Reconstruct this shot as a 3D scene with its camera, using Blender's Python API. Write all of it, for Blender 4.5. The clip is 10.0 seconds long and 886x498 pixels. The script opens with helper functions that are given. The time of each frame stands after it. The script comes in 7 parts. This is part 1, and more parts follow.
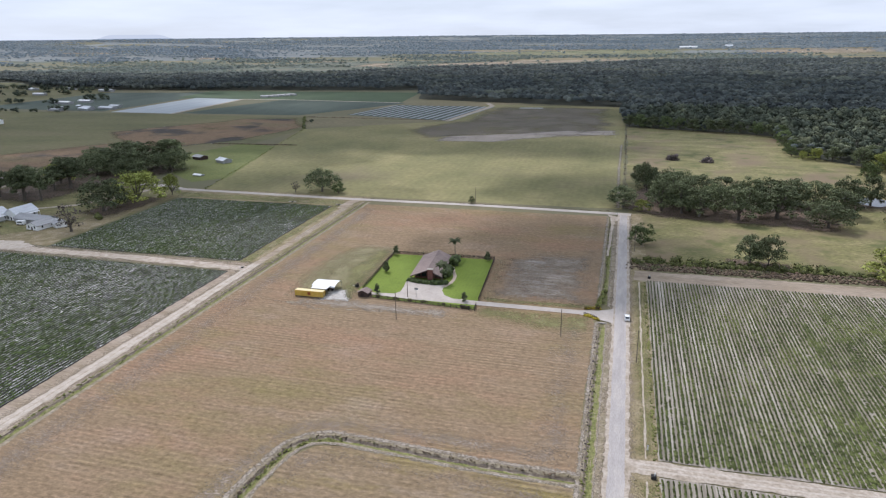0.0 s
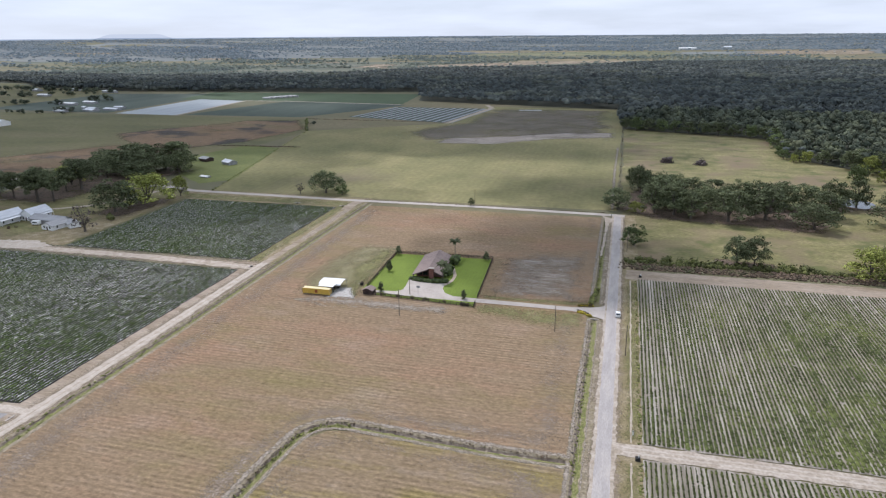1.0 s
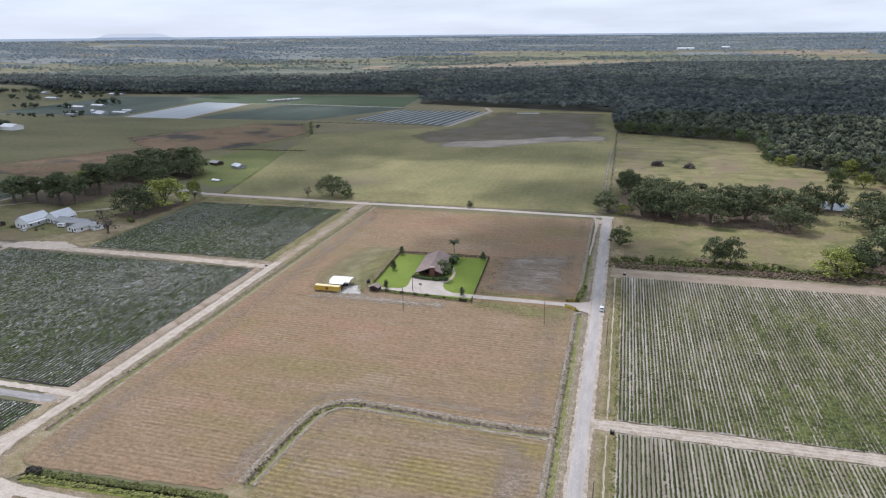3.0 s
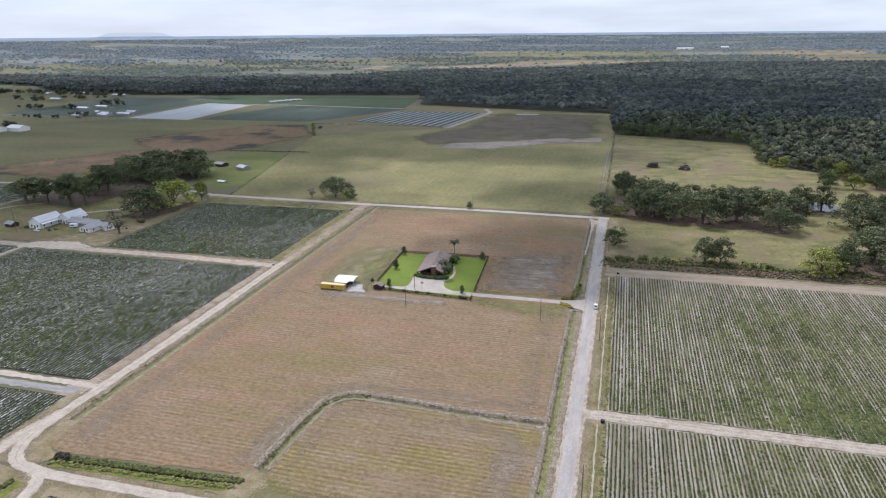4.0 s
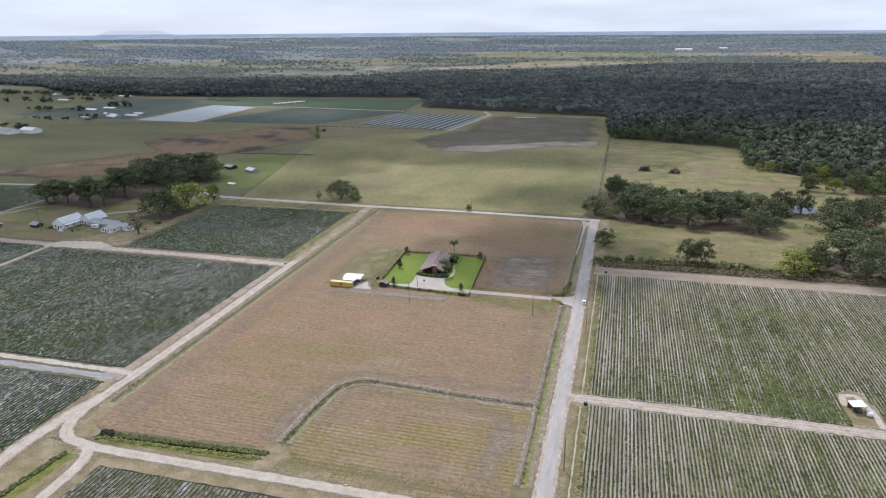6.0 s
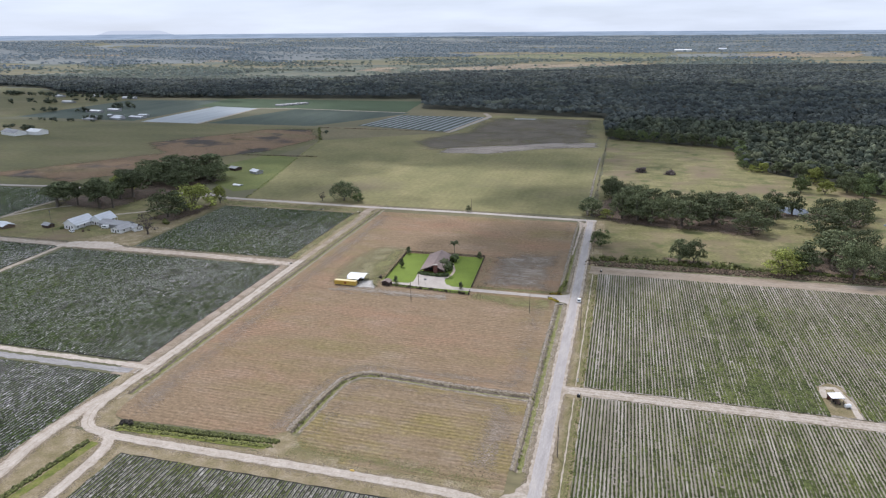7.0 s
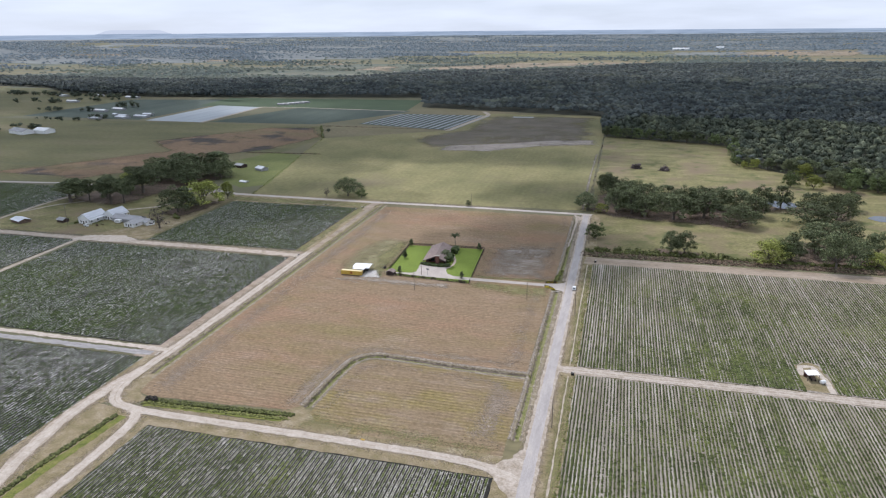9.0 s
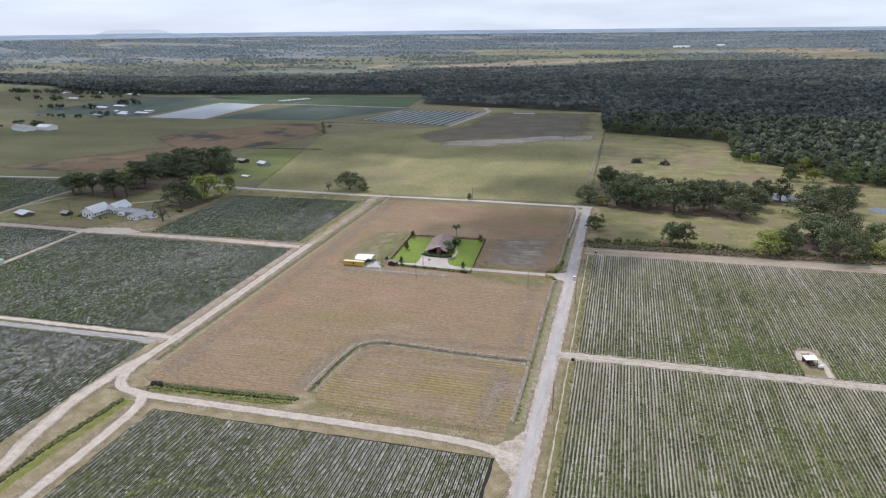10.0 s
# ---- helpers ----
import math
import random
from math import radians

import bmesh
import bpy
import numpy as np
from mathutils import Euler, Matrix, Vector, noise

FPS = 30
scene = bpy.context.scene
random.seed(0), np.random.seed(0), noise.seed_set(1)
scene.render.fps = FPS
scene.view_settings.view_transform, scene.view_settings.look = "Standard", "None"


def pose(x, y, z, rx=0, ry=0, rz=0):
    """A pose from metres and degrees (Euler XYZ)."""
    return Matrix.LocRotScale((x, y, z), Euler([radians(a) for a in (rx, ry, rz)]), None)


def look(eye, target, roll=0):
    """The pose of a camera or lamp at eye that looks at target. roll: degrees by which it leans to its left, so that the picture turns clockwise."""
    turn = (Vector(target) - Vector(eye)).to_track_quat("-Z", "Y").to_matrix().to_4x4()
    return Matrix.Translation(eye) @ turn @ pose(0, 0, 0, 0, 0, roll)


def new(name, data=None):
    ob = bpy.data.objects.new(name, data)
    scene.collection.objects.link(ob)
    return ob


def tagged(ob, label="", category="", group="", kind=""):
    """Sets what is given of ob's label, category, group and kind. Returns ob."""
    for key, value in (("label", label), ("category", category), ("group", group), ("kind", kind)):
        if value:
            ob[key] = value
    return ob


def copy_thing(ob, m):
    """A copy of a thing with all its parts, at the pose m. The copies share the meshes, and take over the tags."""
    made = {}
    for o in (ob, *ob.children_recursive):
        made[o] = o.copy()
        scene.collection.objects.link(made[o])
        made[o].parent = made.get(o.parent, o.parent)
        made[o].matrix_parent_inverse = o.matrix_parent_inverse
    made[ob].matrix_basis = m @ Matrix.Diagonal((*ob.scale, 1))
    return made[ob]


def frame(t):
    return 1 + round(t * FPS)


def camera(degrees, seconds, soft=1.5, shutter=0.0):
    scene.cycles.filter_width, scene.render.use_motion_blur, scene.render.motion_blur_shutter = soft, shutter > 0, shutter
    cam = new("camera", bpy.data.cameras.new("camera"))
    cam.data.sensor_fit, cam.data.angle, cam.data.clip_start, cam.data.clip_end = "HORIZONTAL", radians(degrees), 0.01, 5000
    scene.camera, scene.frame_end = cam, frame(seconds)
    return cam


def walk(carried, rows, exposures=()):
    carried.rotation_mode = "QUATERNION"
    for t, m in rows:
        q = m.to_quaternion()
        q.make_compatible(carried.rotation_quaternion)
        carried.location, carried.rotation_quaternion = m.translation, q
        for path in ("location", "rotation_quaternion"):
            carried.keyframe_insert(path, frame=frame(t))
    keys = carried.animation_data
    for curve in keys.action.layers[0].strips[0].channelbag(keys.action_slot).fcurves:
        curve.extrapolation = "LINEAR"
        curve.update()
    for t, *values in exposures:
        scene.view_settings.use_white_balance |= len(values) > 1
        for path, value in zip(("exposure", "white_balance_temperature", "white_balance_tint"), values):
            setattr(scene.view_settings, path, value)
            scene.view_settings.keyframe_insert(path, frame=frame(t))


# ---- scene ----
cam = camera(66.9, 10.0, 1.2)
PATH = [
    (0, (-0.909, 1.316, 100.434), (-1.403, 3.155, 99.82), -0.8),
    (0.5, (0.585, -4.842, 102.494), (0.091, -3.004, 101.881), -0.8),
    (1, (2.094, -11.497, 104.683), (1.601, -9.658, 104.069), -0.7),
    (1.5, (3.886, -17.556, 106.864), (3.393, -15.718, 106.25), -0.8),
    (2, (5.236, -23.214, 108.689), (4.742, -21.375, 108.075), -0.8),
    (2.5, (6.962, -29.104, 110.97), (6.468, -27.266, 110.355), -0.8),
    (4, (11.538, -47.026, 117.704), (11.044, -45.19, 117.085), -0.8),
    (4.5, (12.974, -52.979, 119.814), (12.481, -51.142, 119.195), -0.7),
    (5, (14.728, -58.901, 122.091), (14.233, -57.065, 121.471), -0.7),
    (5.5, (16.232, -64.755, 124.298), (15.738, -62.919, 123.676), -0.7),
    (7, (20.775, -82.559, 130.617), (20.28, -80.724, 129.994), -0.7),
    (7.5, (22.201, -88.149, 132.254), (21.706, -86.314, 131.63), -0.7),
    (8, (23.055, -92.894, 133.501), (22.561, -91.06, 132.876), -0.7),
    (8.5, (23.804, -96.913, 133.267), (23.31, -95.078, 132.642), -0.8),
    (9, (24.214, -100.275, 131.975), (23.721, -98.44, 131.349), -0.8),
    (9.5, (24.548, -102.896, 130.162), (24.055, -101.062, 129.534), -0.8),
    (10, (24.858, -104.45, 128.202), (24.363, -102.617, 127.574), -0.9),
]
walk(cam, [(t, look(eye, target, roll)) for t, eye, target, roll in PATH], [(0.0, -0.13, 5900, 18), (10.0, -0.13, 5900, 18)])

# ---- light ----
SUN = Vector((-0.367, 0.475, 0.80)).normalized()
sun_data = bpy.data.lights.new("sun", "SUN")
sun_data.energy, sun_data.angle, sun_data.color = 3.4, radians(0.7), (1.0, 0.955, 0.88)
sun = new("sun", sun_data)
sun.matrix_world = look(SUN * 900, (0, 0, 0))
scene.view_settings.exposure = 0.0


def make_world():
    world = bpy.data.worlds.new("sky")
    scene.world = world
    world.use_nodes = True
    nt = world.node_tree
    nt.nodes.clear()
    n, l = nt.nodes.new, nt.links.new
    out, back = n("ShaderNodeOutputWorld"), n("ShaderNodeBackground")
    sky = n("ShaderNodeTexSky")
    sky.sky_type, sky.sun_disc = "NISHITA", False
    sky.sun_elevation, sky.sun_rotation = math.asin(SUN.z), math.atan2(SUN.x, SUN.y)
    sky.dust_density, sky.air_density, sky.ozone_density = 0.6, 1.0, 2.0
    back.inputs["Strength"].default_value = 0.09
    tc = n("ShaderNodeTexCoord")
    mp = n("ShaderNodeMapping")
    mp.inputs["Scale"].default_value = (2.2, 2.2, 16.0)
    noise_t = n("ShaderNodeTexNoise")
    noise_t.inputs["Scale"].default_value, noise_t.inputs["Detail"].default_value = 1.6, 7
    ramp = n("ShaderNodeValToRGB")
    ramp.color_ramp.elements[0].position, ramp.color_ramp.elements[1].position = 0.36, 0.66
    mix = n("ShaderNodeMix")
    mix.data_type = "RGBA"
    l(tc.outputs["Generated"], mp.inputs["Vector"])
    l(mp.outputs["Vector"], noise_t.inputs["Vector"])
    l(noise_t.outputs["Fac"], ramp.inputs["Fac"])
    l(ramp.outputs["Color"], mix.inputs["Factor"])
    veil = n("ShaderNodeMix")
    veil.data_type = "RGBA"
    veil.inputs["Factor"].default_value = 0.75
    l(sky.outputs["Color"], veil.inputs["A"])
    veil.inputs["B"].default_value = (8.6, 9.7, 10.6, 1)      # milky haze
    l(veil.outputs["Result"], mix.inputs["A"])
    mix.inputs["B"].default_value = (10.5, 11.35, 11.8, 1)      # bright thin cloud
    # the land that goes on past the ground sheet, up to the horizon
    sep = n("ShaderNodeSeparateXYZ")
    l(tc.outputs["Generated"], sep.inputs["Vector"])
    hill = n("ShaderNodeVectorMath")
    hill.operation = "DOT_PRODUCT"
    hill.inputs[1].default_value = Vector((-0.622, 0.783, 0.0)).normalized()
    l(tc.outputs["Generated"], hill.inputs[0])
    rise = n("ShaderNodeMapRange")
    rise.interpolation_type = "SMOOTHERSTEP"
    rise.inputs["From Min"].default_value, rise.inputs["From Max"].default_value = 0.9988, 0.99975
    rise.inputs["To Min"].default_value, rise.inputs["To Max"].default_value = 0.0, 0.0052
    l(hill.outputs["Value"], rise.inputs["Value"])
    tilt = n("ShaderNodeVectorMath")      # the land stands a little higher in the west
    tilt.operation = "DOT_PRODUCT"
    tilt.inputs[1].default_value = (0.0047, 0.0013, 1.0)
    l(tc.outputs["Generated"], tilt.inputs[0])
    low = n("ShaderNodeMath")
    low.operation = "SUBTRACT"
    l(tilt.outputs["Value"], low.inputs[0])
    l(rise.outputs["Result"], low.inputs[1])
    cut = n("ShaderNodeMapRange")
    cut.inputs["From Min"].default_value, cut.inputs["From Max"].default_value = -0.0046, -0.0040
    cut.inputs["To Min"].default_value, cut.inputs["To Max"].default_value = 1.0, 0.0
    l(low.outputs["Value"], cut.inputs["Value"])
    mp2 = n("ShaderNodeMapping")
    mp2.inputs["Scale"].default_value = (32, 32, 900)
    streak = n("ShaderNodeTexNoise")
    streak.inputs["Scale"].default_value, streak.inputs["Detail"].default_value = 1.0, 6
    l(tc.outputs["Generated"], mp2.inputs["Vector"])
    l(mp2.outputs["Vector"], streak.inputs["Vector"])
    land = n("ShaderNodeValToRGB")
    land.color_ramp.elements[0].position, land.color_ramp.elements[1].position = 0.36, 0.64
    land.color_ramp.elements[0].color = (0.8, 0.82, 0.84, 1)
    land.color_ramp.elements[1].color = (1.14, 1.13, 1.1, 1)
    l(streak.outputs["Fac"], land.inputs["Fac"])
    # painted haze: the backdrop land turns paler and bluer up to the horizon
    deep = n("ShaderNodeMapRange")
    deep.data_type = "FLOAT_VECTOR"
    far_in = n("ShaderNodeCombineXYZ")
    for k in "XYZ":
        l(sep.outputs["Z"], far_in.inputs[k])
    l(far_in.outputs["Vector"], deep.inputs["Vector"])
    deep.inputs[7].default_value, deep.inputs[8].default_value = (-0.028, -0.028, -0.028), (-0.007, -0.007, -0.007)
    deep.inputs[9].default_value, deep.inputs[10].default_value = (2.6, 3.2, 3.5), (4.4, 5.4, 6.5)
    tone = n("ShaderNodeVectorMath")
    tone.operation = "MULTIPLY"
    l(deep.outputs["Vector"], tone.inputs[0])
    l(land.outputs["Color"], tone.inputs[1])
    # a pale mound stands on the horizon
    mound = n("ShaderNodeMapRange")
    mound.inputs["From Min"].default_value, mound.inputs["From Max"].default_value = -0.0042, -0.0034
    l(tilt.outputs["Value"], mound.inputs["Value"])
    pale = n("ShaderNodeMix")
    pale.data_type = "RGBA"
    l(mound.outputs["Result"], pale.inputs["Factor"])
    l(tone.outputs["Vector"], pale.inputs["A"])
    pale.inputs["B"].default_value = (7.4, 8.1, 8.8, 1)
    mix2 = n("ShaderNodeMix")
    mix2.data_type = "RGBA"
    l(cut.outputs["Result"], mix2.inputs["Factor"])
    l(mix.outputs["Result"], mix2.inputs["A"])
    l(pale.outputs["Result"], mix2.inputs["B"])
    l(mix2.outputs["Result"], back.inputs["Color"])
    l(back.outputs["Background"], out.inputs["Surface"])


make_world()


# ---- materials ----
def material(name, colours, scale=1.0, stretch=(1, 1, 1), rough=0.9, metal=0.0, fine=0.35, fine_scale=8.0, bump=0.3, turn=0.0,
             island=0.0, per_object=0.0, spec=0.3, broad=None, detail=6.0, bump_size=0.1, thin=0.0, fade=None, north=None, waves=0.0, wave_size=1.0, wave_turn=0.0):
    """Colours mixed by a broad noise of the given size per metre, broken by a fine grain; waves: strength of furrows wave_size metres apart."""
    m = bpy.data.materials.new(name)
    m.use_nodes = True
    nt = m.node_tree
    n, l = nt.nodes.new, nt.links.new
    b = nt.nodes["Principled BSDF"]
    b.inputs["Roughness"].default_value, b.inputs["Metallic"].default_value = rough, metal
    b.inputs["Specular IOR Level"].default_value = spec
    tc = n("ShaderNodeTexCoord")
    mp = n("ShaderNodeMapping")
    mp.inputs["Scale"].default_value = stretch
    mp.inputs["Rotation"].default_value = (0, 0, radians(turn))
    l(tc.outputs["Object"], mp.inputs["Vector"])
    a = n("ShaderNodeTexNoise")
    a.inputs["Scale"].default_value, a.inputs["Detail"].default_value, a.inputs["Roughness"].default_value = scale, detail, 0.62
    l(mp.outputs["Vector"], a.inputs["Vector"])
    ramp = n("ShaderNodeValToRGB")
    els = ramp.color_ramp.elements
    while len(els) < len(colours):
        els.new(0.5)
    for i, c in enumerate(colours):
        els[i].position = 0.32 + 0.36 * i / max(1, len(colours) - 1)
        els[i].color = (*c, 1)
    l(a.outputs["Fac"], ramp.inputs["Fac"])
    col = ramp.outputs["Color"]

    def scaled(col, fac_out, lo, hi):
        r = n("ShaderNodeMapRange")
        r.inputs["From Min"].default_value, r.inputs["From Max"].default_value = 0.25, 0.75
        r.inputs["To Min"].default_value, r.inputs["To Max"].default_value = lo, hi
        l(fac_out, r.inputs["Value"])
        x = n("ShaderNodeVectorMath")
        x.operation = "SCALE"
        l(col, x.inputs[0])
        l(r.outputs["Result"], x.inputs["Scale"])
        return x.outputs["Vector"]

    f = n("ShaderNodeTexNoise")
    f.inputs["Scale"].default_value, f.inputs["Detail"].default_value = fine_scale, 4
    l(mp.outputs["Vector"], f.inputs["Vector"])
    col = scaled(col, f.outputs["Fac"], 1 - fine, 1 + fine)
    for size, colour, lo, hi in ([broad] if broad and not isinstance(broad, list) else broad or []):
        g = n("ShaderNodeTexNoise")
        g.inputs["Scale"].default_value, g.inputs["Detail"].default_value = size, 5
        l(tc.outputs["Object"], g.inputs["Vector"])
        r = n("ShaderNodeMapRange")
        r.inputs["From Min"].default_value, r.inputs["From Max"].default_value = lo, hi
        l(g.outputs["Fac"], r.inputs["Value"])
        mx = n("ShaderNodeMix")
        mx.data_type = "RGBA"
        l(r.outputs["Result"], mx.inputs["Factor"])
        l(col, mx.inputs["A"])
        mx.inputs["B"].default_value = (*colour, 1)
        col = mx.outputs["Result"]
    if north:       # another soil towards the north end
        y0, y1, colour, most = north
        sp, wob, add, r = n("ShaderNodeSeparateXYZ"), n("ShaderNodeTexNoise"), n("ShaderNodeMath"), n("ShaderNodeMapRange")
        l(tc.outputs["Object"], sp.inputs["Vector"])
        wob.inputs["Scale"].default_value, wob.inputs["Detail"].default_value = 0.02, 6
        l(tc.outputs["Object"], wob.inputs["Vector"])
        add.operation = "MULTIPLY_ADD"
        add.inputs[1].default_value = 110.0
        l(wob.outputs["Fac"], add.inputs[0])
        l(sp.outputs["Y"], add.inputs[2])
        r.inputs["From Min"].default_value, r.inputs["From Max"].default_value, r.inputs["To Max"].default_value = y0 + 55, y1 + 55, most
        l(add.outputs["Value"], r.inputs["Value"])
        mx = n("ShaderNodeMix")
        mx.data_type = "RGBA"
        l(r.outputs["Result"], mx.inputs["Factor"])
        l(col, mx.inputs["A"])
        mx.inputs["B"].default_value = (*colour, 1)
        col = mx.outputs["Result"]
        col = scaled(col, f.outputs["Fac"], 0.85, 1.15)
    height = f.outputs["Fac"]
    if waves:
        mw = n("ShaderNodeMapping")
        mw.inputs["Rotation"].default_value = (0, 0, radians(wave_turn))
        l(tc.outputs["Object"], mw.inputs["Vector"])
        w = n("ShaderNodeTexWave")
        w.bands_direction = "Y"
        w.inputs["Scale"].default_value = 0.314 / wave_size
        w.inputs["Distortion"].default_value, w.inputs["Detail"].default_value, w.inputs["Detail Scale"].default_value = 0.7, 3, 0.25
        l(mw.outputs["Vector"], w.inputs["Vector"])
        col = scaled(col, w.outputs["Fac"], 1 - waves, 1 + waves)
    if island:
        geo = n("ShaderNodeNewGeometry")
        col = scaled(col, geo.outputs["Random Per Island"], 1 - island, 1 + island)
    if per_object:
        info = n("ShaderNodeObjectInfo")
        col = scaled(col, info.outputs["Random"], 1 - per_object, 1 + per_object)
    l(col, b.inputs["Base Color"])
    if bump:
        bp = n("ShaderNodeBump")
        bp.inputs["Strength"].default_value, bp.inputs["Distance"].default_value = bump, bump_size
        l(height, bp.inputs["Height"])
        l(bp.outputs["Normal"], b.inputs["Normal"])
    shader, out = b.outputs["BSDF"], nt.nodes["Material Output"]
    if thin:        # light comes through the leaves
        t, mx = n("ShaderNodeBsdfTranslucent"), n("ShaderNodeMixShader")
        l(col, t.inputs["Color"])
        mx.inputs["Fac"].default_value = thin
        l(shader, mx.inputs[1])
        l(t.outputs["BSDF"], mx.inputs[2])
        shader = mx.outputs["Shader"]
    if fade:        # thin cover, through which the ground below shows in places
        size, lo, hi = fade
        g, r, t, mx = n("ShaderNodeTexNoise"), n("ShaderNodeMapRange"), n("ShaderNodeBsdfTransparent"), n("ShaderNodeMixShader")
        g.inputs["Scale"].default_value, g.inputs["Detail"].default_value, g.inputs["Roughness"].default_value = size, 8, 0.7
        r.inputs["From Min"].default_value, r.inputs["From Max"].default_value = lo, hi
        l(tc.outputs["Object"], g.inputs["Vector"])
        cv, ad = n("ShaderNodeAttribute"), n("ShaderNodeMath")
        cv.attribute_name = "cover"
        ad.operation = "MULTIPLY_ADD"
        ad.inputs[1].default_value = 0.45
        l(cv.outputs["Fac"], ad.inputs[0])
        l(g.outputs["Fac"], ad.inputs[2])
        l(ad.outputs["Value"], r.inputs["Value"])
        tuft, level, there = n("ShaderNodeTexNoise"), n("ShaderNodeMapRange"), n("ShaderNodeMath")      # it breaks up into tufts and crumbs
        tuft.inputs["Scale"].default_value, tuft.inputs["Detail"].default_value = 1.7, 3
        level.inputs["From Min"].default_value, level.inputs["From Max"].default_value = 0.3, 0.7
        there.operation = "SUBTRACT"
        l(tc.outputs["Object"], tuft.inputs["Vector"])
        l(tuft.outputs["Fac"], level.inputs["Value"])
        l(r.outputs["Result"], there.inputs[0])
        l(level.outputs["Result"], there.inputs[1])
        soften = n("ShaderNodeMapRange")
        soften.inputs["From Min"].default_value, soften.inputs["From Max"].default_value = -0.35, 0.45
        l(there.outputs["Value"], soften.inputs["Value"])
        l(soften.outputs["Result"], mx.inputs["Fac"])
        l(t.outputs["BSDF"], mx.inputs[1])
        l(shader, mx.inputs[2])
        shader = mx.outputs["Shader"]
    l(shader, out.inputs["Surface"])
    return m


def furrowed(name, dark, light, stains, size=1.8, lines=0.15, speckle=0.4, turn=1.5):
    """Dry field soil: streaks along the furrows, stains of other colours (colour, size per metre, low, high, most), crumbs and faint furrow lines."""
    m = bpy.data.materials.new(name)
    m.use_nodes = True
    nt = m.node_tree
    n, l = nt.nodes.new, nt.links.new
    b = nt.nodes["Principled BSDF"]
    b.inputs["Roughness"].default_value, b.inputs["Specular IOR Level"].default_value = 0.95, 0.1
    tc = n("ShaderNodeTexCoord")

    def mapped(scale, angle=0.0):
        mp = n("ShaderNodeMapping")
        mp.inputs["Scale"].default_value, mp.inputs["Rotation"].default_value = scale, (0, 0, radians(angle))
        l(tc.outputs["Object"], mp.inputs["Vector"])
        return mp.outputs["Vector"]

    def noisy(vector, scale, detail=9.0, rough=0.65):
        t = n("ShaderNodeTexNoise")
        t.inputs["Scale"].default_value, t.inputs["Detail"].default_value, t.inputs["Roughness"].default_value = scale, detail, rough
        l(vector, t.inputs["Vector"])
        return t.outputs["Fac"]

    def ranged(value, a, c, lo, hi):
        r = n("ShaderNodeMapRange")
        for key, v in (("From Min", a), ("From Max", c), ("To Min", lo), ("To Max", hi)):
            r.inputs[key].default_value = v
        l(value, r.inputs["Value"])
        return r.outputs["Result"]

    def blend(fac, a, c):
        x = n("ShaderNodeMix")
        x.data_type = "RGBA"
        l(fac, x.inputs["Factor"])
        for key, v in (("A", a), ("B", c)):
            if isinstance(v, tuple):
                x.inputs[key].default_value = (*v, 1)
            else:
                l(v, x.inputs[key])
        return x.outputs["Result"]

    def times(col, fac):
        x = n("ShaderNodeVectorMath")
        x.operation = "SCALE"
        l(col, x.inputs[0])
        l(fac, x.inputs["Scale"])
        return x.outputs["Vector"]

    along = mapped((0.14, 1.3, 1), turn)
    col = blend(ranged(noisy(along, 0.45, 10, 0.7), 0.36, 0.64, 0, 1), dark, light)
    for i, (colour, scale, lo, hi, most) in enumerate(stains):
        col = blend(ranged(noisy(mapped((0.55, 1.2, 1 + i), turn + 7 * i), scale, 12, 0.72), lo, hi, 0, most), col, colour)
    crumb = noisy(mapped((0.7, 1.1, 1)), 0.85, 5, 0.75)
    col = times(col, ranged(crumb, 0.3, 0.7, 1 - speckle, 1 + speckle))
    w = n("ShaderNodeTexWave")
    w.bands_direction = "Y"
    w.inputs["Scale"].default_value = 0.314 / size
    w.inputs["Distortion"].default_value, w.inputs["Detail"].default_value, w.inputs["Detail Scale"].default_value = 0.5, 3, 0.15
    l(mapped((1, 1, 1), turn), w.inputs["Vector"])
    amount = ranged(noisy(mapped((0.5, 1, 1)), 0.035, 5), 0.4, 0.62, 0.1, 1)
    swing = n("ShaderNodeMath")
    swing.operation = "MULTIPLY"
    l(ranged(w.outputs["Fac"], 0, 1, -lines, lines), swing.inputs[0])
    l(amount, swing.inputs[1])
    one = n("ShaderNodeMath")
    l(swing.outputs["Value"], one.inputs[0])
    one.inputs[1].default_value = 1.0
    col = times(col, one.outputs["Value"])
    l(col, b.inputs["Base Color"])
    bp = n("ShaderNodeBump")
    bp.inputs["Strength"].default_value, bp.inputs["Distance"].default_value = 0.35, 0.12
    l(crumb, bp.inputs["Height"])
    l(bp.outputs["Normal"], b.inputs["Normal"])
    return m


def leaves(name, dark, light, island=0.45):
    m = material(name, [dark, light], 0.35, fine=0.3, fine_scale=2.0, bump=0, island=island, per_object=0.18, rough=0.75, spec=0.15, thin=0.28)
    return m


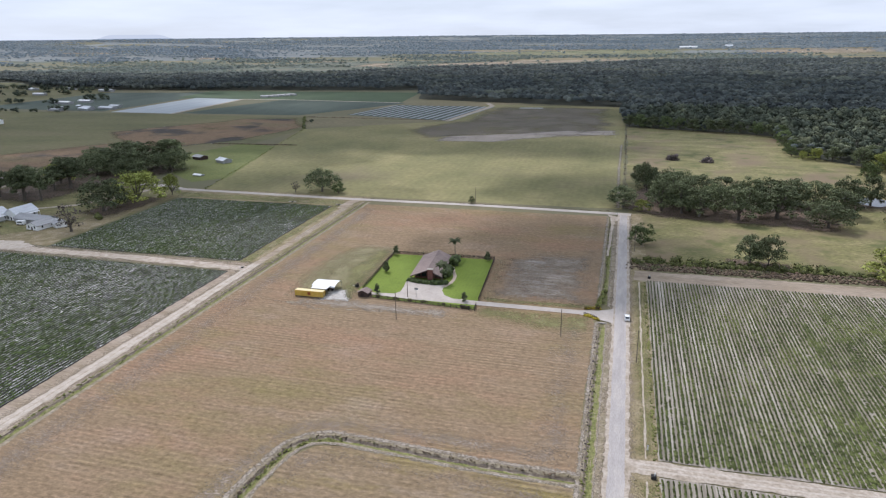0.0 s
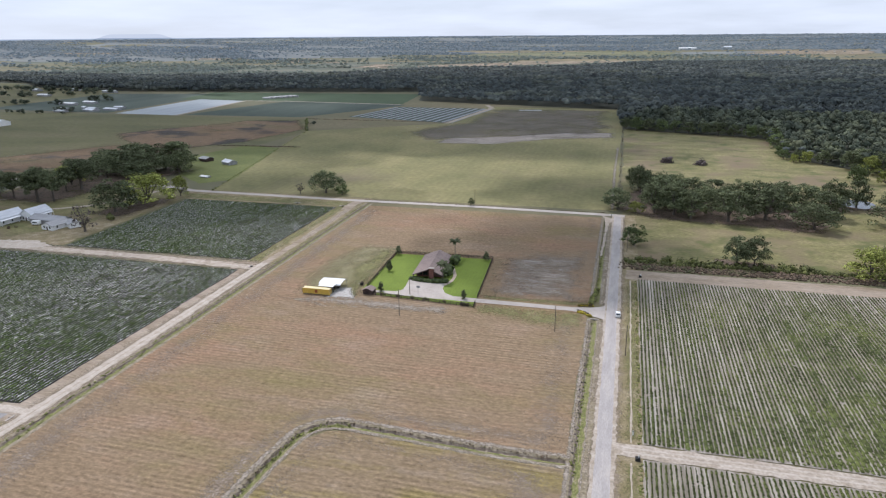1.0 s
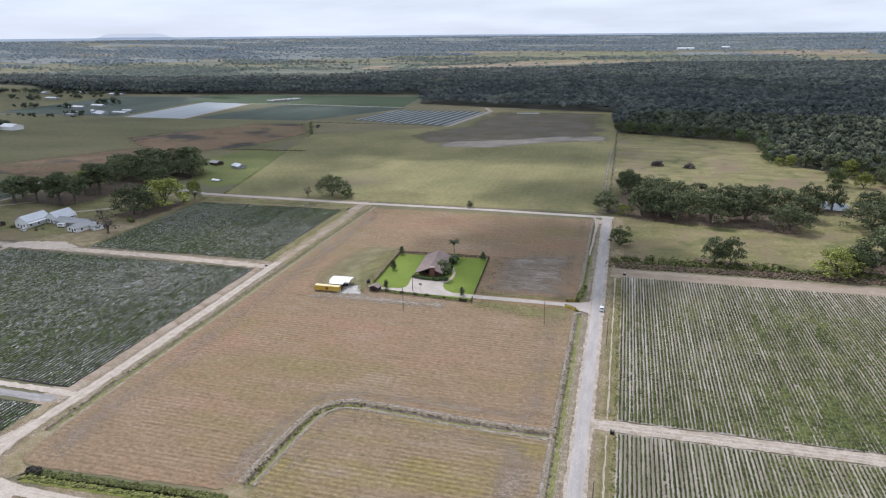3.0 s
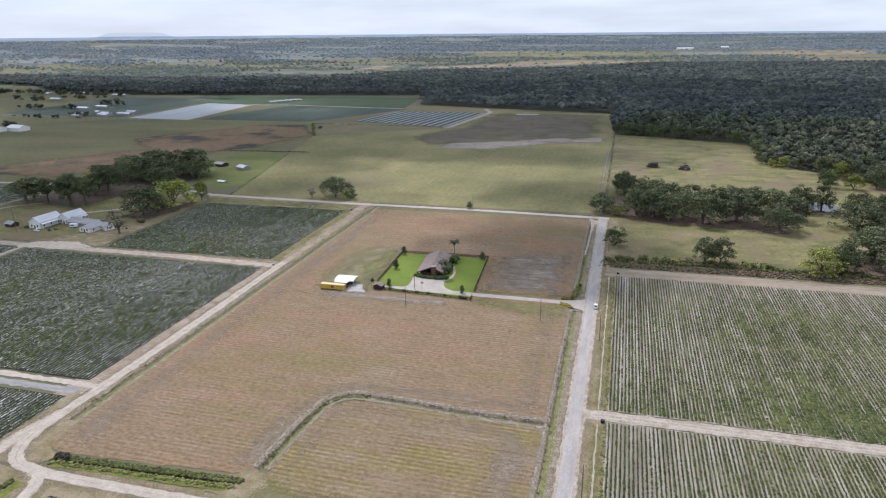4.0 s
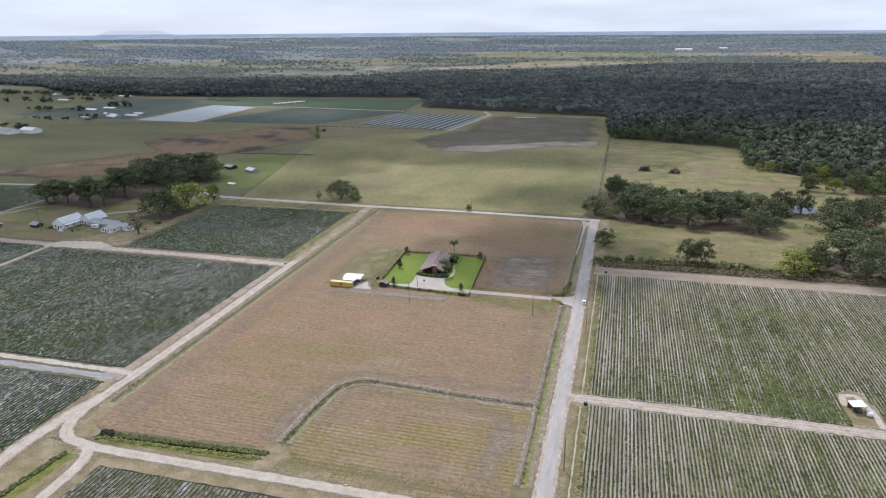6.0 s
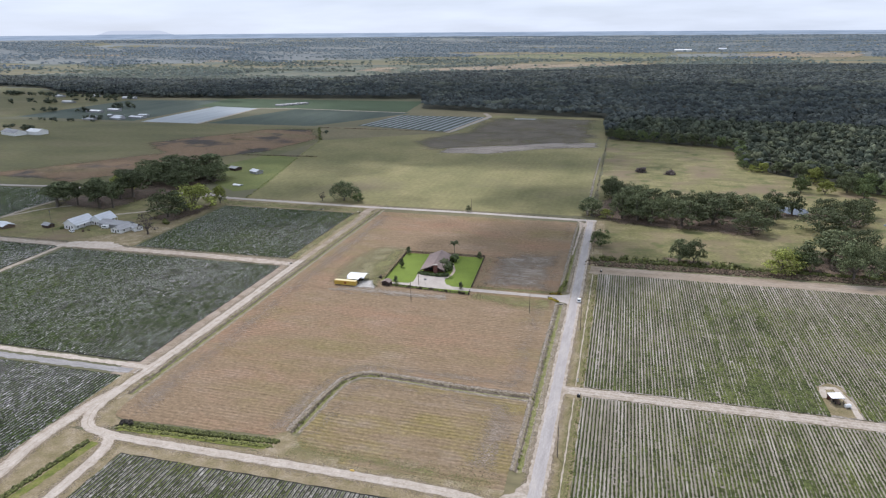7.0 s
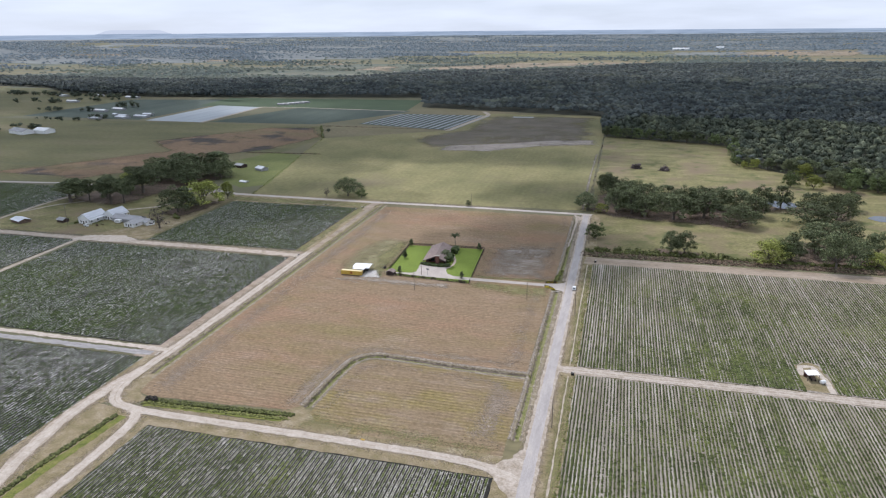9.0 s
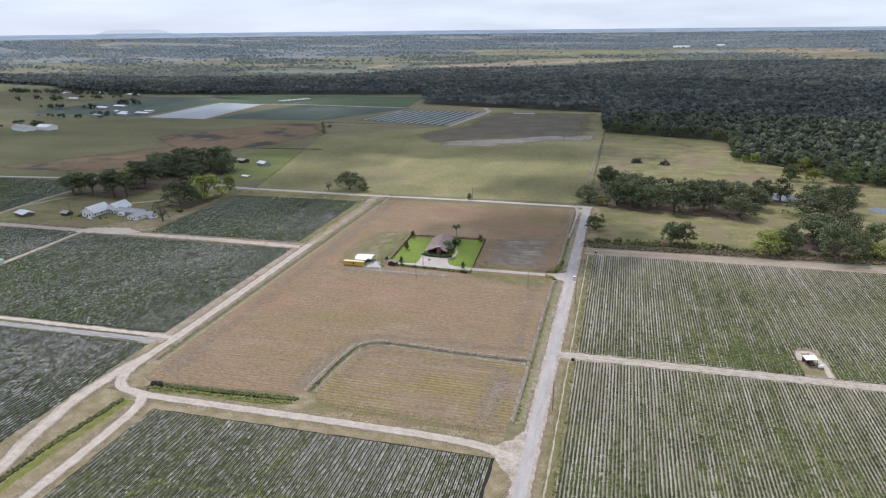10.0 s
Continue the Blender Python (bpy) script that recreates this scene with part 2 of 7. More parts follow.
M = {}
M["land"] = material("rough_land", [(0.14, 0.122, 0.058), (0.19, 0.158, 0.082), (0.245, 0.195, 0.112)], 0.012, (0.6, 1, 1), fine=0.3, fine_scale=0.35,
                     broad=(0.0022, (0.125, 0.12, 0.064), 0.36, 0.54))
M["verge"] = material("verge_grass", [(0.155, 0.13, 0.058), (0.222, 0.178, 0.098), (0.3, 0.247, 0.165)], 0.16, fine=0.4, fine_scale=2.2)
M["brown"] = furrowed("dry_brown_field", (0.2, 0.143, 0.086), (0.258, 0.187, 0.118),
                      [((0.295, 0.168, 0.108), 0.012, 0.47, 0.68, 0.75), ((0.185, 0.16, 0.06), 0.02, 0.5, 0.7, 0.7), ((0.3, 0.235, 0.18), 0.05, 0.53, 0.75, 0.6), ((0.13, 0.092, 0.055), 0.11, 0.58, 0.76, 0.6)])
M["pale"] = material("pale_bare_soil", [(0.2, 0.165, 0.11), (0.26, 0.215, 0.155), (0.33, 0.285, 0.225)], 0.12, (0.5, 1.3, 1), fine=0.35, fine_scale=1.4, waves=0.06, wave_size=1.8, fade=(0.2, 0.82, 1.1))
M["greysoil"] = material("grey_bare_soil", [(0.175, 0.14, 0.105), (0.235, 0.195, 0.15), (0.31, 0.275, 0.23)], 0.3, (0.25, 1.2, 1), fine=0.45, fine_scale=1.6, fade=(0.09, 0.6, 1.05))
M["thingrass"] = material("thin_olive_grass", [(0.135, 0.135, 0.045), (0.18, 0.172, 0.066), (0.23, 0.205, 0.098)], 0.12, fine=0.35, fine_scale=1.8, fade=(0.07, 0.58, 1.12))
M["faintgrass"] = material("faint_field_grass", [(0.19, 0.175, 0.08), (0.235, 0.2, 0.115)], 0.2, fine=0.35, fine_scale=1.8, fade=(0.05, 0.42, 1.0))
M["darksoil"] = material("thin_grey_brown_soil", [(0.11, 0.095, 0.065), (0.16, 0.135, 0.1)], 0.05, fine=0.3, fine_scale=0.6, fade=(0.02, 0.62, 1.0))
M["south"] = furrowed("dry_olive_field", (0.19, 0.14, 0.082), (0.25, 0.185, 0.118),
                      [((0.21, 0.175, 0.05), 0.03, 0.46, 0.64, 0.8), ((0.29, 0.235, 0.185), 0.06, 0.52, 0.72, 0.7), ((0.125, 0.1, 0.05), 0.12, 0.57, 0.75, 0.5)], 1.9, 0.26)
M["mauve"] = material("grey_mauve_soil", [(0.2, 0.156, 0.112), (0.25, 0.2, 0.152), (0.31, 0.255, 0.2)], 0.3, (0.6, 1.2, 1), fine=0.35, fine_scale=1.3, fade=(0.06, 0.6, 1.2))
M["ditchside"] = material("ditch_side_soil", [(0.175, 0.145, 0.085), (0.235, 0.195, 0.13), (0.31, 0.265, 0.2)], 0.4, fine=0.4, fine_scale=1.4, bump_size=0.2)
# Bank soil darkened to stand for shade on the sunless ditch slope.
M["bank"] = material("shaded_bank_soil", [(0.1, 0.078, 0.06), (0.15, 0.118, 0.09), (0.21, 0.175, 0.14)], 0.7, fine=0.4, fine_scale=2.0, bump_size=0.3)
M["bed"] = material("lush_ditch_grass", [(0.115, 0.125, 0.036), (0.165, 0.17, 0.055), (0.22, 0.2, 0.095)], 0.4, fine=0.45, fine_scale=1.6, bump_size=0.3)
M["rim"] = material("pale_rim_soil", [(0.2, 0.165, 0.12), (0.27, 0.23, 0.18), (0.37, 0.325, 0.275)], 0.5, fine=0.35, fine_scale=1.5, fade=(0.12, 0.5, 1.05))
M["scrubland"] = material("open_scrubland", [(0.085, 0.1, 0.066), (0.115, 0.127, 0.086), (0.155, 0.155, 0.105)], 0.006, (0.5, 1, 1), fine=0.3, fine_scale=0.05, broad=[(0.0035, (0.2, 0.175, 0.125), 0.58, 0.72), (0.008, (0.075, 0.09, 0.075), 0.5, 0.66)])
# Haze is painted into these two far colours: paler and bluer than nearby.
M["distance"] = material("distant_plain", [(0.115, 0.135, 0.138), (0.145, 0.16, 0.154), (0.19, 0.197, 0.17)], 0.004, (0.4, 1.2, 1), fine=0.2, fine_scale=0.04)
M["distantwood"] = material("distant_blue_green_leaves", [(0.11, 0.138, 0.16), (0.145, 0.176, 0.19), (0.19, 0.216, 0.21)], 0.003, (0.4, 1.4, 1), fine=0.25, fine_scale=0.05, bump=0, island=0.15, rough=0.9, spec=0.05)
M["lawn"] = material("mown_lawn", [(0.125, 0.174, 0.02), (0.16, 0.217, 0.028)], 0.09, fine=0.25, fine_scale=2.5, waves=0.02, wave_size=1.6, wave_turn=90)
M["pasture"] = material("pasture_grass", [(0.138, 0.134, 0.052), (0.198, 0.18, 0.074), (0.255, 0.22, 0.1)], 0.014, (1.0, 0.7, 1), fine=0.16, fine_scale=0.3,
                        broad=(0.008, (0.17, 0.13, 0.085), 0.56, 0.8), waves=0.015, wave_size=5, wave_turn=90)
M["paddock"] = material("paddock_grass", [(0.122, 0.118, 0.043), (0.18, 0.164, 0.065), (0.25, 0.21, 0.104)], 0.06, (0.5, 1.3, 1), fine=0.5, fine_scale=0.9, broad=[(0.025, (0.18, 0.136, 0.08), 0.48, 0.66), (0.06, (0.105, 0.112, 0.036), 0.54, 0.68)])
M["meadow"] = material("green_meadow", [(0.1, 0.1, 0.042), (0.135, 0.128, 0.052), (0.175, 0.15, 0.074)], 0.01, (0.5, 1.2, 1), fine=0.22, fine_scale=0.3)
M["green"] = material("green_grass", [(0.112, 0.13, 0.034), (0.16, 0.174, 0.05)], 0.03, fine=0.25, fine_scale=0.6)
M["rust"] = material("rusty_weeds", [(0.15, 0.105, 0.056), (0.205, 0.132, 0.074), (0.165, 0.13, 0.06)], 0.012, (0.5, 1.3, 1), fine=0.25, fine_scale=0.3, fade=(0.012, 0.62, 0.88),
                     broad=(0.016, (0.055, 0.048, 0.04), 0.52, 0.61))
M["asphalt"] = material("worn_pale_asphalt", [(0.31, 0.285, 0.265), (0.37, 0.34, 0.315), (0.44, 0.395, 0.35)], 0.16, (2.5, 0.4, 1), fine=0.16, fine_scale=2.5, bump=0.1)
M["concrete"] = material("pale_concrete", [(0.37, 0.325, 0.28), (0.46, 0.41, 0.36)], 0.2, fine=0.12, fine_scale=2.0, bump=0.1)
M["pathway"] = material("pinkish_path_concrete", [(0.36, 0.29, 0.22), (0.46, 0.38, 0.3)], 0.3, fine=0.15, fine_scale=2.0, bump=0.1)
M["sand"] = material("sandy_track", [(0.28, 0.23, 0.168), (0.365, 0.31, 0.245), (0.44, 0.38, 0.315)], 0.3, fine=0.2, fine_scale=1.2)
M["sandrut"] = material("pale_rut_sand", [(0.37, 0.315, 0.25), (0.49, 0.43, 0.36)], 0.3, (1, 1, 1), fine=0.18, fine_scale=1.5)
M["rubble"] = material("white_crushed_rubble", [(0.26, 0.235, 0.2), (0.42, 0.4, 0.365), (0.6, 0.575, 0.54)], 0.9, fine=0.35, fine_scale=2.5, fade=(0.35, 0.42, 0.85))
M["sandfaint"] = material("faint_rut_sand", [(0.3, 0.25, 0.185), (0.38, 0.325, 0.255)], 0.3, fine=0.25, fine_scale=1.5, fade=(0.1, 0.5, 1.1))
M["tan"] = material("tan_headland", [(0.22, 0.172, 0.112), (0.285, 0.228, 0.168), (0.35, 0.295, 0.228)], 0.1, (0.4, 1.4, 1), fine=0.25, fine_scale=1.0)
M["wet"] = material("grey_wet_sand", [(0.22, 0.21, 0.2), (0.31, 0.295, 0.28)], 0.3, (0.3, 2, 1), fine=0.25, fine_scale=1.5, rough=0.8)
M["soilE"] = material("pale_alley_sand", [(0.18, 0.157, 0.117), (0.28, 0.245, 0.198), (0.44, 0.4, 0.345)], 0.4, (1.3, 0.05, 1), fine=0.25, fine_scale=2.0)
# Near-black soil: the deep shade between plants is painted into it.
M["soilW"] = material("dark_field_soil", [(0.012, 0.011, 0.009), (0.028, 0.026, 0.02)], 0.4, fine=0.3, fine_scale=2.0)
M["plastic"] = material("silver_plastic_mulch", [(0.05, 0.048, 0.043), (0.11, 0.107, 0.097), (0.28, 0.272, 0.252), (0.56, 0.545, 0.51), (0.78, 0.76, 0.71)], 1.6, (1, 0.36, 1), fine=0.25, fine_scale=2.5, rough=0.55, spec=0.2,
                        broad=(0.06, (0.07, 0.068, 0.06), 0.52, 0.78))
M["mulchS"] = material("pale_plastic_mulch", [(0.115, 0.108, 0.085), (0.215, 0.2, 0.165), (0.34, 0.32, 0.275), (0.5, 0.475, 0.425)], 1.6, (1, 0.35, 1), fine=0.25, fine_scale=2.5, rough=0.6, spec=0.2)
M["cropE"] = material("crop_leaves_green", [(0.06, 0.072, 0.027), (0.085, 0.1, 0.036), (0.125, 0.14, 0.046)], 0.06, fine=0.3, fine_scale=2.2, island=0.35,
                      broad=(0.022, (0.14, 0.155, 0.045), 0.54, 0.78), rough=0.8, spec=0.08)
M["cropW"] = material("crop_leaves_dark", [(0.05, 0.072, 0.022), (0.075, 0.1, 0.03)], 0.08, fine=0.3, fine_scale=2.2, island=0.4,
                      broad=(0.03, (0.085, 0.105, 0.035), 0.55, 0.8), rough=0.8, spec=0.08)
M["farcrop"] = material("far_dark_crop", [(0.045, 0.065, 0.05), (0.07, 0.09, 0.065)], 0.02, (2, 0.3, 1), fine=0.15, fine_scale=0.3)
M["fargreen"] = material("far_green_crop", [(0.045, 0.075, 0.03), (0.06, 0.09, 0.04)], 0.02, fine=0.15, fine_scale=0.3)
M["whitefilm"] = material("white_crop_film", [(0.21, 0.24, 0.25), (0.3, 0.33, 0.335)], 0.03, (3, 0.2, 1), fine=0.1, fine_scale=0.5, rough=0.45)
M["greyfilm"] = material("grey_film_strip", [(0.14, 0.155, 0.16), (0.21, 0.225, 0.23)], 0.05, (3, 0.2, 1), fine=0.2, fine_scale=0.5, rough=0.5)
M["palesand"] = material("pale_bare_sand", [(0.23, 0.195, 0.16), (0.33, 0.29, 0.245)], 0.05, (0.6, 1.6, 1), fine=0.3, fine_scale=0.5, fade=(0.03, 0.62, 0.98))
M["tracksoil"] = material("trodden_tan_soil", [(0.2, 0.155, 0.1), (0.26, 0.208, 0.15), (0.32, 0.265, 0.2)], 0.2, fine=0.3, fine_scale=1.6, fade=(0.25, 0.5, 0.98))
M["dryfield"] = material("far_dry_stubble", [(0.2, 0.165, 0.11), (0.3, 0.235, 0.155)], 0.008, fine=0.3, fine_scale=0.06, fade=(0.006, 0.7, 0.95))
M["paddockfar"] = material("far_pasture_grass", [(0.1, 0.115, 0.055), (0.15, 0.155, 0.08), (0.2, 0.19, 0.1)], 0.01, fine=0.25, fine_scale=0.1, fade=(0.01, 0.4, 0.75))
# Floor colour carries the shade under the canopy, painted dark.
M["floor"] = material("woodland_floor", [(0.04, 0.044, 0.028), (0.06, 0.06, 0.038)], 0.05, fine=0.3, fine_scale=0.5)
M["oak"] = leaves("oak_leaves", (0.096, 0.117, 0.062), (0.192, 0.212, 0.104))
M["lime"] = leaves("yellow_green_leaves", (0.2, 0.225, 0.055), (0.34, 0.36, 0.1))
M["mid"] = leaves("mid_green_leaves", (0.11, 0.145, 0.06), (0.19, 0.23, 0.095))
# Canopy leaves leaned towards blue to paint in haze over the woods.
M["wood1"] = material("canopy_leaves", [(0.035, 0.043, 0.045), (0.06, 0.071, 0.067), (0.108, 0.118, 0.096)], 0.022, fine=0.4, fine_scale=0.25, bump=0, island=0.3, broad=[(0.009, (0.105, 0.115, 0.082), 0.56, 0.72)], rough=0.85, spec=0.1)
M["wood0"] = material("edge_canopy_leaves", [(0.044, 0.055, 0.042), (0.074, 0.088, 0.06), (0.135, 0.146, 0.086)], 0.05, fine=0.35, fine_scale=0.5, bump=0, island=0.25, rough=0.85, spec=0.1)
# Grey-blue cast of the far leaves stands for haze, put into the colour.
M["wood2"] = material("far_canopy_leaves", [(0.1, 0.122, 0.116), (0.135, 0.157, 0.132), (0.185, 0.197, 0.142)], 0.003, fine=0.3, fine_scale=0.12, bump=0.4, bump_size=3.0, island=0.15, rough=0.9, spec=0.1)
M["shrub"] = material("dark_garden_leaves", [(0.036, 0.054, 0.016), (0.075, 0.098, 0.03)], 0.6, fine=0.45, fine_scale=2.5, island=0.35, rough=0.75)
M["hedge"] = material("hedge_leaves", [(0.062, 0.07, 0.02), (0.12, 0.128, 0.036)], 0.4, fine=0.5, fine_scale=2.5, island=0.35, rough=0.8)
M["scrub"] = material("dry_bramble", [(0.085, 0.062, 0.04), (0.128, 0.09, 0.06), (0.08, 0.092, 0.035)], 0.15, fine=0.45, fine_scale=1.5, island=0.4)
M["reed"] = material("ditch_grass", [(0.115, 0.125, 0.034), (0.175, 0.178, 0.055)], 0.2, fine=0.4, fine_scale=2.0, island=0.35)
M["lush"] = material("lush_bank_grass", [(0.095, 0.112, 0.02), (0.142, 0.155, 0.03), (0.185, 0.168, 0.055)], 0.3, fine=0.4, fine_scale=2.0)
# Brown litter, with some of the tree shade painted into its colour.
M["litter"] = material("leaf_litter", [(0.11, 0.08, 0.056), (0.16, 0.115, 0.08)], 0.3, fine=0.4, fine_scale=1.5, fade=(0.09, 0.6, 0.95))
M["bark"] = material("oak_bark", [(0.09, 0.075, 0.06), (0.16, 0.14, 0.115)], 1.5, (1, 1, 0.2), fine=0.3, fine_scale=6)
M["pole"] = material("weathered_pole_wood", [(0.13, 0.105, 0.08), (0.2, 0.17, 0.14)], 2.0, (1, 1, 0.1), fine=0.25)
M["fence"] = material("dark_stained_boards", [(0.035, 0.026, 0.022), (0.07, 0.05, 0.042)], 1.0, fine=0.3, per_object=0.3)
M["shingle"] = material("brown_roof_shingles", [(0.2, 0.152, 0.135), (0.275, 0.215, 0.19)], 0.4, fine=0.25, fine_scale=3.5, waves=0.08, wave_size=0.6)
M["brick"] = material("dark_red_brick", [(0.11, 0.05, 0.04), (0.19, 0.085, 0.065)], 1.2, fine=0.3, fine_scale=5)
M["darktrim"] = material("dark_brown_trim", [(0.045, 0.032, 0.027), (0.075, 0.05, 0.042)], 1.0)
M["glass"] = material("dark_window_glass", [(0.02, 0.025, 0.03), (0.03, 0.035, 0.04)], 0.5, rough=0.06, bump=0, fine=0.05, spec=0.6)
M["yellow"] = material("yellow_painted_steel", [(0.52, 0.33, 0.05), (0.62, 0.42, 0.09)], 0.5, fine=0.12, fine_scale=2, rough=0.5, bump=0.05)
M["cream"] = material("cream_sunlit_roof_paint", [(0.64, 0.53, 0.27), (0.72, 0.62, 0.36)], 0.5, fine=0.1, rough=0.5, bump=0.05)
M["white"] = material("white_paint", [(0.7, 0.7, 0.68), (0.82, 0.82, 0.8)], 0.4, fine=0.06, rough=0.5, bump=0.05)
M["palegreen"] = material("pale_green_paint", [(0.42, 0.58, 0.5), (0.52, 0.66, 0.58)], 0.8, fine=0.1, rough=0.5, bump=0.05)
M["metal"] = material("galvanised_roof_sheet", [(0.5, 0.52, 0.54), (0.66, 0.68, 0.7)], 0.25, (3, 0.3, 1), fine=0.1, rough=0.4, metal=0.3, bump=0.08)
M["grey"] = material("grey_roof_sheet", [(0.25, 0.25, 0.25), (0.36, 0.36, 0.355)], 0.25, (3, 0.3, 1), fine=0.15, rough=0.55, bump=0.08)
M["black"] = material("black_rubber", [(0.015, 0.015, 0.015), (0.03, 0.03, 0.03)], 2.0, rough=0.8)
M["steel"] = material("dull_steel", [(0.25, 0.25, 0.25), (0.4, 0.4, 0.4)], 1.0, rough=0.45, metal=0.7)
M["junk"] = material("rusty_machinery", [(0.08, 0.07, 0.06), (0.2, 0.13, 0.09)], 1.0, fine=0.3)
M["rustsign"] = material("rust_red_panel", [(0.22, 0.06, 0.02), (0.34, 0.11, 0.035)], 1.5, fine=0.3, rough=0.6)
M["deadbrush"] = material("dead_black_brush", [(0.022, 0.02, 0.016), (0.05, 0.043, 0.034)], 0.8, fine=0.4, island=0.4)
M["flower"] = material("yellow_flowers", [(0.4, 0.28, 0.02), (0.2, 0.2, 0.03)], 2.0, fine=0.4, fine_scale=4, island=0.5)
M["brush"] = material("cut_brush", [(0.06, 0.05, 0.045), (0.14, 0.11, 0.1)], 0.8, fine=0.4, island=0.5)
M["water"] = material("pond_water", [(0.03, 0.035, 0.035), (0.045, 0.05, 0.05)], 0.1, rough=0.05, bump=0.02, fine=0.05, spec=0.6)
M["cloud"] = bpy.data.materials.new("cloud_vapour")


# ---- mesh helpers ----
def mesh_object(name, bm, mat, parent=None, smooth=False):
    me = bpy.data.meshes.new(name)
    bm.to_mesh(me)
    bm.free()
    if mat:
        me.materials.append(mat)
    if smooth:
        me.polygons.foreach_set("use_smooth", [True] * len(me.polygons))
    ob = new(name, me)
    if parent:
        ob.parent = parent
    return ob


def part(name, bm, mat, parent, label="", smooth=False):
    ob = mesh_object(name, bm, mat, parent, smooth)
    return tagged(ob, label) if label else ob


def thing(name, place, label, category, group="", turn=0.0):
    ob = new(name)
    ob.matrix_basis = pose(*place, 0, 0, turn)
    return tagged(ob, label, category, group)


def box(bm, lo, hi, bevel=0.0):
    """An upright box between two corners."""
    lo, hi = Vector(lo), Vector(hi)
    r = bmesh.ops.create_cube(bm, size=1, matrix=Matrix.Translation((lo + hi) / 2) @ Matrix.Diagonal((*(hi - lo), 1)))
    if bevel:
        es = {e for v in r["verts"] for e in v.link_edges}
        bmesh.ops.bevel(bm, geom=list(es), offset=bevel, segments=1, affect="EDGES")
    return bm


def boxed(lo, hi, bevel=0.0):
    return box(bmesh.new(), lo, hi, bevel)


def tube(bm, a, b, r0, r1, sides=7):
    a, b = Vector(a), Vector(b)
    d = b - a
    m = Matrix.Translation((a + b) / 2) @ d.to_track_quat("Z", "Y").to_matrix().to_4x4()
    bmesh.ops.create_cone(bm, cap_ends=True, segments=sides, radius1=r0, radius2=r1, depth=d.length, matrix=m)
    return bm


def prism(bm, outline, y0, y1):
    """A solid with the outline (x, z) between y0 and y1."""
    a = [bm.verts.new((x, y0, z)) for x, z in outline]
    b = [bm.verts.new((x, y1, z)) for x, z in outline]
    bm.faces.new(a)
    bm.faces.new(b[::-1])
    for i in range(len(a)):
        j = (i + 1) % len(a)
        bm.faces.new((a[j], a[i], b[i], b[j]))
    bmesh.ops.recalc_face_normals(bm, faces=bm.faces)
    return bm


def raw_object(name, verts, faces, mat, smooth=False, normals=None):
    me = bpy.data.meshes.new(name)
    verts, faces = np.asarray(verts, np.float32), np.asarray(faces, np.int32)
    k = faces.shape[1]
    me.vertices.add(len(verts))
    me.vertices.foreach_set("co", verts.ravel())
    me.loops.add(faces.size)
    me.loops.foreach_set("vertex_index", faces.ravel())
    me.polygons.add(len(faces))
    me.polygons.foreach_set("loop_start", np.arange(0, faces.size, k, dtype=np.int32))
    me.polygons.foreach_set("loop_total", np.full(len(faces), k, np.int32))
    me.polygons.foreach_set("use_smooth", np.full(len(faces), smooth))
    me.update(calc_edges=True)
    me.validate()
    if normals is not None:
        me.normals_split_custom_set_from_vertices(normals)
    me.materials.append(mat)
    return new(name, me)


# ---- ground: one sheet, with the ditches cut into it ----
DITCHES = [  # centre line, half width at the top, depth
    ([(-153.2, 384), (-153.6, 99)], 1.6, 0.6),
    ([(-3.4, 380), (-3.4, 246)], 1.5, 0.6),
    ([(-3.4, 231), (-3.4, 92)], 1.5, 0.6),
    ([(-4.8, 137.4), (-30, 137.8), (-66, 140.2), (-74, 138.6), (-78.5, 132), (-80.5, 112), (-81.5, 95)], 1.5, 0.7),
    ([(-142, 85.2), (-84, 88.0)], 1.9, 1.1),
    ([(-145.2, 74), (-148.5, 45), (-149.5, -30)], 1.8, 1.0),
    ([(10.2, 276), (10.2, 152)], 0.5, 0.25),
    ([(10.4, 141), (10.4, -20)], 0.5, 0.25),
    ([(-345, 680), (-276, 396)], 1.6, 0.4),
    ([(-164, 120.2), (-300, 119.0)], 1.6, 0.6),
]


def line_distance(x, y, line):
    best = np.full(x.shape, 1e9)
    for (ax, ay), (bx, by) in zip(line, line[1:]):
        dx, dy = bx - ax, by - ay
        s = np.clip(((x - ax) * dx + (y - ay) * dy) / (dx * dx + dy * dy), 0, 1)
        best = np.minimum(best, np.hypot(x - ax - s * dx, y - ay - s * dy))
    return best


def inside(x, y, poly):
    hit = np.zeros(x.shape, bool)
    for (ax, ay), (bx, by) in zip(poly, poly[1:] + poly[:1]):
        if ay != by:
            hit ^= ((ay > y) != (by > y)) & (x < (bx - ax) * (y - ay) / (by - ay) + ax)
    return hit


def far_rise(x, y):
    """The far land lifts gently towards the horizon, more in the west."""
    s = np.clip((np.hypot(x, y) - 2700) / 2170, 0, 1)
    west = 1 - np.clip((np.degrees(np.arctan2(x, np.maximum(y, 1.0))) + 47) / 64, 0, 1)
    return (70 + 17 * west) * s ** 1.3


def ground_height(x, y):
    z = far_rise(x, y) + 0.02 * np.sin(x * 0.13 + y * 0.07) * np.sin(y * 0.11) - 0.02
    for line, half, depth in DITCHES:
        d = line_distance(x, y, line)
        z = z - depth * np.clip(1.25 - d / half * 1.25, 0, 1) ** 1.0 * (d < half)
    return z


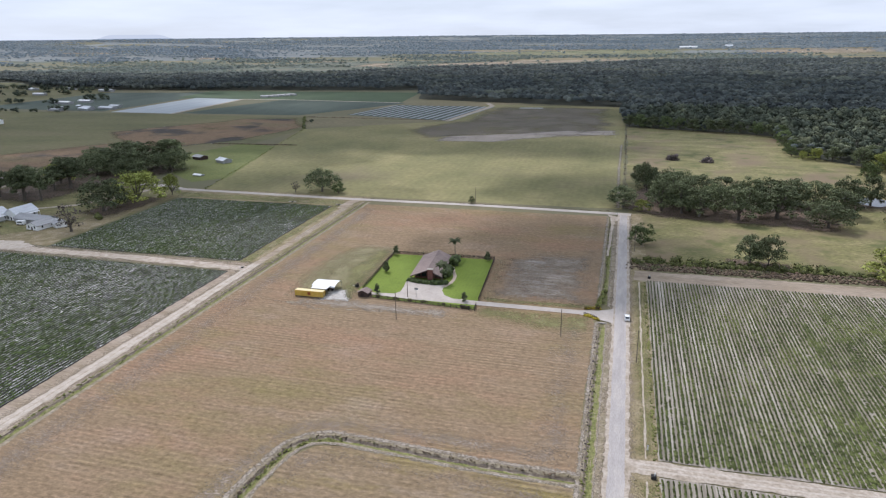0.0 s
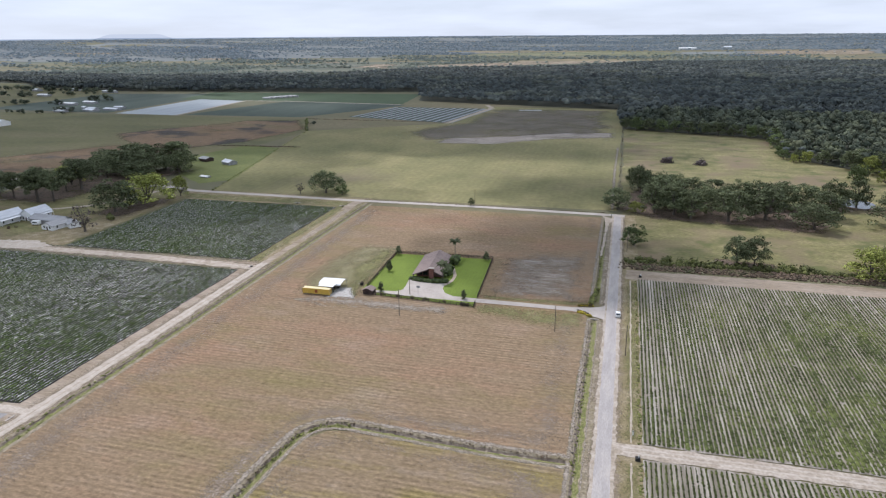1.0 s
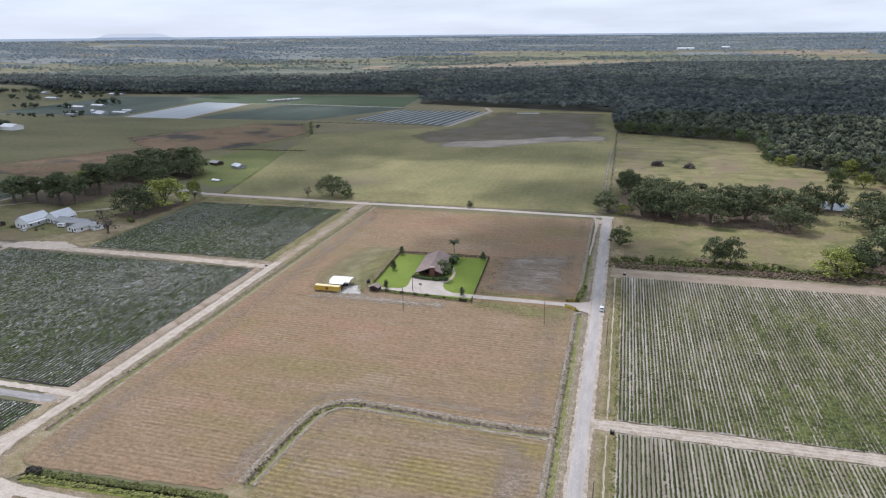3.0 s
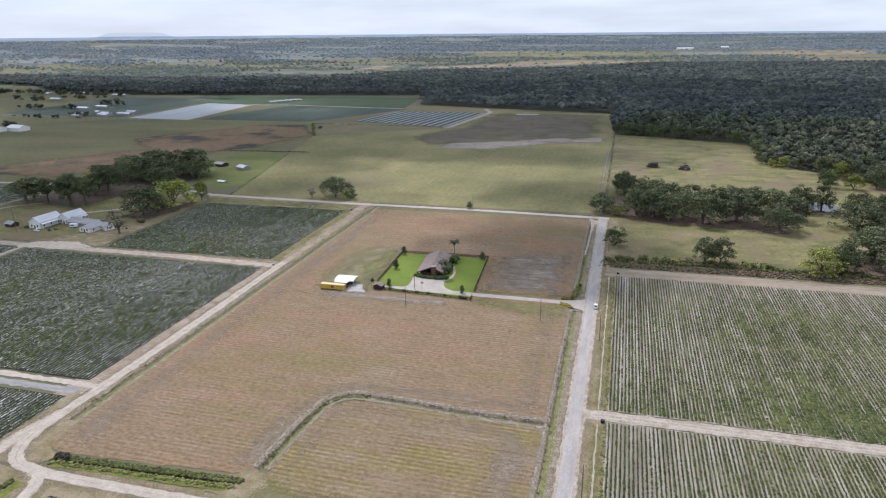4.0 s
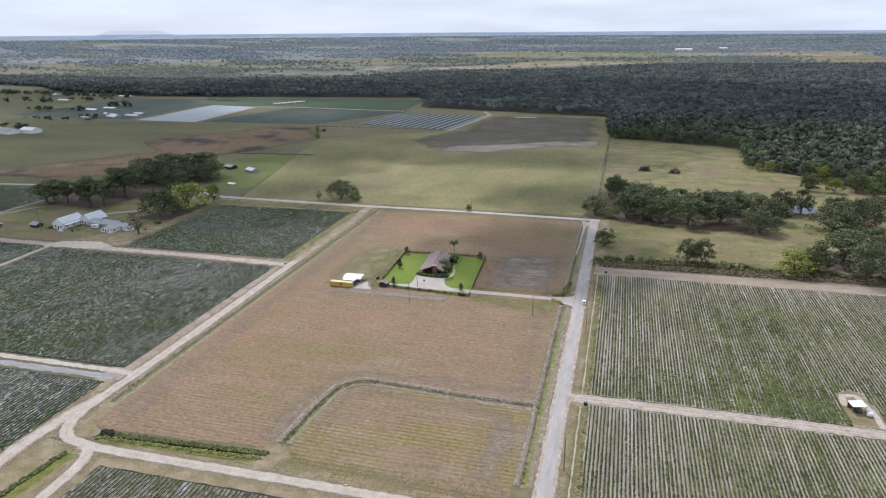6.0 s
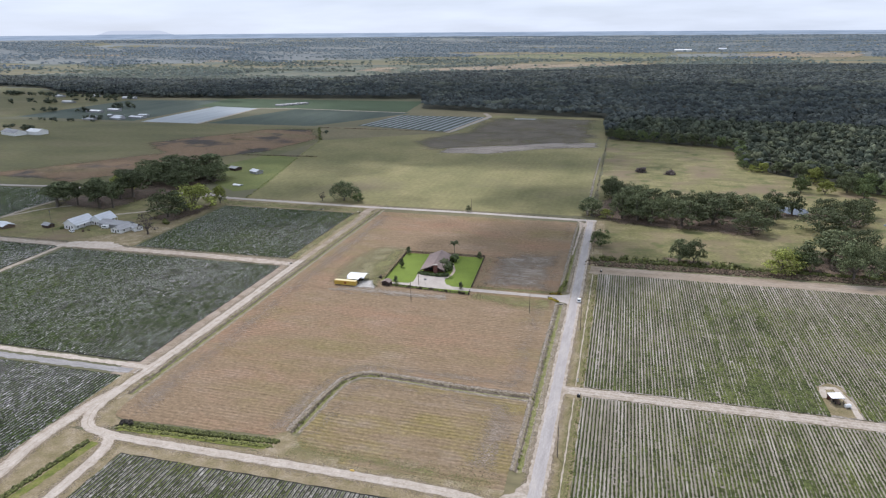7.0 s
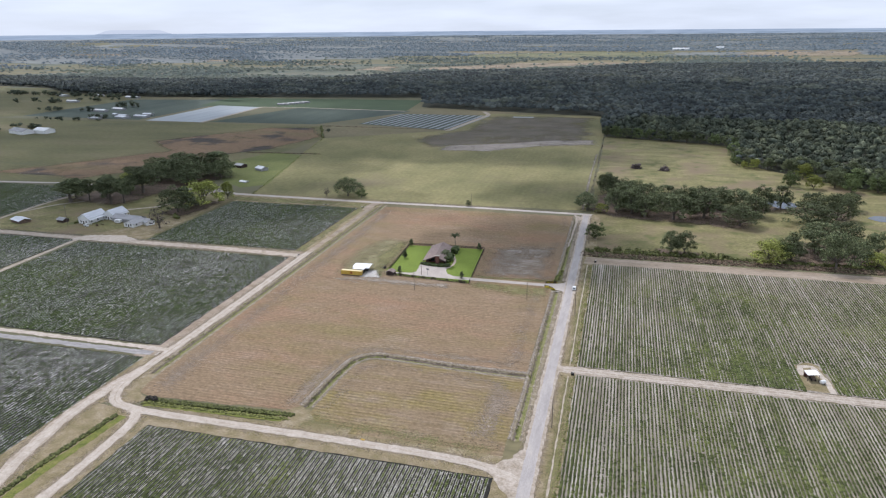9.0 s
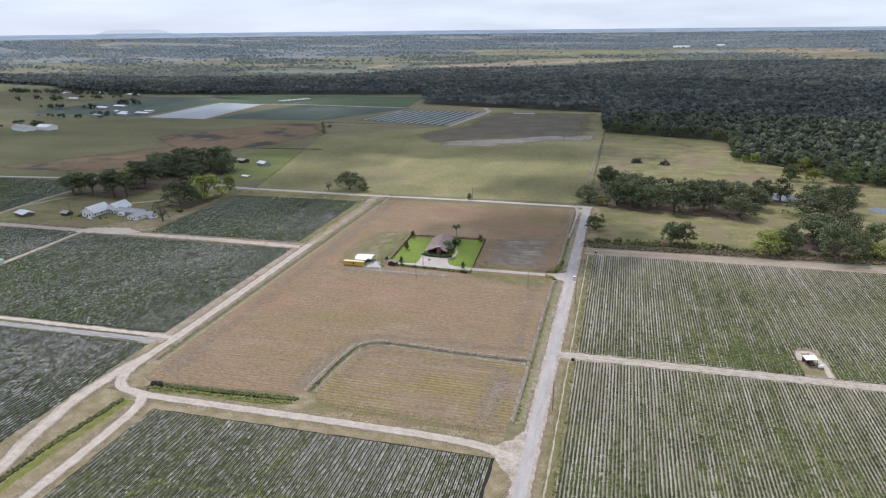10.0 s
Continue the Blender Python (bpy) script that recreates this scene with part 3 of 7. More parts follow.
def axis(spans, start, stop):
    out = [start]
    while out[-1] < stop:
        x = out[-1]
        step = max(6.0, 0.14 * max(0.0, abs(x) - 420))
        for a, b, s in spans:
            if a <= x < b:
                step = min(step, s)
        for a, b, s in spans:
            if x < a < x + step:
                step = a - x
        out.append(x + step)
    return np.array(out)


GX = axis([(-156, -150.5, 0.5), (-6, -1.2, 0.45), (-84, -70, 0.6), (-70, -6, 3), (-152, -142, 0.7), (9.5, 11, 0.25)], -4900.0, 4900.0)
GY = axis([(135, 142.5, 0.5), (83, 90.5, 0.55), (118, 122, 0.5), (90, 135, 3), (-30, 83, 3)], -700.0, 4880.0)
xx, yy = np.meshgrid(GX, GY)
gv = np.stack([xx, yy, ground_height(xx, yy)], -1).reshape(-1, 3)
ii = np.arange(len(GX) * len(GY)).reshape(len(GY), len(GX))
gf = np.stack([ii[:-1, :-1], ii[:-1, 1:], ii[1:, 1:], ii[1:, :-1]], -1).reshape(-1, 4)
ground = tagged(raw_object("ground", gv, gf, M["land"], True), "flat farmland with olive grass and shallow ditches", "ground", kind="structure")

rng = random.Random(7)
LAYERS = []


def patch(name, outline, z, mat, label, category="field", ragged=0.35, step=3.0, kind="structure"):
    """A sheet of one ground cover, with an uneven border."""
    pts = []
    LAYERS.append(name)
    z += 0.0004 * len(LAYERS)
    for (ax, ay), (bx, by) in zip(outline, outline[1:] + outline[:1]):
        k = max(1, int(math.hypot(bx - ax, by - ay) / step))
        for i in range(k):
            s = i / k
            j = ragged if 0 < i else ragged * 0.3
            pts.append((ax + (bx - ax) * s + rng.uniform(-j, j), ay + (by - ay) * s + rng.uniform(-j, j)))
    bm = bmesh.new()
    f = bm.faces.new([bm.verts.new((x, y, z)) for x, y in pts])
    f.normal_update()
    if f.normal.z < 0:
        f.normal_flip()
    bmesh.ops.triangulate(bm, faces=bm.faces)
    return tagged(mesh_object(name, bm, mat), label, category, kind=kind)


def soft_patch(name, outline, z, mat, label, category="bare soil", soft=4.0, res=2.0):
    """A thin cover that peters out towards its border; how much of it lies there is kept per point."""
    LAYERS.append(name)
    z += 0.0004 * len(LAYERS)
    p = np.array(outline)
    gx, gy = np.arange(p[:, 0].min(), p[:, 0].max() + res, res), np.arange(p[:, 1].min(), p[:, 1].max() + res, res)
    x, y = np.meshgrid(gx, gy)
    held = inside(x, y, outline)
    cover = np.clip(line_distance(x, y, outline + outline[:1]) / soft, 0, 1) * held
    ids = np.arange(x.size).reshape(x.shape)
    quad = np.stack([ids[:-1, :-1], ids[:-1, 1:], ids[1:, 1:], ids[1:, :-1]], -1).reshape(-1, 4)
    quad = quad[held.ravel()[quad].any(1)]
    used, back = np.unique(quad, return_inverse=True)
    v = np.stack([x.ravel(), y.ravel(), z + far_rise(x, y).ravel()], -1)[used]
    ob = raw_object(name, v, back.reshape(-1, 4), mat)
    ob.data.attributes.new("cover", "FLOAT", "POINT").data.foreach_set("value", cover.ravel()[used].astype(np.float32))
    return tagged(ob, label, category, kind="structure")


def soft_ribbon(name, line, half, z, mat, label, category):
    """A soft-edged cover along a line."""
    return soft_patch(name, strip(line, half * 1.4), z, mat, label, category, half, max(0.5, half * 0.4))


def rect(x0, y0, x1, y1):
    return [(x0, y0), (x1, y0), (x1, y1), (x0, y1)]


def strip(line, half):
    """The outline of a band along a centre line."""
    left, right = [], []
    for i, (x, y) in enumerate(line):
        a, b = line[max(0, i - 1)], line[min(len(line) - 1, i + 1)]
        d = Vector((b[0] - a[0], b[1] - a[1])).normalized()
        left.append((x - d.y * half, y + d.x * half))
        right.append((x + d.y * half, y - d.x * half))
    return left + right[::-1]


def ribbon(name, line, half, z, mat, label, category="track", ragged=0.3, step=2.0):
    """A band of ground cover along a line, with uneven borders."""
    fine = []
    LAYERS.append(name)
    z += 0.0004 * len(LAYERS)
    for a, b in zip(line, line[1:]):
        k = max(1, round(math.dist(a, b) / step))
        fine += [(a[0] + (b[0] - a[0]) * i / k, a[1] + (b[1] - a[1]) * i / k) for i in range(k)]
    fine.append(line[-1])
    bm = bmesh.new()
    rows = []
    for i, (x, y) in enumerate(fine):
        a, b = fine[max(0, i - 1)], fine[min(len(fine) - 1, i + 1)]
        d = Vector((b[0] - a[0], b[1] - a[1])).normalized()
        p, q = half + rng.uniform(-ragged, ragged), half + rng.uniform(-ragged, ragged)
        rows.append([bm.verts.new((x - d.y * k, y + d.x * k, z)) for k in (p, p * 0.45, -q * 0.45, -q)])
    for a, b in zip(rows, rows[1:]):
        for k in range(3):
            bm.faces.new((a[k], a[k + 1], b[k + 1], b[k]))
    count = len(rows)
    ob = mesh_object(name, bm, mat)
    ob.data.attributes.new("cover", "FLOAT", "POINT").data.foreach_set("value", np.tile([0.0, 1.0, 1.0, 0.0], count).astype(np.float32))
    return tagged(ob, label, category, kind="structure")


def draped(name, line, off, half, mat, label, category, ragged=0.15, step=1.2, lift=0.05):
    """A band that follows the ground down into a ditch, off metres to the side of the line."""
    LAYERS.append(name)
    fine = []
    for a, b in zip(line, line[1:]):
        k = max(1, round(math.dist(a, b) / step))
        fine += [(a[0] + (b[0] - a[0]) * i / k, a[1] + (b[1] - a[1]) * i / k) for i in range(k)]
    fine.append(line[-1])
    count = max(3, 2 * round(half / 0.35) + 1)
    v, f, cover = [], [], []
    for i, (x, y) in enumerate(fine):
        a, b = fine[max(0, i - 2)], fine[min(len(fine) - 1, i + 2)]
        d = Vector((b[0] - a[0], b[1] - a[1])).normalized()
        lo, hi = off - half + rng.uniform(-ragged, ragged), off + half + rng.uniform(-ragged, ragged)
        for k in range(count):
            w = lo + (hi - lo) * k / (count - 1)
            v.append((x - d.y * w, y + d.x * w))
            cover.append(min(1.0, 3.0 * min(k, count - 1 - k) / (count - 1)))
        if i:
            p = (i - 1) * count
            f += [(p + k, p + count + k, p + count + k + 1, p + k + 1) for k in range(count - 1)]
    v = np.array(v)
    z = ground_height(v[:, 0], v[:, 1]) + lift + 0.0004 * len(LAYERS)
    ob = raw_object(name, np.column_stack([v, z]), np.array(f), mat, True)
    ob.data.attributes.new("cover", "FLOAT", "POINT").data.foreach_set("value", np.array(cover, np.float32))
    return tagged(ob, label, category, kind="structure")


def curve_line(points, n=8):
    """A smooth line through the points."""
    out = []
    p = [points[0]] + list(points) + [points[-1]]
    for i in range(1, len(p) - 2):
        for k in range(n):
            t = k / n
            out.append(tuple(0.5 * (2 * p[i][c] + (p[i + 1][c] - p[i - 1][c]) * t + (2 * p[i - 1][c] - 5 * p[i][c] + 4 * p[i + 1][c] - p[i + 2][c]) * t * t
                                    + (3 * p[i][c] - p[i - 1][c] - 3 * p[i + 1][c] + p[i + 2][c]) * t ** 3) for c in (0, 1)))
    return out + [tuple(points[-1])]


# far fields
patch("pasture", [(-276, 398), (2.2, 398), (1.5, 962), (-196, 975), (-200, 786), (-345, 690), (-340, 660)], 0.05, M["pasture"], "large open pasture of dry olive grass", "pasture", 1.0, 8)
patch("paddock", [(5, 300), (330, 300), (330, 520), (230, 560), (150, 720), (66, 745), (4.2, 765)], 0.05, M["paddock"], "grazed paddock with yellowish grass", "paddock", 1.0, 8)
patch("meadow", [(-1000, 395), (-420, 402), (-352, 402), (-345, 690), (-395, 795), (-620, 800), (-1000, 800)], 0.045, M["meadow"], "wide olive green meadow", "meadow", 1.2, 9)
patch("meadow", [(-1900, 760), (-1004, 802), (-964, 830), (-964, 1105), (-965, 1155), (-1250, 1222), (-1400, 1335), (-1900, 1450)], 0.045, M["meadow"], "dark green fields round far farms", "meadow", 1.2, 12)
soft_patch("weed_field", [(-557, 632), (-470, 770), (-393, 790), (-352, 700), (-365, 600), (-400, 560), (-430, 470), (-470, 412), (-600, 425), (-494, 570)], 0.07, M["rust"], "rust-brown weedy fallow field", "field", 14.0, 6.0)
patch("grass_field", [(-385, 480), (-300, 415), (-282, 432), (-318, 575), (-360, 585)], 0.09, M["green"], "bright green grass beside farm sheds", "field", 0.8, 6)
patch("crop_field", [(-590, 812), (-412, 812), (-330, 956), (-320, 985), (-537, 1010)], 0.06, M["farcrop"], "dark distant crop under film", "crop field", 0.8, 10)
patch("crop_field", [(-745, 1020), (-330, 990), (-350, 1165), (-765, 1160)], 0.06, M["fargreen"], "dark green distant crop", "crop field", 0.8, 10)
patch("crop_field", [(-960, 830), (-720, 815), (-720, 1020), (-760, 1130), (-960, 1100)], 0.055, M["farcrop"], "grey-green distant vegetable field", "crop field", 0.8, 10)
patch("film_field", [(-703, 811), (-598, 806), (-611, 1009), (-708, 1026)], 0.08, M["whitefilm"], "field covered with pale plastic film", "crop field", 0.6, 10)
SCRUB = [(-3900, 1500), (-2300, 1600), (-1225, 1295), (-1180, 1480), (-960, 1660), (-620, 1900), (-300, 2100), (95, 2300), (1300, 2350), (1900, 3400), (1500, 4700), (-1500, 4650), (-3500, 3450)]
soft_patch("far_scrubland", SCRUB, 0.1, M["scrubland"], "distant open scrubland with olive grass", "scrubland", 60.0, 40.0)
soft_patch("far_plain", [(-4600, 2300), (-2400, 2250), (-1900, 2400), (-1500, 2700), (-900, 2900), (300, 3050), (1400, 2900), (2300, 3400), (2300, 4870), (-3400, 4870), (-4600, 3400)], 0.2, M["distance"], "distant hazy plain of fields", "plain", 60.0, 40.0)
soft_patch("far_stubble_field", [(-720, 2095), (-391, 2130), (-264, 2240), (-198, 2319), (103, 2500), (120, 2590), (-319, 2730), (-430, 2513), (-640, 2300)], 0.3, M["dryfield"], "distant dry tan stubble field", "field", 40.0, 24.0)
soft_patch("far_stubble_field", [(-900, 2100), (-668, 1960), (-740, 2349), (-900, 2360)], 0.3, M["dryfield"], "distant dry tan stubble field", "field", 60.0, 24.0)
soft_patch("far_stubble_field", [(421, 3040), (910, 2880), (1030, 3286), (719, 3300), (512, 3254)], 0.4, M["dryfield"], "distant dry tan stubble field", "field", 60.0, 30.0)
soft_patch("far_stubble_field", [(-1420, 2340), (-950, 2400), (-1120, 2690), (-1400, 2650)], 0.4, M["dryfield"], "distant dry tan stubble field", "field", 80.0, 30.0)
soft_patch("far_stubble_field", [(-1760, 2490), (-1440, 2510), (-1560, 2730), (-1850, 2700)], 0.4, M["dryfield"], "distant dry tan stubble field", "field", 80.0, 30.0)
soft_patch("far_stubble_field", [(-2660, 2540), (-2190, 2740), (-2311, 2920), (-2720, 2700)], 0.4, M["dryfield"], "distant dry tan stubble field", "field", 80.0, 30.0)
soft_patch("far_stubble_field", [(-730, 3150), (-140, 3260), (-140, 3340), (-730, 3230)], 0.4, M["dryfield"], "narrow dry tan field far off", "field", 30.0, 20.0)
soft_patch("far_grass_field", [(-700, 2920), (170, 2950), (220, 3190), (-129, 3300), (-660, 3150)], 0.35, M["paddockfar"], "distant pale green pasture", "field", 40.0, 30.0)
soft_patch("far_grass_field", [(690, 2600), (810, 2540), (860, 2710), (742, 2730)], 0.35, M["paddockfar"], "distant green pasture", "field", 20.0, 24.0)

# striped film beds
for i in range(14):
    x = -347 + i * 11
    patch("film_bed", [(x, 830 - i * 3.2), (x + 4.6, 829 - i * 3.2), (x + 4.6 + 22, 950), (x + 22, 950)], 0.1, M["greyfilm"], "long pale plastic bed strip", "crop bed", 0.2, 20)
patch("crop_field", [(-350, 826), (-199, 785), (-182, 950), (-325, 955)], 0.06, M["farcrop"], "dark distant crop between film beds", "crop field", 0.8, 10)
ribbon("sand_track", [(-205, 783), (-182, 960), (-198, 1000)], 3.5, 0.1, M["sand"], "pale sandy field track", "track", 0.6)
ribbon("sand_track", [(-598, 803), (-612, 1012), (-540, 1014), (-330, 988)], 3.0, 0.1, M["sand"], "pale sandy field track", "track", 0.6)
soft_patch("bare_sand", [(-180, 628), (-120, 632), (-70, 670), (-3, 700), (-3, 740), (-60, 728), (-110, 700), (-180, 668)], 0.08, M["palesand"], "grey bare sand in the pasture", "bare soil", 9.0, 3.0)
soft_patch("bare_sand", [(-250, 700), (-200, 640), (-60, 690), (-3, 680), (-3, 960), (-150, 965), (-190, 940), (-200, 800)], 0.07, M["darksoil"], "grey-brown bare soil in the pasture", "bare soil", 30.0, 6.0)
ribbon("bare_sand", [(-140, 938), (-108, 941)], 5, 0.1, M["whitefilm"], "white sand patch", "bare soil", 1.0, 4)
soft_ribbon("sand_track", [(-0.5, 400), (-1.5, 520), (-0.5, 640)], 1.1, 0.09, M["rim"], "sandy cattle track along the fence", "track")

# near fields
patch("dry_field", [(-150.5, 379), (-6, 380.5), (-6.3, 140), (-30, 140.4), (-66, 142.6), (-76.5, 141), (-81.2, 133.5), (-83.5, 95), (-88, 92), (-141, 88.8), (-148.5, 90), (-151.2, 95)], 0.05, M["brown"],
      "mown brown field with faint furrows", "field", 0.5)
patch("dry_field", [(-6.5, 135), (-64, 137.4), (-71.5, 136), (-75.8, 130.5), (-77.8, 112), (-78.5, 93), (-79, 83.6), (-6, 81.6)], 0.05, M["south"], "mown olive-brown field with faint furrows", "field", 0.5)
soft_patch("bare_soil", [(-53, 298), (-30, 308), (-7.5, 306), (-7, 242), (-20, 241.5), (-50, 242)], 0.1, M["greysoil"], "pale grey bare soil with faint rows", "bare soil", 11.0, 1.5)
soft_patch("bare_soil", [(-142, 224), (-118, 226), (-108, 221), (-86, 226), (-52, 226), (-52, 223), (-84, 220), (-112, 217)], 0.1, M["pale"], "thin pale soil beside the fence", "bare soil", 2.0, 1.0)
soft_patch("field_grass", [(-56, 237), (-5, 237), (-5, 215), (-25, 219), (-52, 224)], 0.1, M["thingrass"], "green grass below the driveway", "grass", 6.0, 1.5)
soft_patch("field_grass", [(-52, 238), (-45, 240), (-47, 295), (-105, 297), (-124, 285), (-128, 262), (-118, 232), (-100, 230), (-100, 291), (-55, 293)], 0.1, M["faintgrass"], "olive grass round the yard fence", "grass", 9.0, 1.5)
soft_patch("field_grass", [(-100, 231), (-103.5, 293), (-113, 294), (-117, 264), (-109, 231)], 0.1, M["thingrass"], "green grass along the yard fence", "grass", 4.0, 1.2)
soft_patch("field_grass", [(-50, 240.6), (-6, 241), (-6, 248), (-30, 245.5), (-50, 246)], 0.1, M["thingrass"], "green grass along the driveway", "grass", 2.0, 1.0)
soft_patch("field_grass", [(-128, 226), (-101, 228), (-103.5, 300), (-122, 300), (-134, 270)], 0.088, M["faintgrass"], "pale olive grass between shelter and fence", "grass", 7.0, 1.5)
soft_patch("field_grass", [(-130, 232), (-100, 230), (-102, 258), (-112, 262), (-112, 240), (-130, 236)], 0.09, M["thingrass"], "olive grass round the shelter", "grass", 3.0, 1.5)
for x0, x1, y0, y1 in ((-151, -136, 92, 372), (-20, -6.4, 142, 232), (-15, -6.4, 244, 378)):
    soft_patch("bare_soil", rect(x0, y0, x1, y1), 0.083, M["mauve"], "grey mauve bare soil at the field's edge", "bare soil", 9.0, 1.5)
soft_patch("bare_soil", [(-8, 150), (-64, 152), (-84, 147), (-92, 120), (-92, 93), (-82, 95), (-80, 134), (-72, 142.5), (-64, 142.8), (-8, 140.6)], 0.085, M["mauve"], "grey mauve soil along the ditch", "bare soil", 5.0, 1.2)
soft_patch("bare_soil", [(-7, 134), (-66, 137), (-76, 132), (-78, 94), (-70, 94), (-68, 125), (-60, 130), (-22, 126), (-22, 90), (-7, 86)], 0.085, M["mauve"], "grey mauve soil along the field's rim", "bare soil", 6.0, 1.2)

soft_patch("field_grass", [(-80, 82.5), (-8, 80.8), (-8, 90), (-60, 92), (-79, 94)], 0.088, M["thingrass"], "olive grass at the field's south edge", "grass", 6.0, 1.2)

# verges and yard
patch("verge", rect(5.6, -300, 13.2, 388), 0.05, M["verge"], "rough roadside grass verge", "verge", 0.5)
patch("verge", rect(-172.5, 256, -155.0, 384), 0.04, M["verge"], "grass strip along the field track", "verge", 0.6)
patch("verge", rect(-172.5, 99, -155.0, 256), 0.04, M["tan"], "bare tan strip along the field track", "verge", 0.6)
patch("verge", rect(-290, 371, -155, 397), 0.04, M["verge"], "grass strip along the cross road", "verge", 0.8)
patch("farmyard", [(-425, 262), (-280, 264), (-282, 385), (-330, 398), (-425, 396)], 0.06, M["paddock"], "worn grassy farmyard round the old houses", "yard", 1.0, 4)
patch("farmyard", [(-330, 262), (-281, 264), (-283, 375), (-296, 375), (-300, 300), (-312, 284)], 0.085, M["verge"], "worn dry ground of the farmyard", "yard", 1.2, 3)
patch("verge", rect(-172, -60, -126, 80), 0.035, M["verge"], "rough grass between tracks", "verge", 0.8)
patch("verge", [(-156.5, 84), (-146, 82.6), (-141.5, 86.5), (-149.5, 91), (-151.6, 104), (-155.3, 104)], 0.055, M["verge"], "dry grass inside the track bend", "verge", 0.5, 1.5)
patch("headland", rect(-132, 71, -6, 83.5), 0.045, M["verge"], "dry tan grass headland beside the south track", "verge", 0.8)
patch("verge", [(-92, 83.2), (-88.5, 91.6), (-84, 95.5), (-78.8, 94), (-78.2, 92.5), (-74, 87.2), (-60, 86.5), (-60, 83)], 0.046, M["verge"], "dry grass at the ditch's end", "verge", 0.5, 1.5)
patch("verge", [(-167, 80), (-167, 118), (-155.4, 118), (-154, 96), (-150, 86), (-158, 80)], 0.037, M["verge"], "dry grass inside the track fork", "verge", 0.5, 1.5)
patch("verge", rect(-8.5, -300, 0.2, 72), 0.037, M["verge"], "rough roadside grass verge", "verge", 0.4)
patch("headland", rect(8, 278, 260, 290), 0.07, M["tan"], "bare tan headland of the crop", "headland", 0.5)
for y0, y1 in ((150, 277), (20, 141.5)):
    soft_patch("field_grass", rect(7.4, y0, 13.4, y1), 0.075, M["thingrass"], "olive green grass of the roadside verge", "grass", 2.5, 1.0)
for x0, x1 in ((-171.5, -163.2), (-157.8, -154.6)):
    soft_patch("field_grass", rect(x0, 262, x1, 374), 0.06, M["thingrass"], "olive green grass beside the brown track", "grass", 2.0, 1.0)
soft_patch("field_grass", rect(-285, 372, -156, 387.5), 0.06, M["thingrass"], "olive green grass along the cross road", "grass", 3.0, 1.5)
patch("lawn", [(-101.8, 241), (-102.3, 289.5), (-54.3, 291), (-51.4, 241), (-50.7, 231.4), (-93.5, 234.8), (-95, 241)], 0.12, M["lawn"], "bright green mown lawn of the fenced yard", "lawn", 0.15)

# roads and tracks
soft_patch("road_shoulder", rect(-1.8, -300, 7.8, 388), 0.06, M["tracksoil"], "sandy shoulders of the country road", "shoulder", 2.0, 0.8)
patch("road_shoulder", rect(0.0, -300, 6.1, 388), 0.085, M["sand"], "pale sandy shoulders of the country road", "shoulder", 0.35, 1.4)
patch("road", [(1.1, -300), (5.1, -300), (5.0, 388), (0.9, 388)], 0.1, M["asphalt"], "worn pale asphalt country road", "road", 0.12, 1.6)
ribbon("road", [(-700, 372), (-543, 392), (-478, 399.5), (-384, 400.4), (-313, 402), (-290, 393.5), (-168, 390), (-88, 390.6), (0, 387.2), (7, 386.5)], 2.5, 0.1, M["concrete"], "pale concrete cross road", "road", 0.15, 4.0)
patch("road_corner", [(-6, 385), (0.5, 379), (1, 372), (-1.4, 370), (-2.2, 362), (-2.6, 330), (-3.4, 308), (-4.4, 308), (-3.8, 335), (-3.6, 364), (-4.2, 378)], 0.09, M["sand"], "pale sandy strip by the road corner", "track", 0.3, 2.0)
patch("driveway", [(-97, 237.6), (-79, 236.2), (-51, 236.2), (-12, 236.2), (-6, 233.5), (0.4, 230.5), (0.4, 244), (-5, 241.2), (-12, 240), (-50, 240.2), (-61.5, 240.6), (-65.6, 243.4), (-67.8, 248), (-68.4, 255),
                   (-85.4, 255.8), (-84.4, 248), (-84.2, 243.2), (-86, 240.6), (-97, 239.6)], 0.15, M["concrete"], "pale concrete driveway and parking pad", "driveway", 0.08, 3.0)
path_line = curve_line([(-68.2, 252), (-66.4, 258), (-66.6, 265), (-68.6, 271), (-70.5, 277)])
ribbon("garden_path", path_line, 0.75, 0.16, M["pathway"], "curved pinkish concrete garden path", "path", 0.04, 1.0)
soft_patch("rubble", [(-113.5, 227.4), (-101, 228.6), (-101, 231), (-104.5, 236), (-106.5, 240.5), (-113, 240)], 0.125, M["rubble"], "white crushed rubble round the shelter", "rubble", 2.5, 0.6)
soft_patch("bare_soil", [(-122, 221), (-60, 221), (-60, 229), (-98, 230.5), (-122, 227)], 0.1, M["rim"], "pale streaks of soil below the fence", "bare soil", 4.0, 1.0)

west = curve_line([(-160.5, 366), (-159.8, 300), (-160.2, 255), (-159.6, 180), (-159.5, 130), (-160, 105), (-159, 92), (-154, 83), (-145, 80), (-128, 79), (-62, 79), (-20, 78), (-4, 74), (0.5, 72)])
west_north, west_south = [p for p in west if p[1] > 257], [p for p in west if p[1] < 263]
ribbon("farm_track", west_north, 1.9, 0.08, M["tan"], "brown sandy track along the ditch", "track", 0.4, 2.0)
for k in (-0.9, 0.9):
    soft_ribbon("wheel_rut", [(x + k, y) for x, y in west_north[::8]], 0.45, 0.113, M["sandfaint"], "faint pale rut of the brown track", "rut")
bend_at = next(i for i, p in enumerate(west_south) if p[0] > -152)
ribbon("farm_track", west_south[bend_at - 1:], 1.9, 0.079, M["sand"], "sandy two-rut farm track", "track", 0.3, 2.0)
west_south, south_track = west_south[:bend_at], west_south[bend_at - 1:]
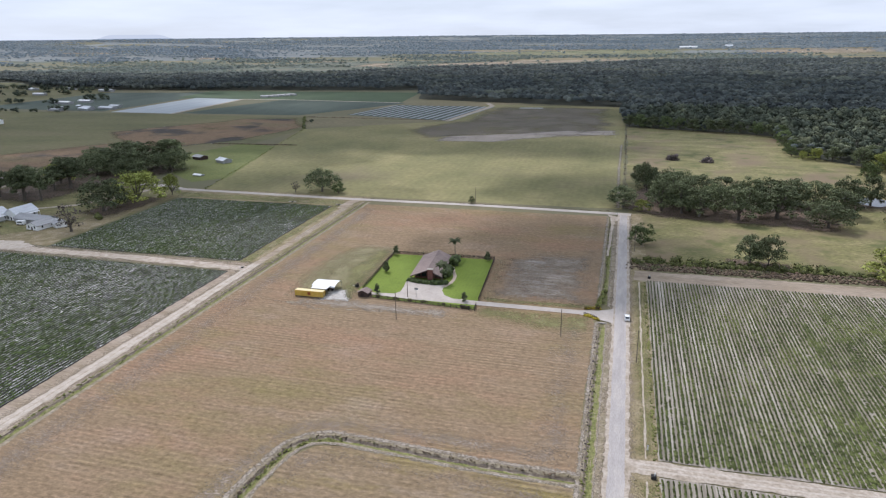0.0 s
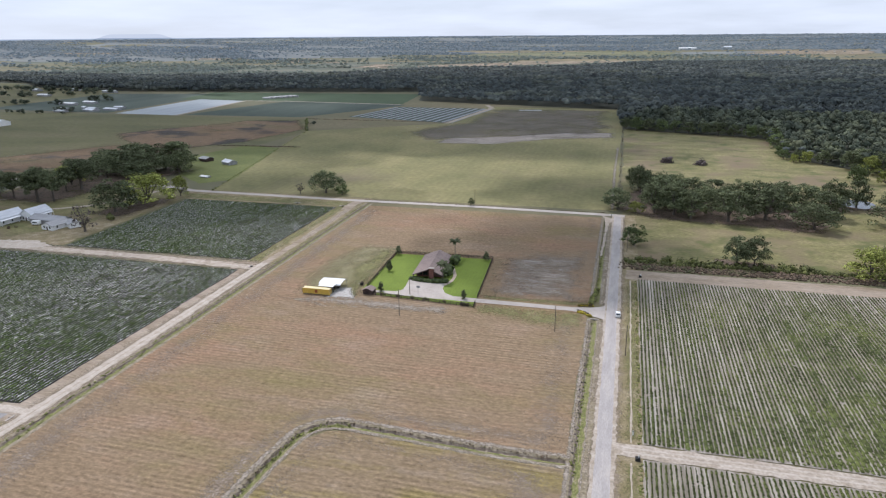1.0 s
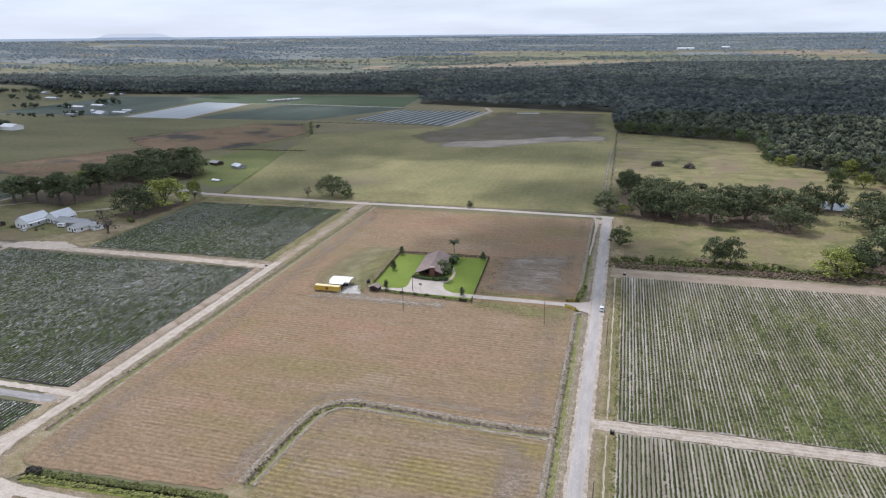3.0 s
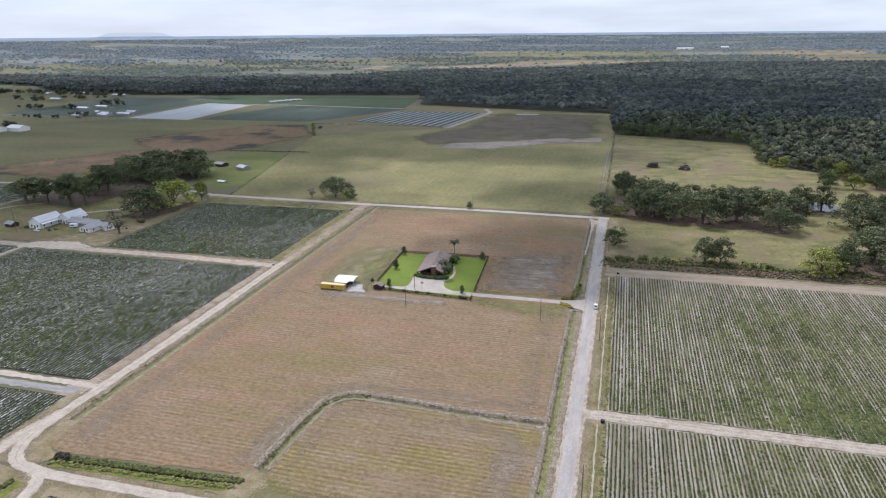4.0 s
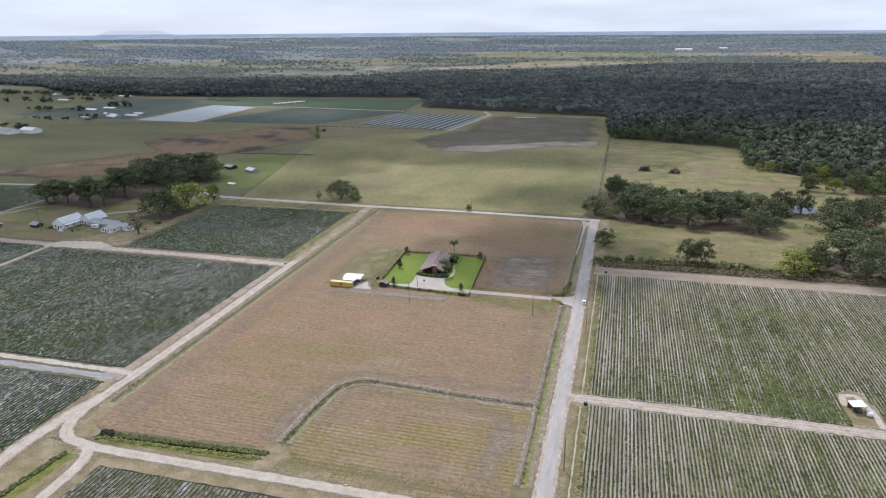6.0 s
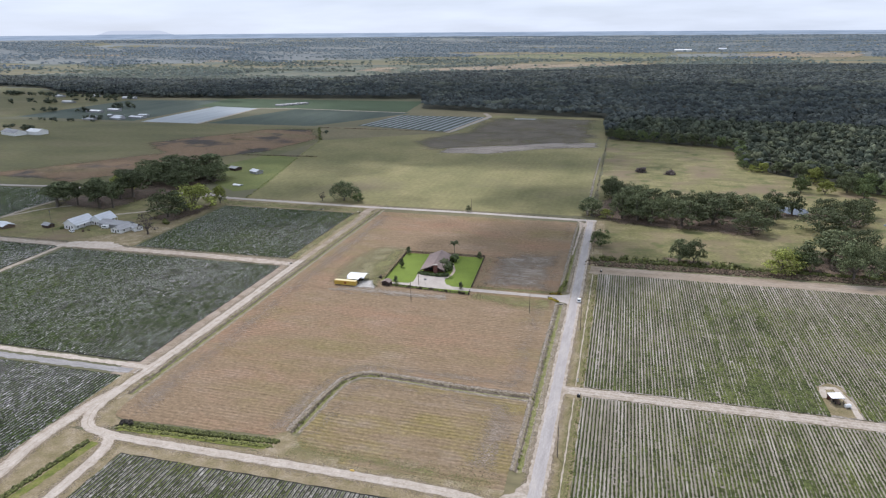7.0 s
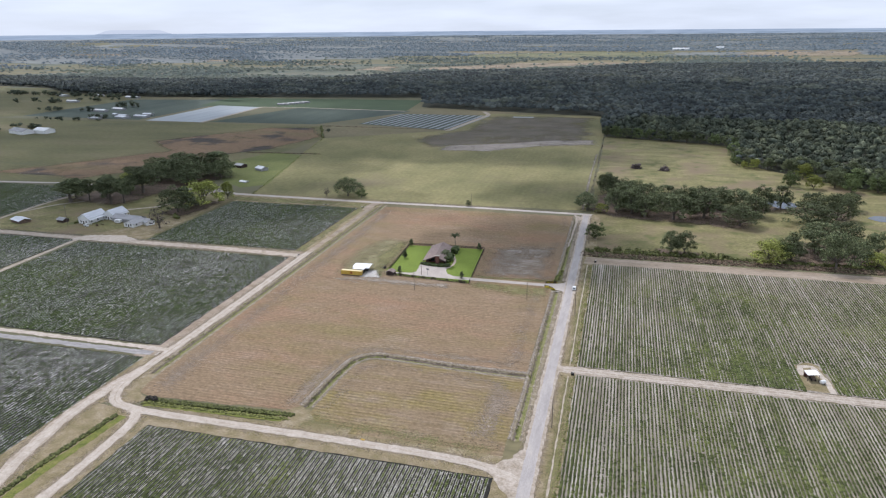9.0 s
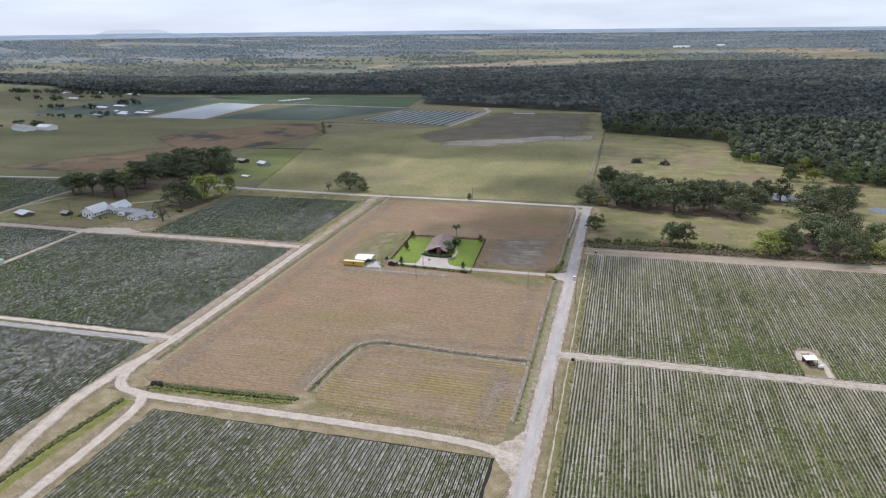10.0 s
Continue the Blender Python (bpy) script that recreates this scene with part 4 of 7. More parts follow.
ribbon("farm_track", west_south, 2.2, 0.08, M["sand"], "sandy two-rut farm track", "track", 0.5, 2.0)
patch("track_mouth", [(-11, 75.5), (-4, 82), (0.6, 90), (0.6, 60), (-3, 66), (-7, 72)], 0.1, M["sand"], "sandy mouth of the south track", "track", 0.5, 1.5)
outer = curve_line([(-160, 108), (-163, 90), (-163.5, 70), (-160.5, 50), (-155.5, 30), (-152, 10), (-150, -40)])
ribbon("farm_track", outer, 2.6, 0.085, M["sand"], "sandy two-rut farm track", "track", 0.5, 2.0)
inner = curve_line([(-147, 80.5), (-141, 78), (-137.6, 70), (-136.5, 55), (-136, 30), (-136, -40)])
ribbon("farm_track", inner, 2.0, 0.09, M["sand"], "sandy two-rut farm track", "track", 0.4, 2.0)
for line, half in ((west_south, 4.6), (south_track, 4.0), (inner, 4.4), (outer, 5.4)):
    soft_patch("track_edge", strip(line, half), 0.058, M["tracksoil"], "trodden tan soil beside the farm track", "bare soil", 3.2, 1.0)
soft_patch("track_edge", rect(-420, 250, -155, 264), 0.058, M["tracksoil"], "trodden tan soil beside the farm track", "bare soil", 4.0, 1.2)
for line, off in ((south_track, 0.9), (south_track, -0.9), (west_south, 1.0), (west_south, -1.1), (inner, 0.85), (inner, -0.85), (outer, 1.2), (outer, -0.6)):
    shifted = strip(line, abs(off))
    shifted = shifted[:len(line)] if off > 0 else shifted[len(line):][::-1]
    ribbon("wheel_rut", shifted, 0.8, 0.115, M["sandrut"], "pale wheel rut of the farm track", "rut", 0.1, 2.0)
ribbon("farm_track", [(-162, 366), (-162.5, 380), (-160, 389)], 3.4, 0.085, M["tan"], "sandy mouth of the farm track", "track", 0.5, 2.0)
ribbon("farm_track", [(-420, 258), (-340, 256.5), (-227, 257.2), (-158, 254.5)], 2.9, 0.09, M["sand"], "sandy track between crop fields", "track", 0.7, 2.0)
patch("farm_track", [(-330, 252), (-300, 253), (-285, 262), (-300, 268), (-325, 264)], 0.1, M["sandrut"], "pale churned sand at the track crossing", "track", 1.2, 2.0)
ribbon("farm_track", [(-326, 254), (-323, 185), (-322, 120)], 1.7, 0.09, M["sand"], "narrow sandy track between crops", "track", 0.4, 2.0)
ribbon("farm_track", [(-300, 124.2), (-200, 124.6), (-160, 124.2)], 1.5, 0.09, M["sandrut"], "pale track beside the drain", "track", 0.4, 2.0)
ribbon("drain_bed", [(-300, 118.8), (-200, 119.5), (-166, 120)], 1.9, 0.03, M["wet"], "grey wet sand drain", "drain", 0.4, 2.0)
patch("farm_track", rect(5.5, 143.6, 260, 149.4), 0.09, M["sand"], "sandy track through the crop", "track", 0.35, 2.0)
for y in (145.6, 147.5):
    patch("wheel_rut", rect(8, y - 0.35, 260, y + 0.35), 0.115, M["sandrut"], "pale wheel rut of the farm track", "rut", 0.1, 2.0)
ribbon("farm_track", [(-428, 300), (-415, 330), (-395, 350), (-370, 365)], 1.5, 0.09, M["sand"], "pale farmyard lane", "track", 0.3, 2.0)
ribbon("farm_track", [(-355, 322), (-330, 340), (-315, 372), (-313, 400)], 1.8, 0.1, M["sand"], "pale farmyard lane", "track", 0.3, 2.0)
ribbon("farm_track", [(-424, 262), (-428, 330), (-424, 398)], 1.6, 0.09, M["sand"], "narrow sandy track beside the crop", "track", 0.4, 2.0)
for y0, y1 in ((150, 276), (-20, 141)):
    patch("verge_furrow", rect(9.75, y0, 10.25, y1), 0.1, M["sand"], "narrow pale sand line in the verge", "furrow", 0.2, 2.0)

# ---- crops ----
def crop_plants(x0, x1, y0, y1, leaf, label, spacing=1.5, wide=0.5, high=0.42, step=0.62, gap=0.06, seed=1, patchy=0.0, clearing=None, lush_to=None, along=1.12, run_length=5.0, uneven=0.13):
    """Single leafy plants in straight rows, of uneven size, some missing."""
    r = np.random.default_rng(seed)
    xs, ys = np.arange(x0 + 0.6, x1 - 0.3, spacing), np.arange(y0 + 0.3, y1, step)
    x, y = np.meshgrid(xs, ys, indexing="ij")
    weak = (r.random(len(xs)) < 0.05)[:, None] * 0.25
    wave = 0.5 + 0.5 * np.sin(x * 0.05 + 2 * np.sin(y * 0.03 + seed)) * np.sin(y * 0.041 + seed * 2 + x * 0.02)
    keep = (r.random(x.shape) > gap + weak + patchy * wave).ravel()
    x, y = x.ravel()[keep], y.ravel()[keep]
    if clearing:
        out = ~inside(x, y, clearing)
        x, y = x[out], y[out]
    n = len(x)
    x, y = x + r.normal(0, 0.05, n), y + r.normal(0, 0.12, n)
    row = np.random.default_rng(seed + 50).normal(1, 0.11, 4000)[np.clip(((x - x0) / spacing).astype(int), 0, 3999)]
    lush = np.sin(x * 0.031 + 1.7 * np.sin(y * 0.022 + seed)) * np.sin(y * 0.035 + 2.1 * np.sin(x * 0.017 + seed))
    stretch = np.random.default_rng(seed + 90).normal(1, uneven, (800, 400)).clip(0.4, 1.35)      # runs of stronger and weaker plants along each row
    run = stretch[np.clip(((x - x0) / spacing).astype(int), 0, 799), np.clip(((y - y0) / run_length).astype(int), 0, 399)]
    size = wide * r.uniform(0.8, 1.15, n) * row * run * (1 + 0.26 * lush)
    if lush_to:     # fuller towards one end of the rows
        size = size * (1 + 0.24 * np.clip((lush_to - y) / 55, -0.8, 1))
    tall = high * r.uniform(0.6, 1.35, n)
    ang = r.uniform(0, 6.283, n)[:, None] + np.arange(4) * 1.5708
    rad = size[:, None] * r.uniform(0.75, 1.35, (n, 4))
    ring = np.stack([x[:, None] + np.cos(ang) * rad * 0.8, y[:, None] + np.sin(ang) * rad * along, 0.16 + tall[:, None] * r.uniform(0.0, 0.5, (n, 4))], -1)
    tip = np.stack([x, y, 0.2 + tall], -1)[:, None, :]
    v = np.concatenate([ring, tip], 1).reshape(-1, 3)
    k = np.arange(4)
    f = np.stack([k, (k + 1) % 4, np.full(4, 4)], -1)
    f = (f[None] + (np.arange(n) * 5)[:, None, None]).reshape(-1, 3)
    return tagged(raw_object("crop_plants", v, f, leaf), label, "crop", kind="stuff")


def mulch_beds(x0, x1, y0, y1, spacing, half, mat):
    """The film-covered beds under the plants, one joined sheet of strips."""
    xs = np.arange(x0 + 0.6, x1 - 0.3, spacing)
    ys = np.linspace(y0, y1, 24)
    v, f = [], []
    for x in xs:
        b = len(v)
        for y in ys:
            v += [(x - half, y, 0.08), (x - half * 0.8, y, 0.2), (x + half * 0.8, y, 0.2), (x + half, y, 0.08)]
        for i in range(len(ys) - 1):
            for k in range(3):
                a = b + i * 4 + k
                f.append((a, a + 1, a + 5, a + 4)[::-1])
    return tagged(raw_object("mulch_beds", v, f, mat), "raised beds under silvery plastic mulch", "crop bed", kind="stuff")


CLEARING = [(97.8, 150.4), (108.6, 150.4), (109.4, 160), (107.2, 174), (103, 175.5), (97.6, 171)]


EAST = [(13, 200, 150.5, 277.5), (13, 150, 20, 142.5)]
WEST = [(-278, -170, 264.5, 370), (-320, -167.5, 128, 249.5), (-300, -167, -20, 115.5), (-425, -327, 120, 252), (-560, -430, 280, 388), (-131, -7, -30, 71)]
for i, (x0, x1, y0, y1) in enumerate(EAST):
    patch("crop_soil", rect(x0, y0 - 0.6, x1, y1 + 0.6), 0.08, M["soilE"], "pale sandy soil between crop rows", "soil", 0.3)
    crop_plants(x0, x1, y0, y1, M["cropE"], "long rows of green vegetable plants", 1.2, (0.5, 0.49)[i], 0.42, 0.46, 0.012, 11 + i, 0.03, CLEARING, (230, None)[i])
for i, (x0, x1, y0, y1) in enumerate(WEST):
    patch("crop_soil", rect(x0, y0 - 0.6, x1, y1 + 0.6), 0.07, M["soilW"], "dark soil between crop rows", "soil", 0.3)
    wide = 1.45
    mulch_beds(x0, x1, y0, y1, wide, 0.52 if i == 5 else 0.43, M["mulchS"] if i == 5 else M["plastic"])
    crop_plants(x0, x1, y0, y1, M["cropE"] if i == 5 else M["cropW"], "long rows of dark green plants on film", wide, (0.44, 0.43, 0.41, 0.43, 0.43, 0.45)[i], 0.3, 0.58 if i in (0, 1, 2, 5) else 0.72, 0.03, 31 + i, (0.05, 0.1, 0.2, 0.1, 0.08, 0.06)[i], None, None, 1.5, 1.9, 0.3)


# ---- woods ----
def lump(level, seed):
    bm = bmesh.new()
    bmesh.ops.create_icosphere(bm, subdivisions=level, radius=1)
    r = random.Random(seed)
    off = Vector((r.random() * 50, r.random() * 50, r.random() * 50))
    for v in bm.verts:
        v.co *= 1 + 0.55 * noise.noise(v.co * 1.6 + off) + r.uniform(-0.16, 0.16)
    bm.verts.ensure_lookup_table()
    v = np.array([w.co[:] for w in bm.verts])
    f = np.array([[w.index for w in g.verts] for g in bm.faces])
    bm.free()
    return v, f


def leafy(seed, sprays=26, least=0.22, most=0.46, core=0.86):
    """A dark core hung all over with sprays of leaves."""
    r = random.Random(seed)
    v, f = lump(1, seed)
    v, f = ([tuple(p) for p in v * core], [tuple(t) for t in f]) 
    for _ in range(sprays):
        d = Vector((r.gauss(0, 1), r.gauss(0, 1), r.gauss(0.25, 0.8))).normalized()
        p = d * r.uniform(0.8, 1.06)
        nrm = (d + Vector((r.gauss(0, 0.45), r.gauss(0, 0.45), r.gauss(0.25, 0.45)))).normalized()
        t = nrm.orthogonal().normalized()
        t.rotate(Matrix.Rotation(r.uniform(0, 6.283), 3, nrm))
        b, q, k = nrm.cross(t), r.uniform(least, most), len(v)
        v += [tuple(p - t * q), tuple(p - b * q * 0.6), tuple(p + t * q), tuple(p + b * q * 0.6 + nrm * q * 0.2)]
        f += [(k, k + 1, k + 2), (k, k + 2, k + 3)]
    return np.array(v), np.array(f)


LUMPS = {k: [lump(k, 3 + i) for i in range(7)] for k in (1, 2)}


def dome(seed):
    """A simple rounded tree top."""
    r = random.Random(seed)
    ring = [(math.cos(a) * q * r.uniform(0.8, 1.2), math.sin(a) * q * r.uniform(0.8, 1.2), z + r.uniform(-0.12, 0.12)) for q, z, o in ((1.0, -0.25, 0.0), (0.72, 0.55, 0.6)) for a in (o + k * 1.2566 for k in range(5))]
    f = [t for k in range(5) for t in ((k, (k + 1) % 5, 5 + k), ((k + 1) % 5, 5 + (k + 1) % 5, 5 + k), (5 + k, 5 + (k + 1) % 5, 10))]
    return np.array(ring + [(0.0, 0.0, 1.0)]), np.array(f)


LUMPS[0] = [dome(90 + i) for i in range(7)]
LUMPS[5] = [leafy(80 + i, 38, 0.15, 0.32, 0.74) for i in range(7)]
LUMPS[4] = [leafy(70 + i, 6, 0.26, 0.44) for i in range(7)]


def clumps(name, places, mat, level, label, category):
    """places: x, y, z, radius, flatness. One joined mesh of uneven leafy clumps."""
    places = np.asarray(places)
    r = np.random.default_rng(len(places))
    vs, fs, ns, base = [], [], [], 0
    kinds = r.integers(0, 7, len(places))
    for k in range(7):
        p = places[kinds == k]
        if not len(p):
            continue
        v, f = LUMPS[level][k]
        a = r.random(len(p)) * 6.283
        c, s = np.cos(a)[:, None], np.sin(a)[:, None]
        q = np.stack([v[:, 0] * c - v[:, 1] * s, v[:, 0] * s + v[:, 1] * c, np.broadcast_to(v[:, 2], (len(p), len(v))) * p[:, 4:5]], -1)
        q = q * p[:, 3][:, None, None] + p[:, None, :3]
        if level > 2:       # foliage is lit as the round of its clump
            o = v / np.linalg.norm(v, axis=1)[:, None] + np.array((0, 0, 0.25)) + np.repeat(np.random.default_rng(k).normal(0, 0.28, (len(v) // 4 + 1, 3)), 4, 0)[:len(v)]
            o /= np.linalg.norm(o, axis=1)[:, None]
            ns.append(np.stack([o[:, 0] * c - o[:, 1] * s, o[:, 0] * s + o[:, 1] * c, np.broadcast_to(o[:, 2], (len(p), len(o)))], -1).reshape(-1, 3))
        vs.append(q.reshape(-1, 3))
        fs.append((f[None] + (np.arange(len(p)) * len(v))[:, None, None] + base).reshape(-1, 3))
        base += q.size // 3
    return tagged(raw_object(name, np.concatenate(vs), np.concatenate(fs), mat, True, np.concatenate(ns) if ns else None), label, category, kind="stuff")


def scatter(poly, spacing, seed):
    r = np.random.default_rng(seed)
    p = np.array(poly)
    gx, gy = np.meshgrid(np.arange(p[:, 0].min(), p[:, 0].max(), spacing), np.arange(p[:, 1].min(), p[:, 1].max(), spacing))
    x = (gx + r.uniform(-0.5, 0.5, gx.shape) * spacing).ravel()
    y = (gy + r.uniform(-0.5, 0.5, gy.shape) * spacing).ravel()
    k = inside(x, y, poly)
    return x[k], y[k], r


def in_view(x, y, margin=60):
    """Within the wide sector north of the farm that can be seen from the air."""
    d = y + 110
    return (x > -1.12 * d - margin) & (x < 0.44 * d + margin)


WOODS = [(-2100, 1500), (-1400, 1340), (-1250, 1230), (-960, 1160), (-770, 1175), (-365, 1215), (-318, 1050), (-195, 1012), (-5, 966), (2, 770), (66, 745), (141, 718), (137, 612), (178, 562), (215, 518), (245, 498), (420, 480),
         (1100, 1500), (1300, 2450), (520, 2400), (95, 2370), (-190, 2040), (-520, 1960), (-760, 1640), (-1200, 1560), (-2300, 1720)]
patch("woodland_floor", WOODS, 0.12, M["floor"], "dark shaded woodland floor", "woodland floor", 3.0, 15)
x, y, r = scatter(WOODS, 8.6, 5)
FRONT = [(2, 775), (66, 748), (141, 722), (140, 612), (178, 566), (215, 522), (245, 502), (330, 490), (420, 640), (330, 860), (40, 900)]
near = in_view(x, y) & (y - 0.35 * np.abs(x) < 940)
far = in_view(x, y) & ~near & (r.random(len(x)) < 0.75)
near &= ~inside(x, y, FRONT)
xn, yn = x[near], y[near]
swell = np.array([noise.fractal((a * 0.02, b * 0.02, 1.7), 1.0, 2.0, 3) for a, b in zip(xn, yn)])
size = r.uniform(2.8, 6.6, len(xn))
clumps("woodland_canopy", np.stack([xn, yn, 8.6 + 2.2 * swell + r.uniform(-1.6, 1.4, len(xn)) - size * 0.2, size, r.uniform(0.6, 1.0, len(xn))], -1), M["wood1"], 4, "dense dark green woodland canopy", "woods")
xe, ye, re = scatter(FRONT, 6.3, 6)
size = 1.7 + 4.4 * re.random(len(xe)) ** 1.8
clumps("woodland_canopy", np.stack([xe, ye, 6.6 + 0.7 * size + re.uniform(-2.6, 1.6, len(xe)), size, re.uniform(0.65, 1.1, len(xe))], -1), M["wood0"], 5, "uneven leafy tops at the edge of the woods", "woods")
xf, yf = x[far], y[far]
size = r.uniform(2.8, 6.2, len(xf))
clumps("woodland_canopy", np.stack([xf, yf, 7.8 + r.uniform(-1.4, 1.8, len(xf)), size, r.uniform(0.5, 0.85, len(xf))], -1), M["wood1"], 0, "dense dark green woodland canopy", "woods")

FAR = [(-4700, 1500), (-2300, 1600), (-1200, 1480), (-760, 1640), (-520, 1960), (-190, 2040), (95, 2370), (1300, 2450), (1700, 3000), (2150, 4800), (-4700, 4800)]
OPEN = [[(-720, 2095), (-391, 2130), (-198, 2319), (103, 2500), (120, 2590), (-319, 2730), (-430, 2513)], [(-900, 2100), (-668, 1960), (-740, 2349), (-900, 2360)], [(421, 3040), (910, 2880), (1030, 3286), (719, 3300), (512, 3254)],
        [(-700, 2920), (170, 2950), (220, 3190), (-129, 3300), (-660, 3150)], [(690, 2600), (810, 2540), (860, 2710), (742, 2730)], [(-730, 3150), (-140, 3260), (-140, 3340), (-730, 3230)]]
x, y, r = scatter(FAR, 18.5, 9)
keep = in_view(x, y) & (np.hypot(x, y) < 4850)
x, y = x[keep], y[keep]
dens = np.array([noise.fractal((a * 0.0016, b * 0.0042, 3.1), 1.0, 2.0, 5) for a, b in zip(x, y)])
scrubby = inside(x, y, [(-1437, 1314), (-1225, 1295), (-1180, 1700), (-1180, 2235), (-828, 2443), (-990, 2921), (-1772, 2827), (-2614, 2418), (-2600, 1500)])
belt = inside(x, y, [(-1401, 1476), (-1354, 1594), (-1160, 2041), (-1137, 2154), (-1903, 2026)])
keep = (dens + 0.32 * belt > np.where(np.hypot(x, y) > 3400, -0.22, -0.12) + 0.12 * scrubby + 0.3 * (r.random(len(x)) - 0.5)) | (r.random(len(x)) < 0.06)
for opening in OPEN:
    keep &= ~inside(x, y, opening) | (r.random(len(x)) < 0.03)
x, y, dens = x[keep], y[keep], dens[keep]
size = r.uniform(3.4, 7.8, len(x)) * np.where(np.hypot(x, y) > 3300, 1.15, 1.0)
tops = np.stack([x, y, far_rise(x, y) + size * 0.4, size, r.uniform(0.35, 0.8, len(x)) * np.where(np.hypot(x, y) > 3300, 0.6, 1.0)], -1)
# the remoter trees get the leaf colour with haze painted in
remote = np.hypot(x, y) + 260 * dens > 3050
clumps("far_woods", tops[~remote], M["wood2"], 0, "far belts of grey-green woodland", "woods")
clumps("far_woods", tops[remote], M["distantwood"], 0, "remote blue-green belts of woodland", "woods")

# thin tree belts and bushes round the far farms
belts = []
r2 = random.Random(4)
for (ax, ay), (bx, by), n, s in [((-1060, 800), (-760, 790), 15, 4.0), ((-1000, 905), (-850, 905), 9, 7), ((-1150, 1000), (-960, 1080), 14, 7), ((-1400, 1180), (-950, 1120), 36, 7), ((-860, 650), (-800, 700), 9, 7), ((-805, 815), (-770, 822), 5, 6),
                                 ((-1500, 900), (-1100, 830), 30, 7), ((-900, 960), (-840, 985), 6, 7), ((-345, 700), (-380, 780), 4, 2.2)]:
    for _ in range(n):
        t = r2.random()
        q = s * r2.uniform(0.6, 1.3)
        tx, ty = ax + (bx - ax) * t + r2.uniform(-6, 6), ay + (by - ay) * t + r2.uniform(-5, 5)
        for _ in range(5):
            belts.append((tx + r2.gauss(0, 0.42) * q, ty + r2.gauss(0, 0.42) * q, q * r2.uniform(0.35, 1.15), q * r2.uniform(0.32, 0.6), r2.uniform(0.6, 1.0)))
clumps("tree_belt", belts, M["wood0"], 5, "scattered dark trees and bushes round far farms", "trees")


def small_clumps(name, line, half, count, size, mat, label, category, high=0.6, seed=1, z=0.0, level=1):
    r = random.Random(seed)
    out = []
    lengths = [math.dist(a, b) for a, b in zip(line, line[1:])]
    for _ in range(count):
        k = r.choices(range(len(lengths)), lengths)[0]
        t = r.random()
        (ax, ay), (bx, by) = line[k], line[k + 1]
        q = size * r.uniform(0.5, 1.3)
        out.append((ax + (bx - ax) * t + r.uniform(-half, half), ay + (by - ay) * t + r.uniform(-half, half), z + q * 0.35, q, high * r.uniform(0.7, 1.3)))
    return clumps(name, out, mat, level, label, category)


small_clumps("bramble_band", [(8, 296), (110, 297), (200, 298), (300, 298)], 4.2, 3500, 0.64, M["scrub"], "band of dry reddish brambles along the field", "brambles", 0.7, 3)
small_clumps("bramble_band", [(8, 301.5), (110, 303), (300, 304)], 1.6, 420, 1.5, M["hedge"], "low green bushes beyond the brambles", "bushes", 0.8, 4, 0.0, 5)
small_clumps("ditch_hedge", [(-141, 86.6), (-84, 89.4)], 1.1, 1500, 0.42, M["hedge"], "dense green growth along the ditch", "ditch plants", 0.9, 5)
ribbon("ditch_bank", [(-141.5, 83.6), (-110, 84.8), (-86, 85.8)], 1.4, 0.08, M["lush"], "bright grass bank beside the ditch", "ditch bank", 0.35, 1.5)
ribbon("ditch_bank", [(-143.4, 74.5), (-146.4, 45), (-147.4, -20)], 1.6, 0.06, M["lush"], "bright grass bank beside the ditch", "ditch bank", 0.35, 1.5)
bend = curve_line([(-5.4, 137.4), (-30, 137.8), (-64, 140.1), (-72.5, 139.2), (-77.5, 134), (-79.8, 122), (-80.6, 110), (-81.5, 96)])
draped("ditch_side", bend, 0.1, 2.9, M["ditchside"], "dry soil on both sides of the ditch", "ditch side", 0.3)
# dark strip paints shade on the slope turned from the sun
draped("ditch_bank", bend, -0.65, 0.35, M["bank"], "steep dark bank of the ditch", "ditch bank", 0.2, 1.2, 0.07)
draped("ditch_bed", bend, 0.6, 0.8, M["bed"], "bright grass in the ditch", "ditch bed", 0.3, 1.2, 0.07)
draped("ditch_spoil", bend, -2.6, 1.0, M["rim"], "pale spoil heaped along the ditch", "bare soil", 0.3, 1.5, 0.13)
draped("ditch_spoil", bend, 2.4, 0.6, M["rim"], "pale worn line inside the ditch", "bare soil", 0.2, 1.5, 0.13)
for y0, y1 in ((380, 246), (229.5, 93)):
    side = [(-3.4, y0), (-3.4, y1)]
    draped("ditch_side", side, 0.3, 2.9, M["ditchside"], "dry soil on both sides of the roadside ditch", "ditch side", 0.3)
    # the west slope's shade, laid on as a darker strip
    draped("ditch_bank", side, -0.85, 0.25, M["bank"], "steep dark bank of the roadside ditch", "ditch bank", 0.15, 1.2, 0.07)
    draped("ditch_bed", side, 0.35, 0.7, M["bed"], "green grass in the roadside ditch", "ditch bed", 0.3, 1.2, 0.07)
    draped("ditch_spoil", side, 1.5, 0.35, M["rim"], "pale washed sand beside the ditch", "bare soil", 0.15, 1.5, 0.1)
    draped("ditch_spoil", side, -2.3, 0.7, M["rim"], "pale soil along the roadside ditch", "bare soil", 0.25, 1.5, 0.12)
long_side = [(-153.2, 384), (-153.6, 100)]
draped("ditch_side", long_side, 0.2, 2.6, M["ditchside"], "dry soil on both sides of the long ditch", "ditch side", 0.3)
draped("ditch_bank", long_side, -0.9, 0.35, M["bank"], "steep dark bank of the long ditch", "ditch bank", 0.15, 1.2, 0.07)
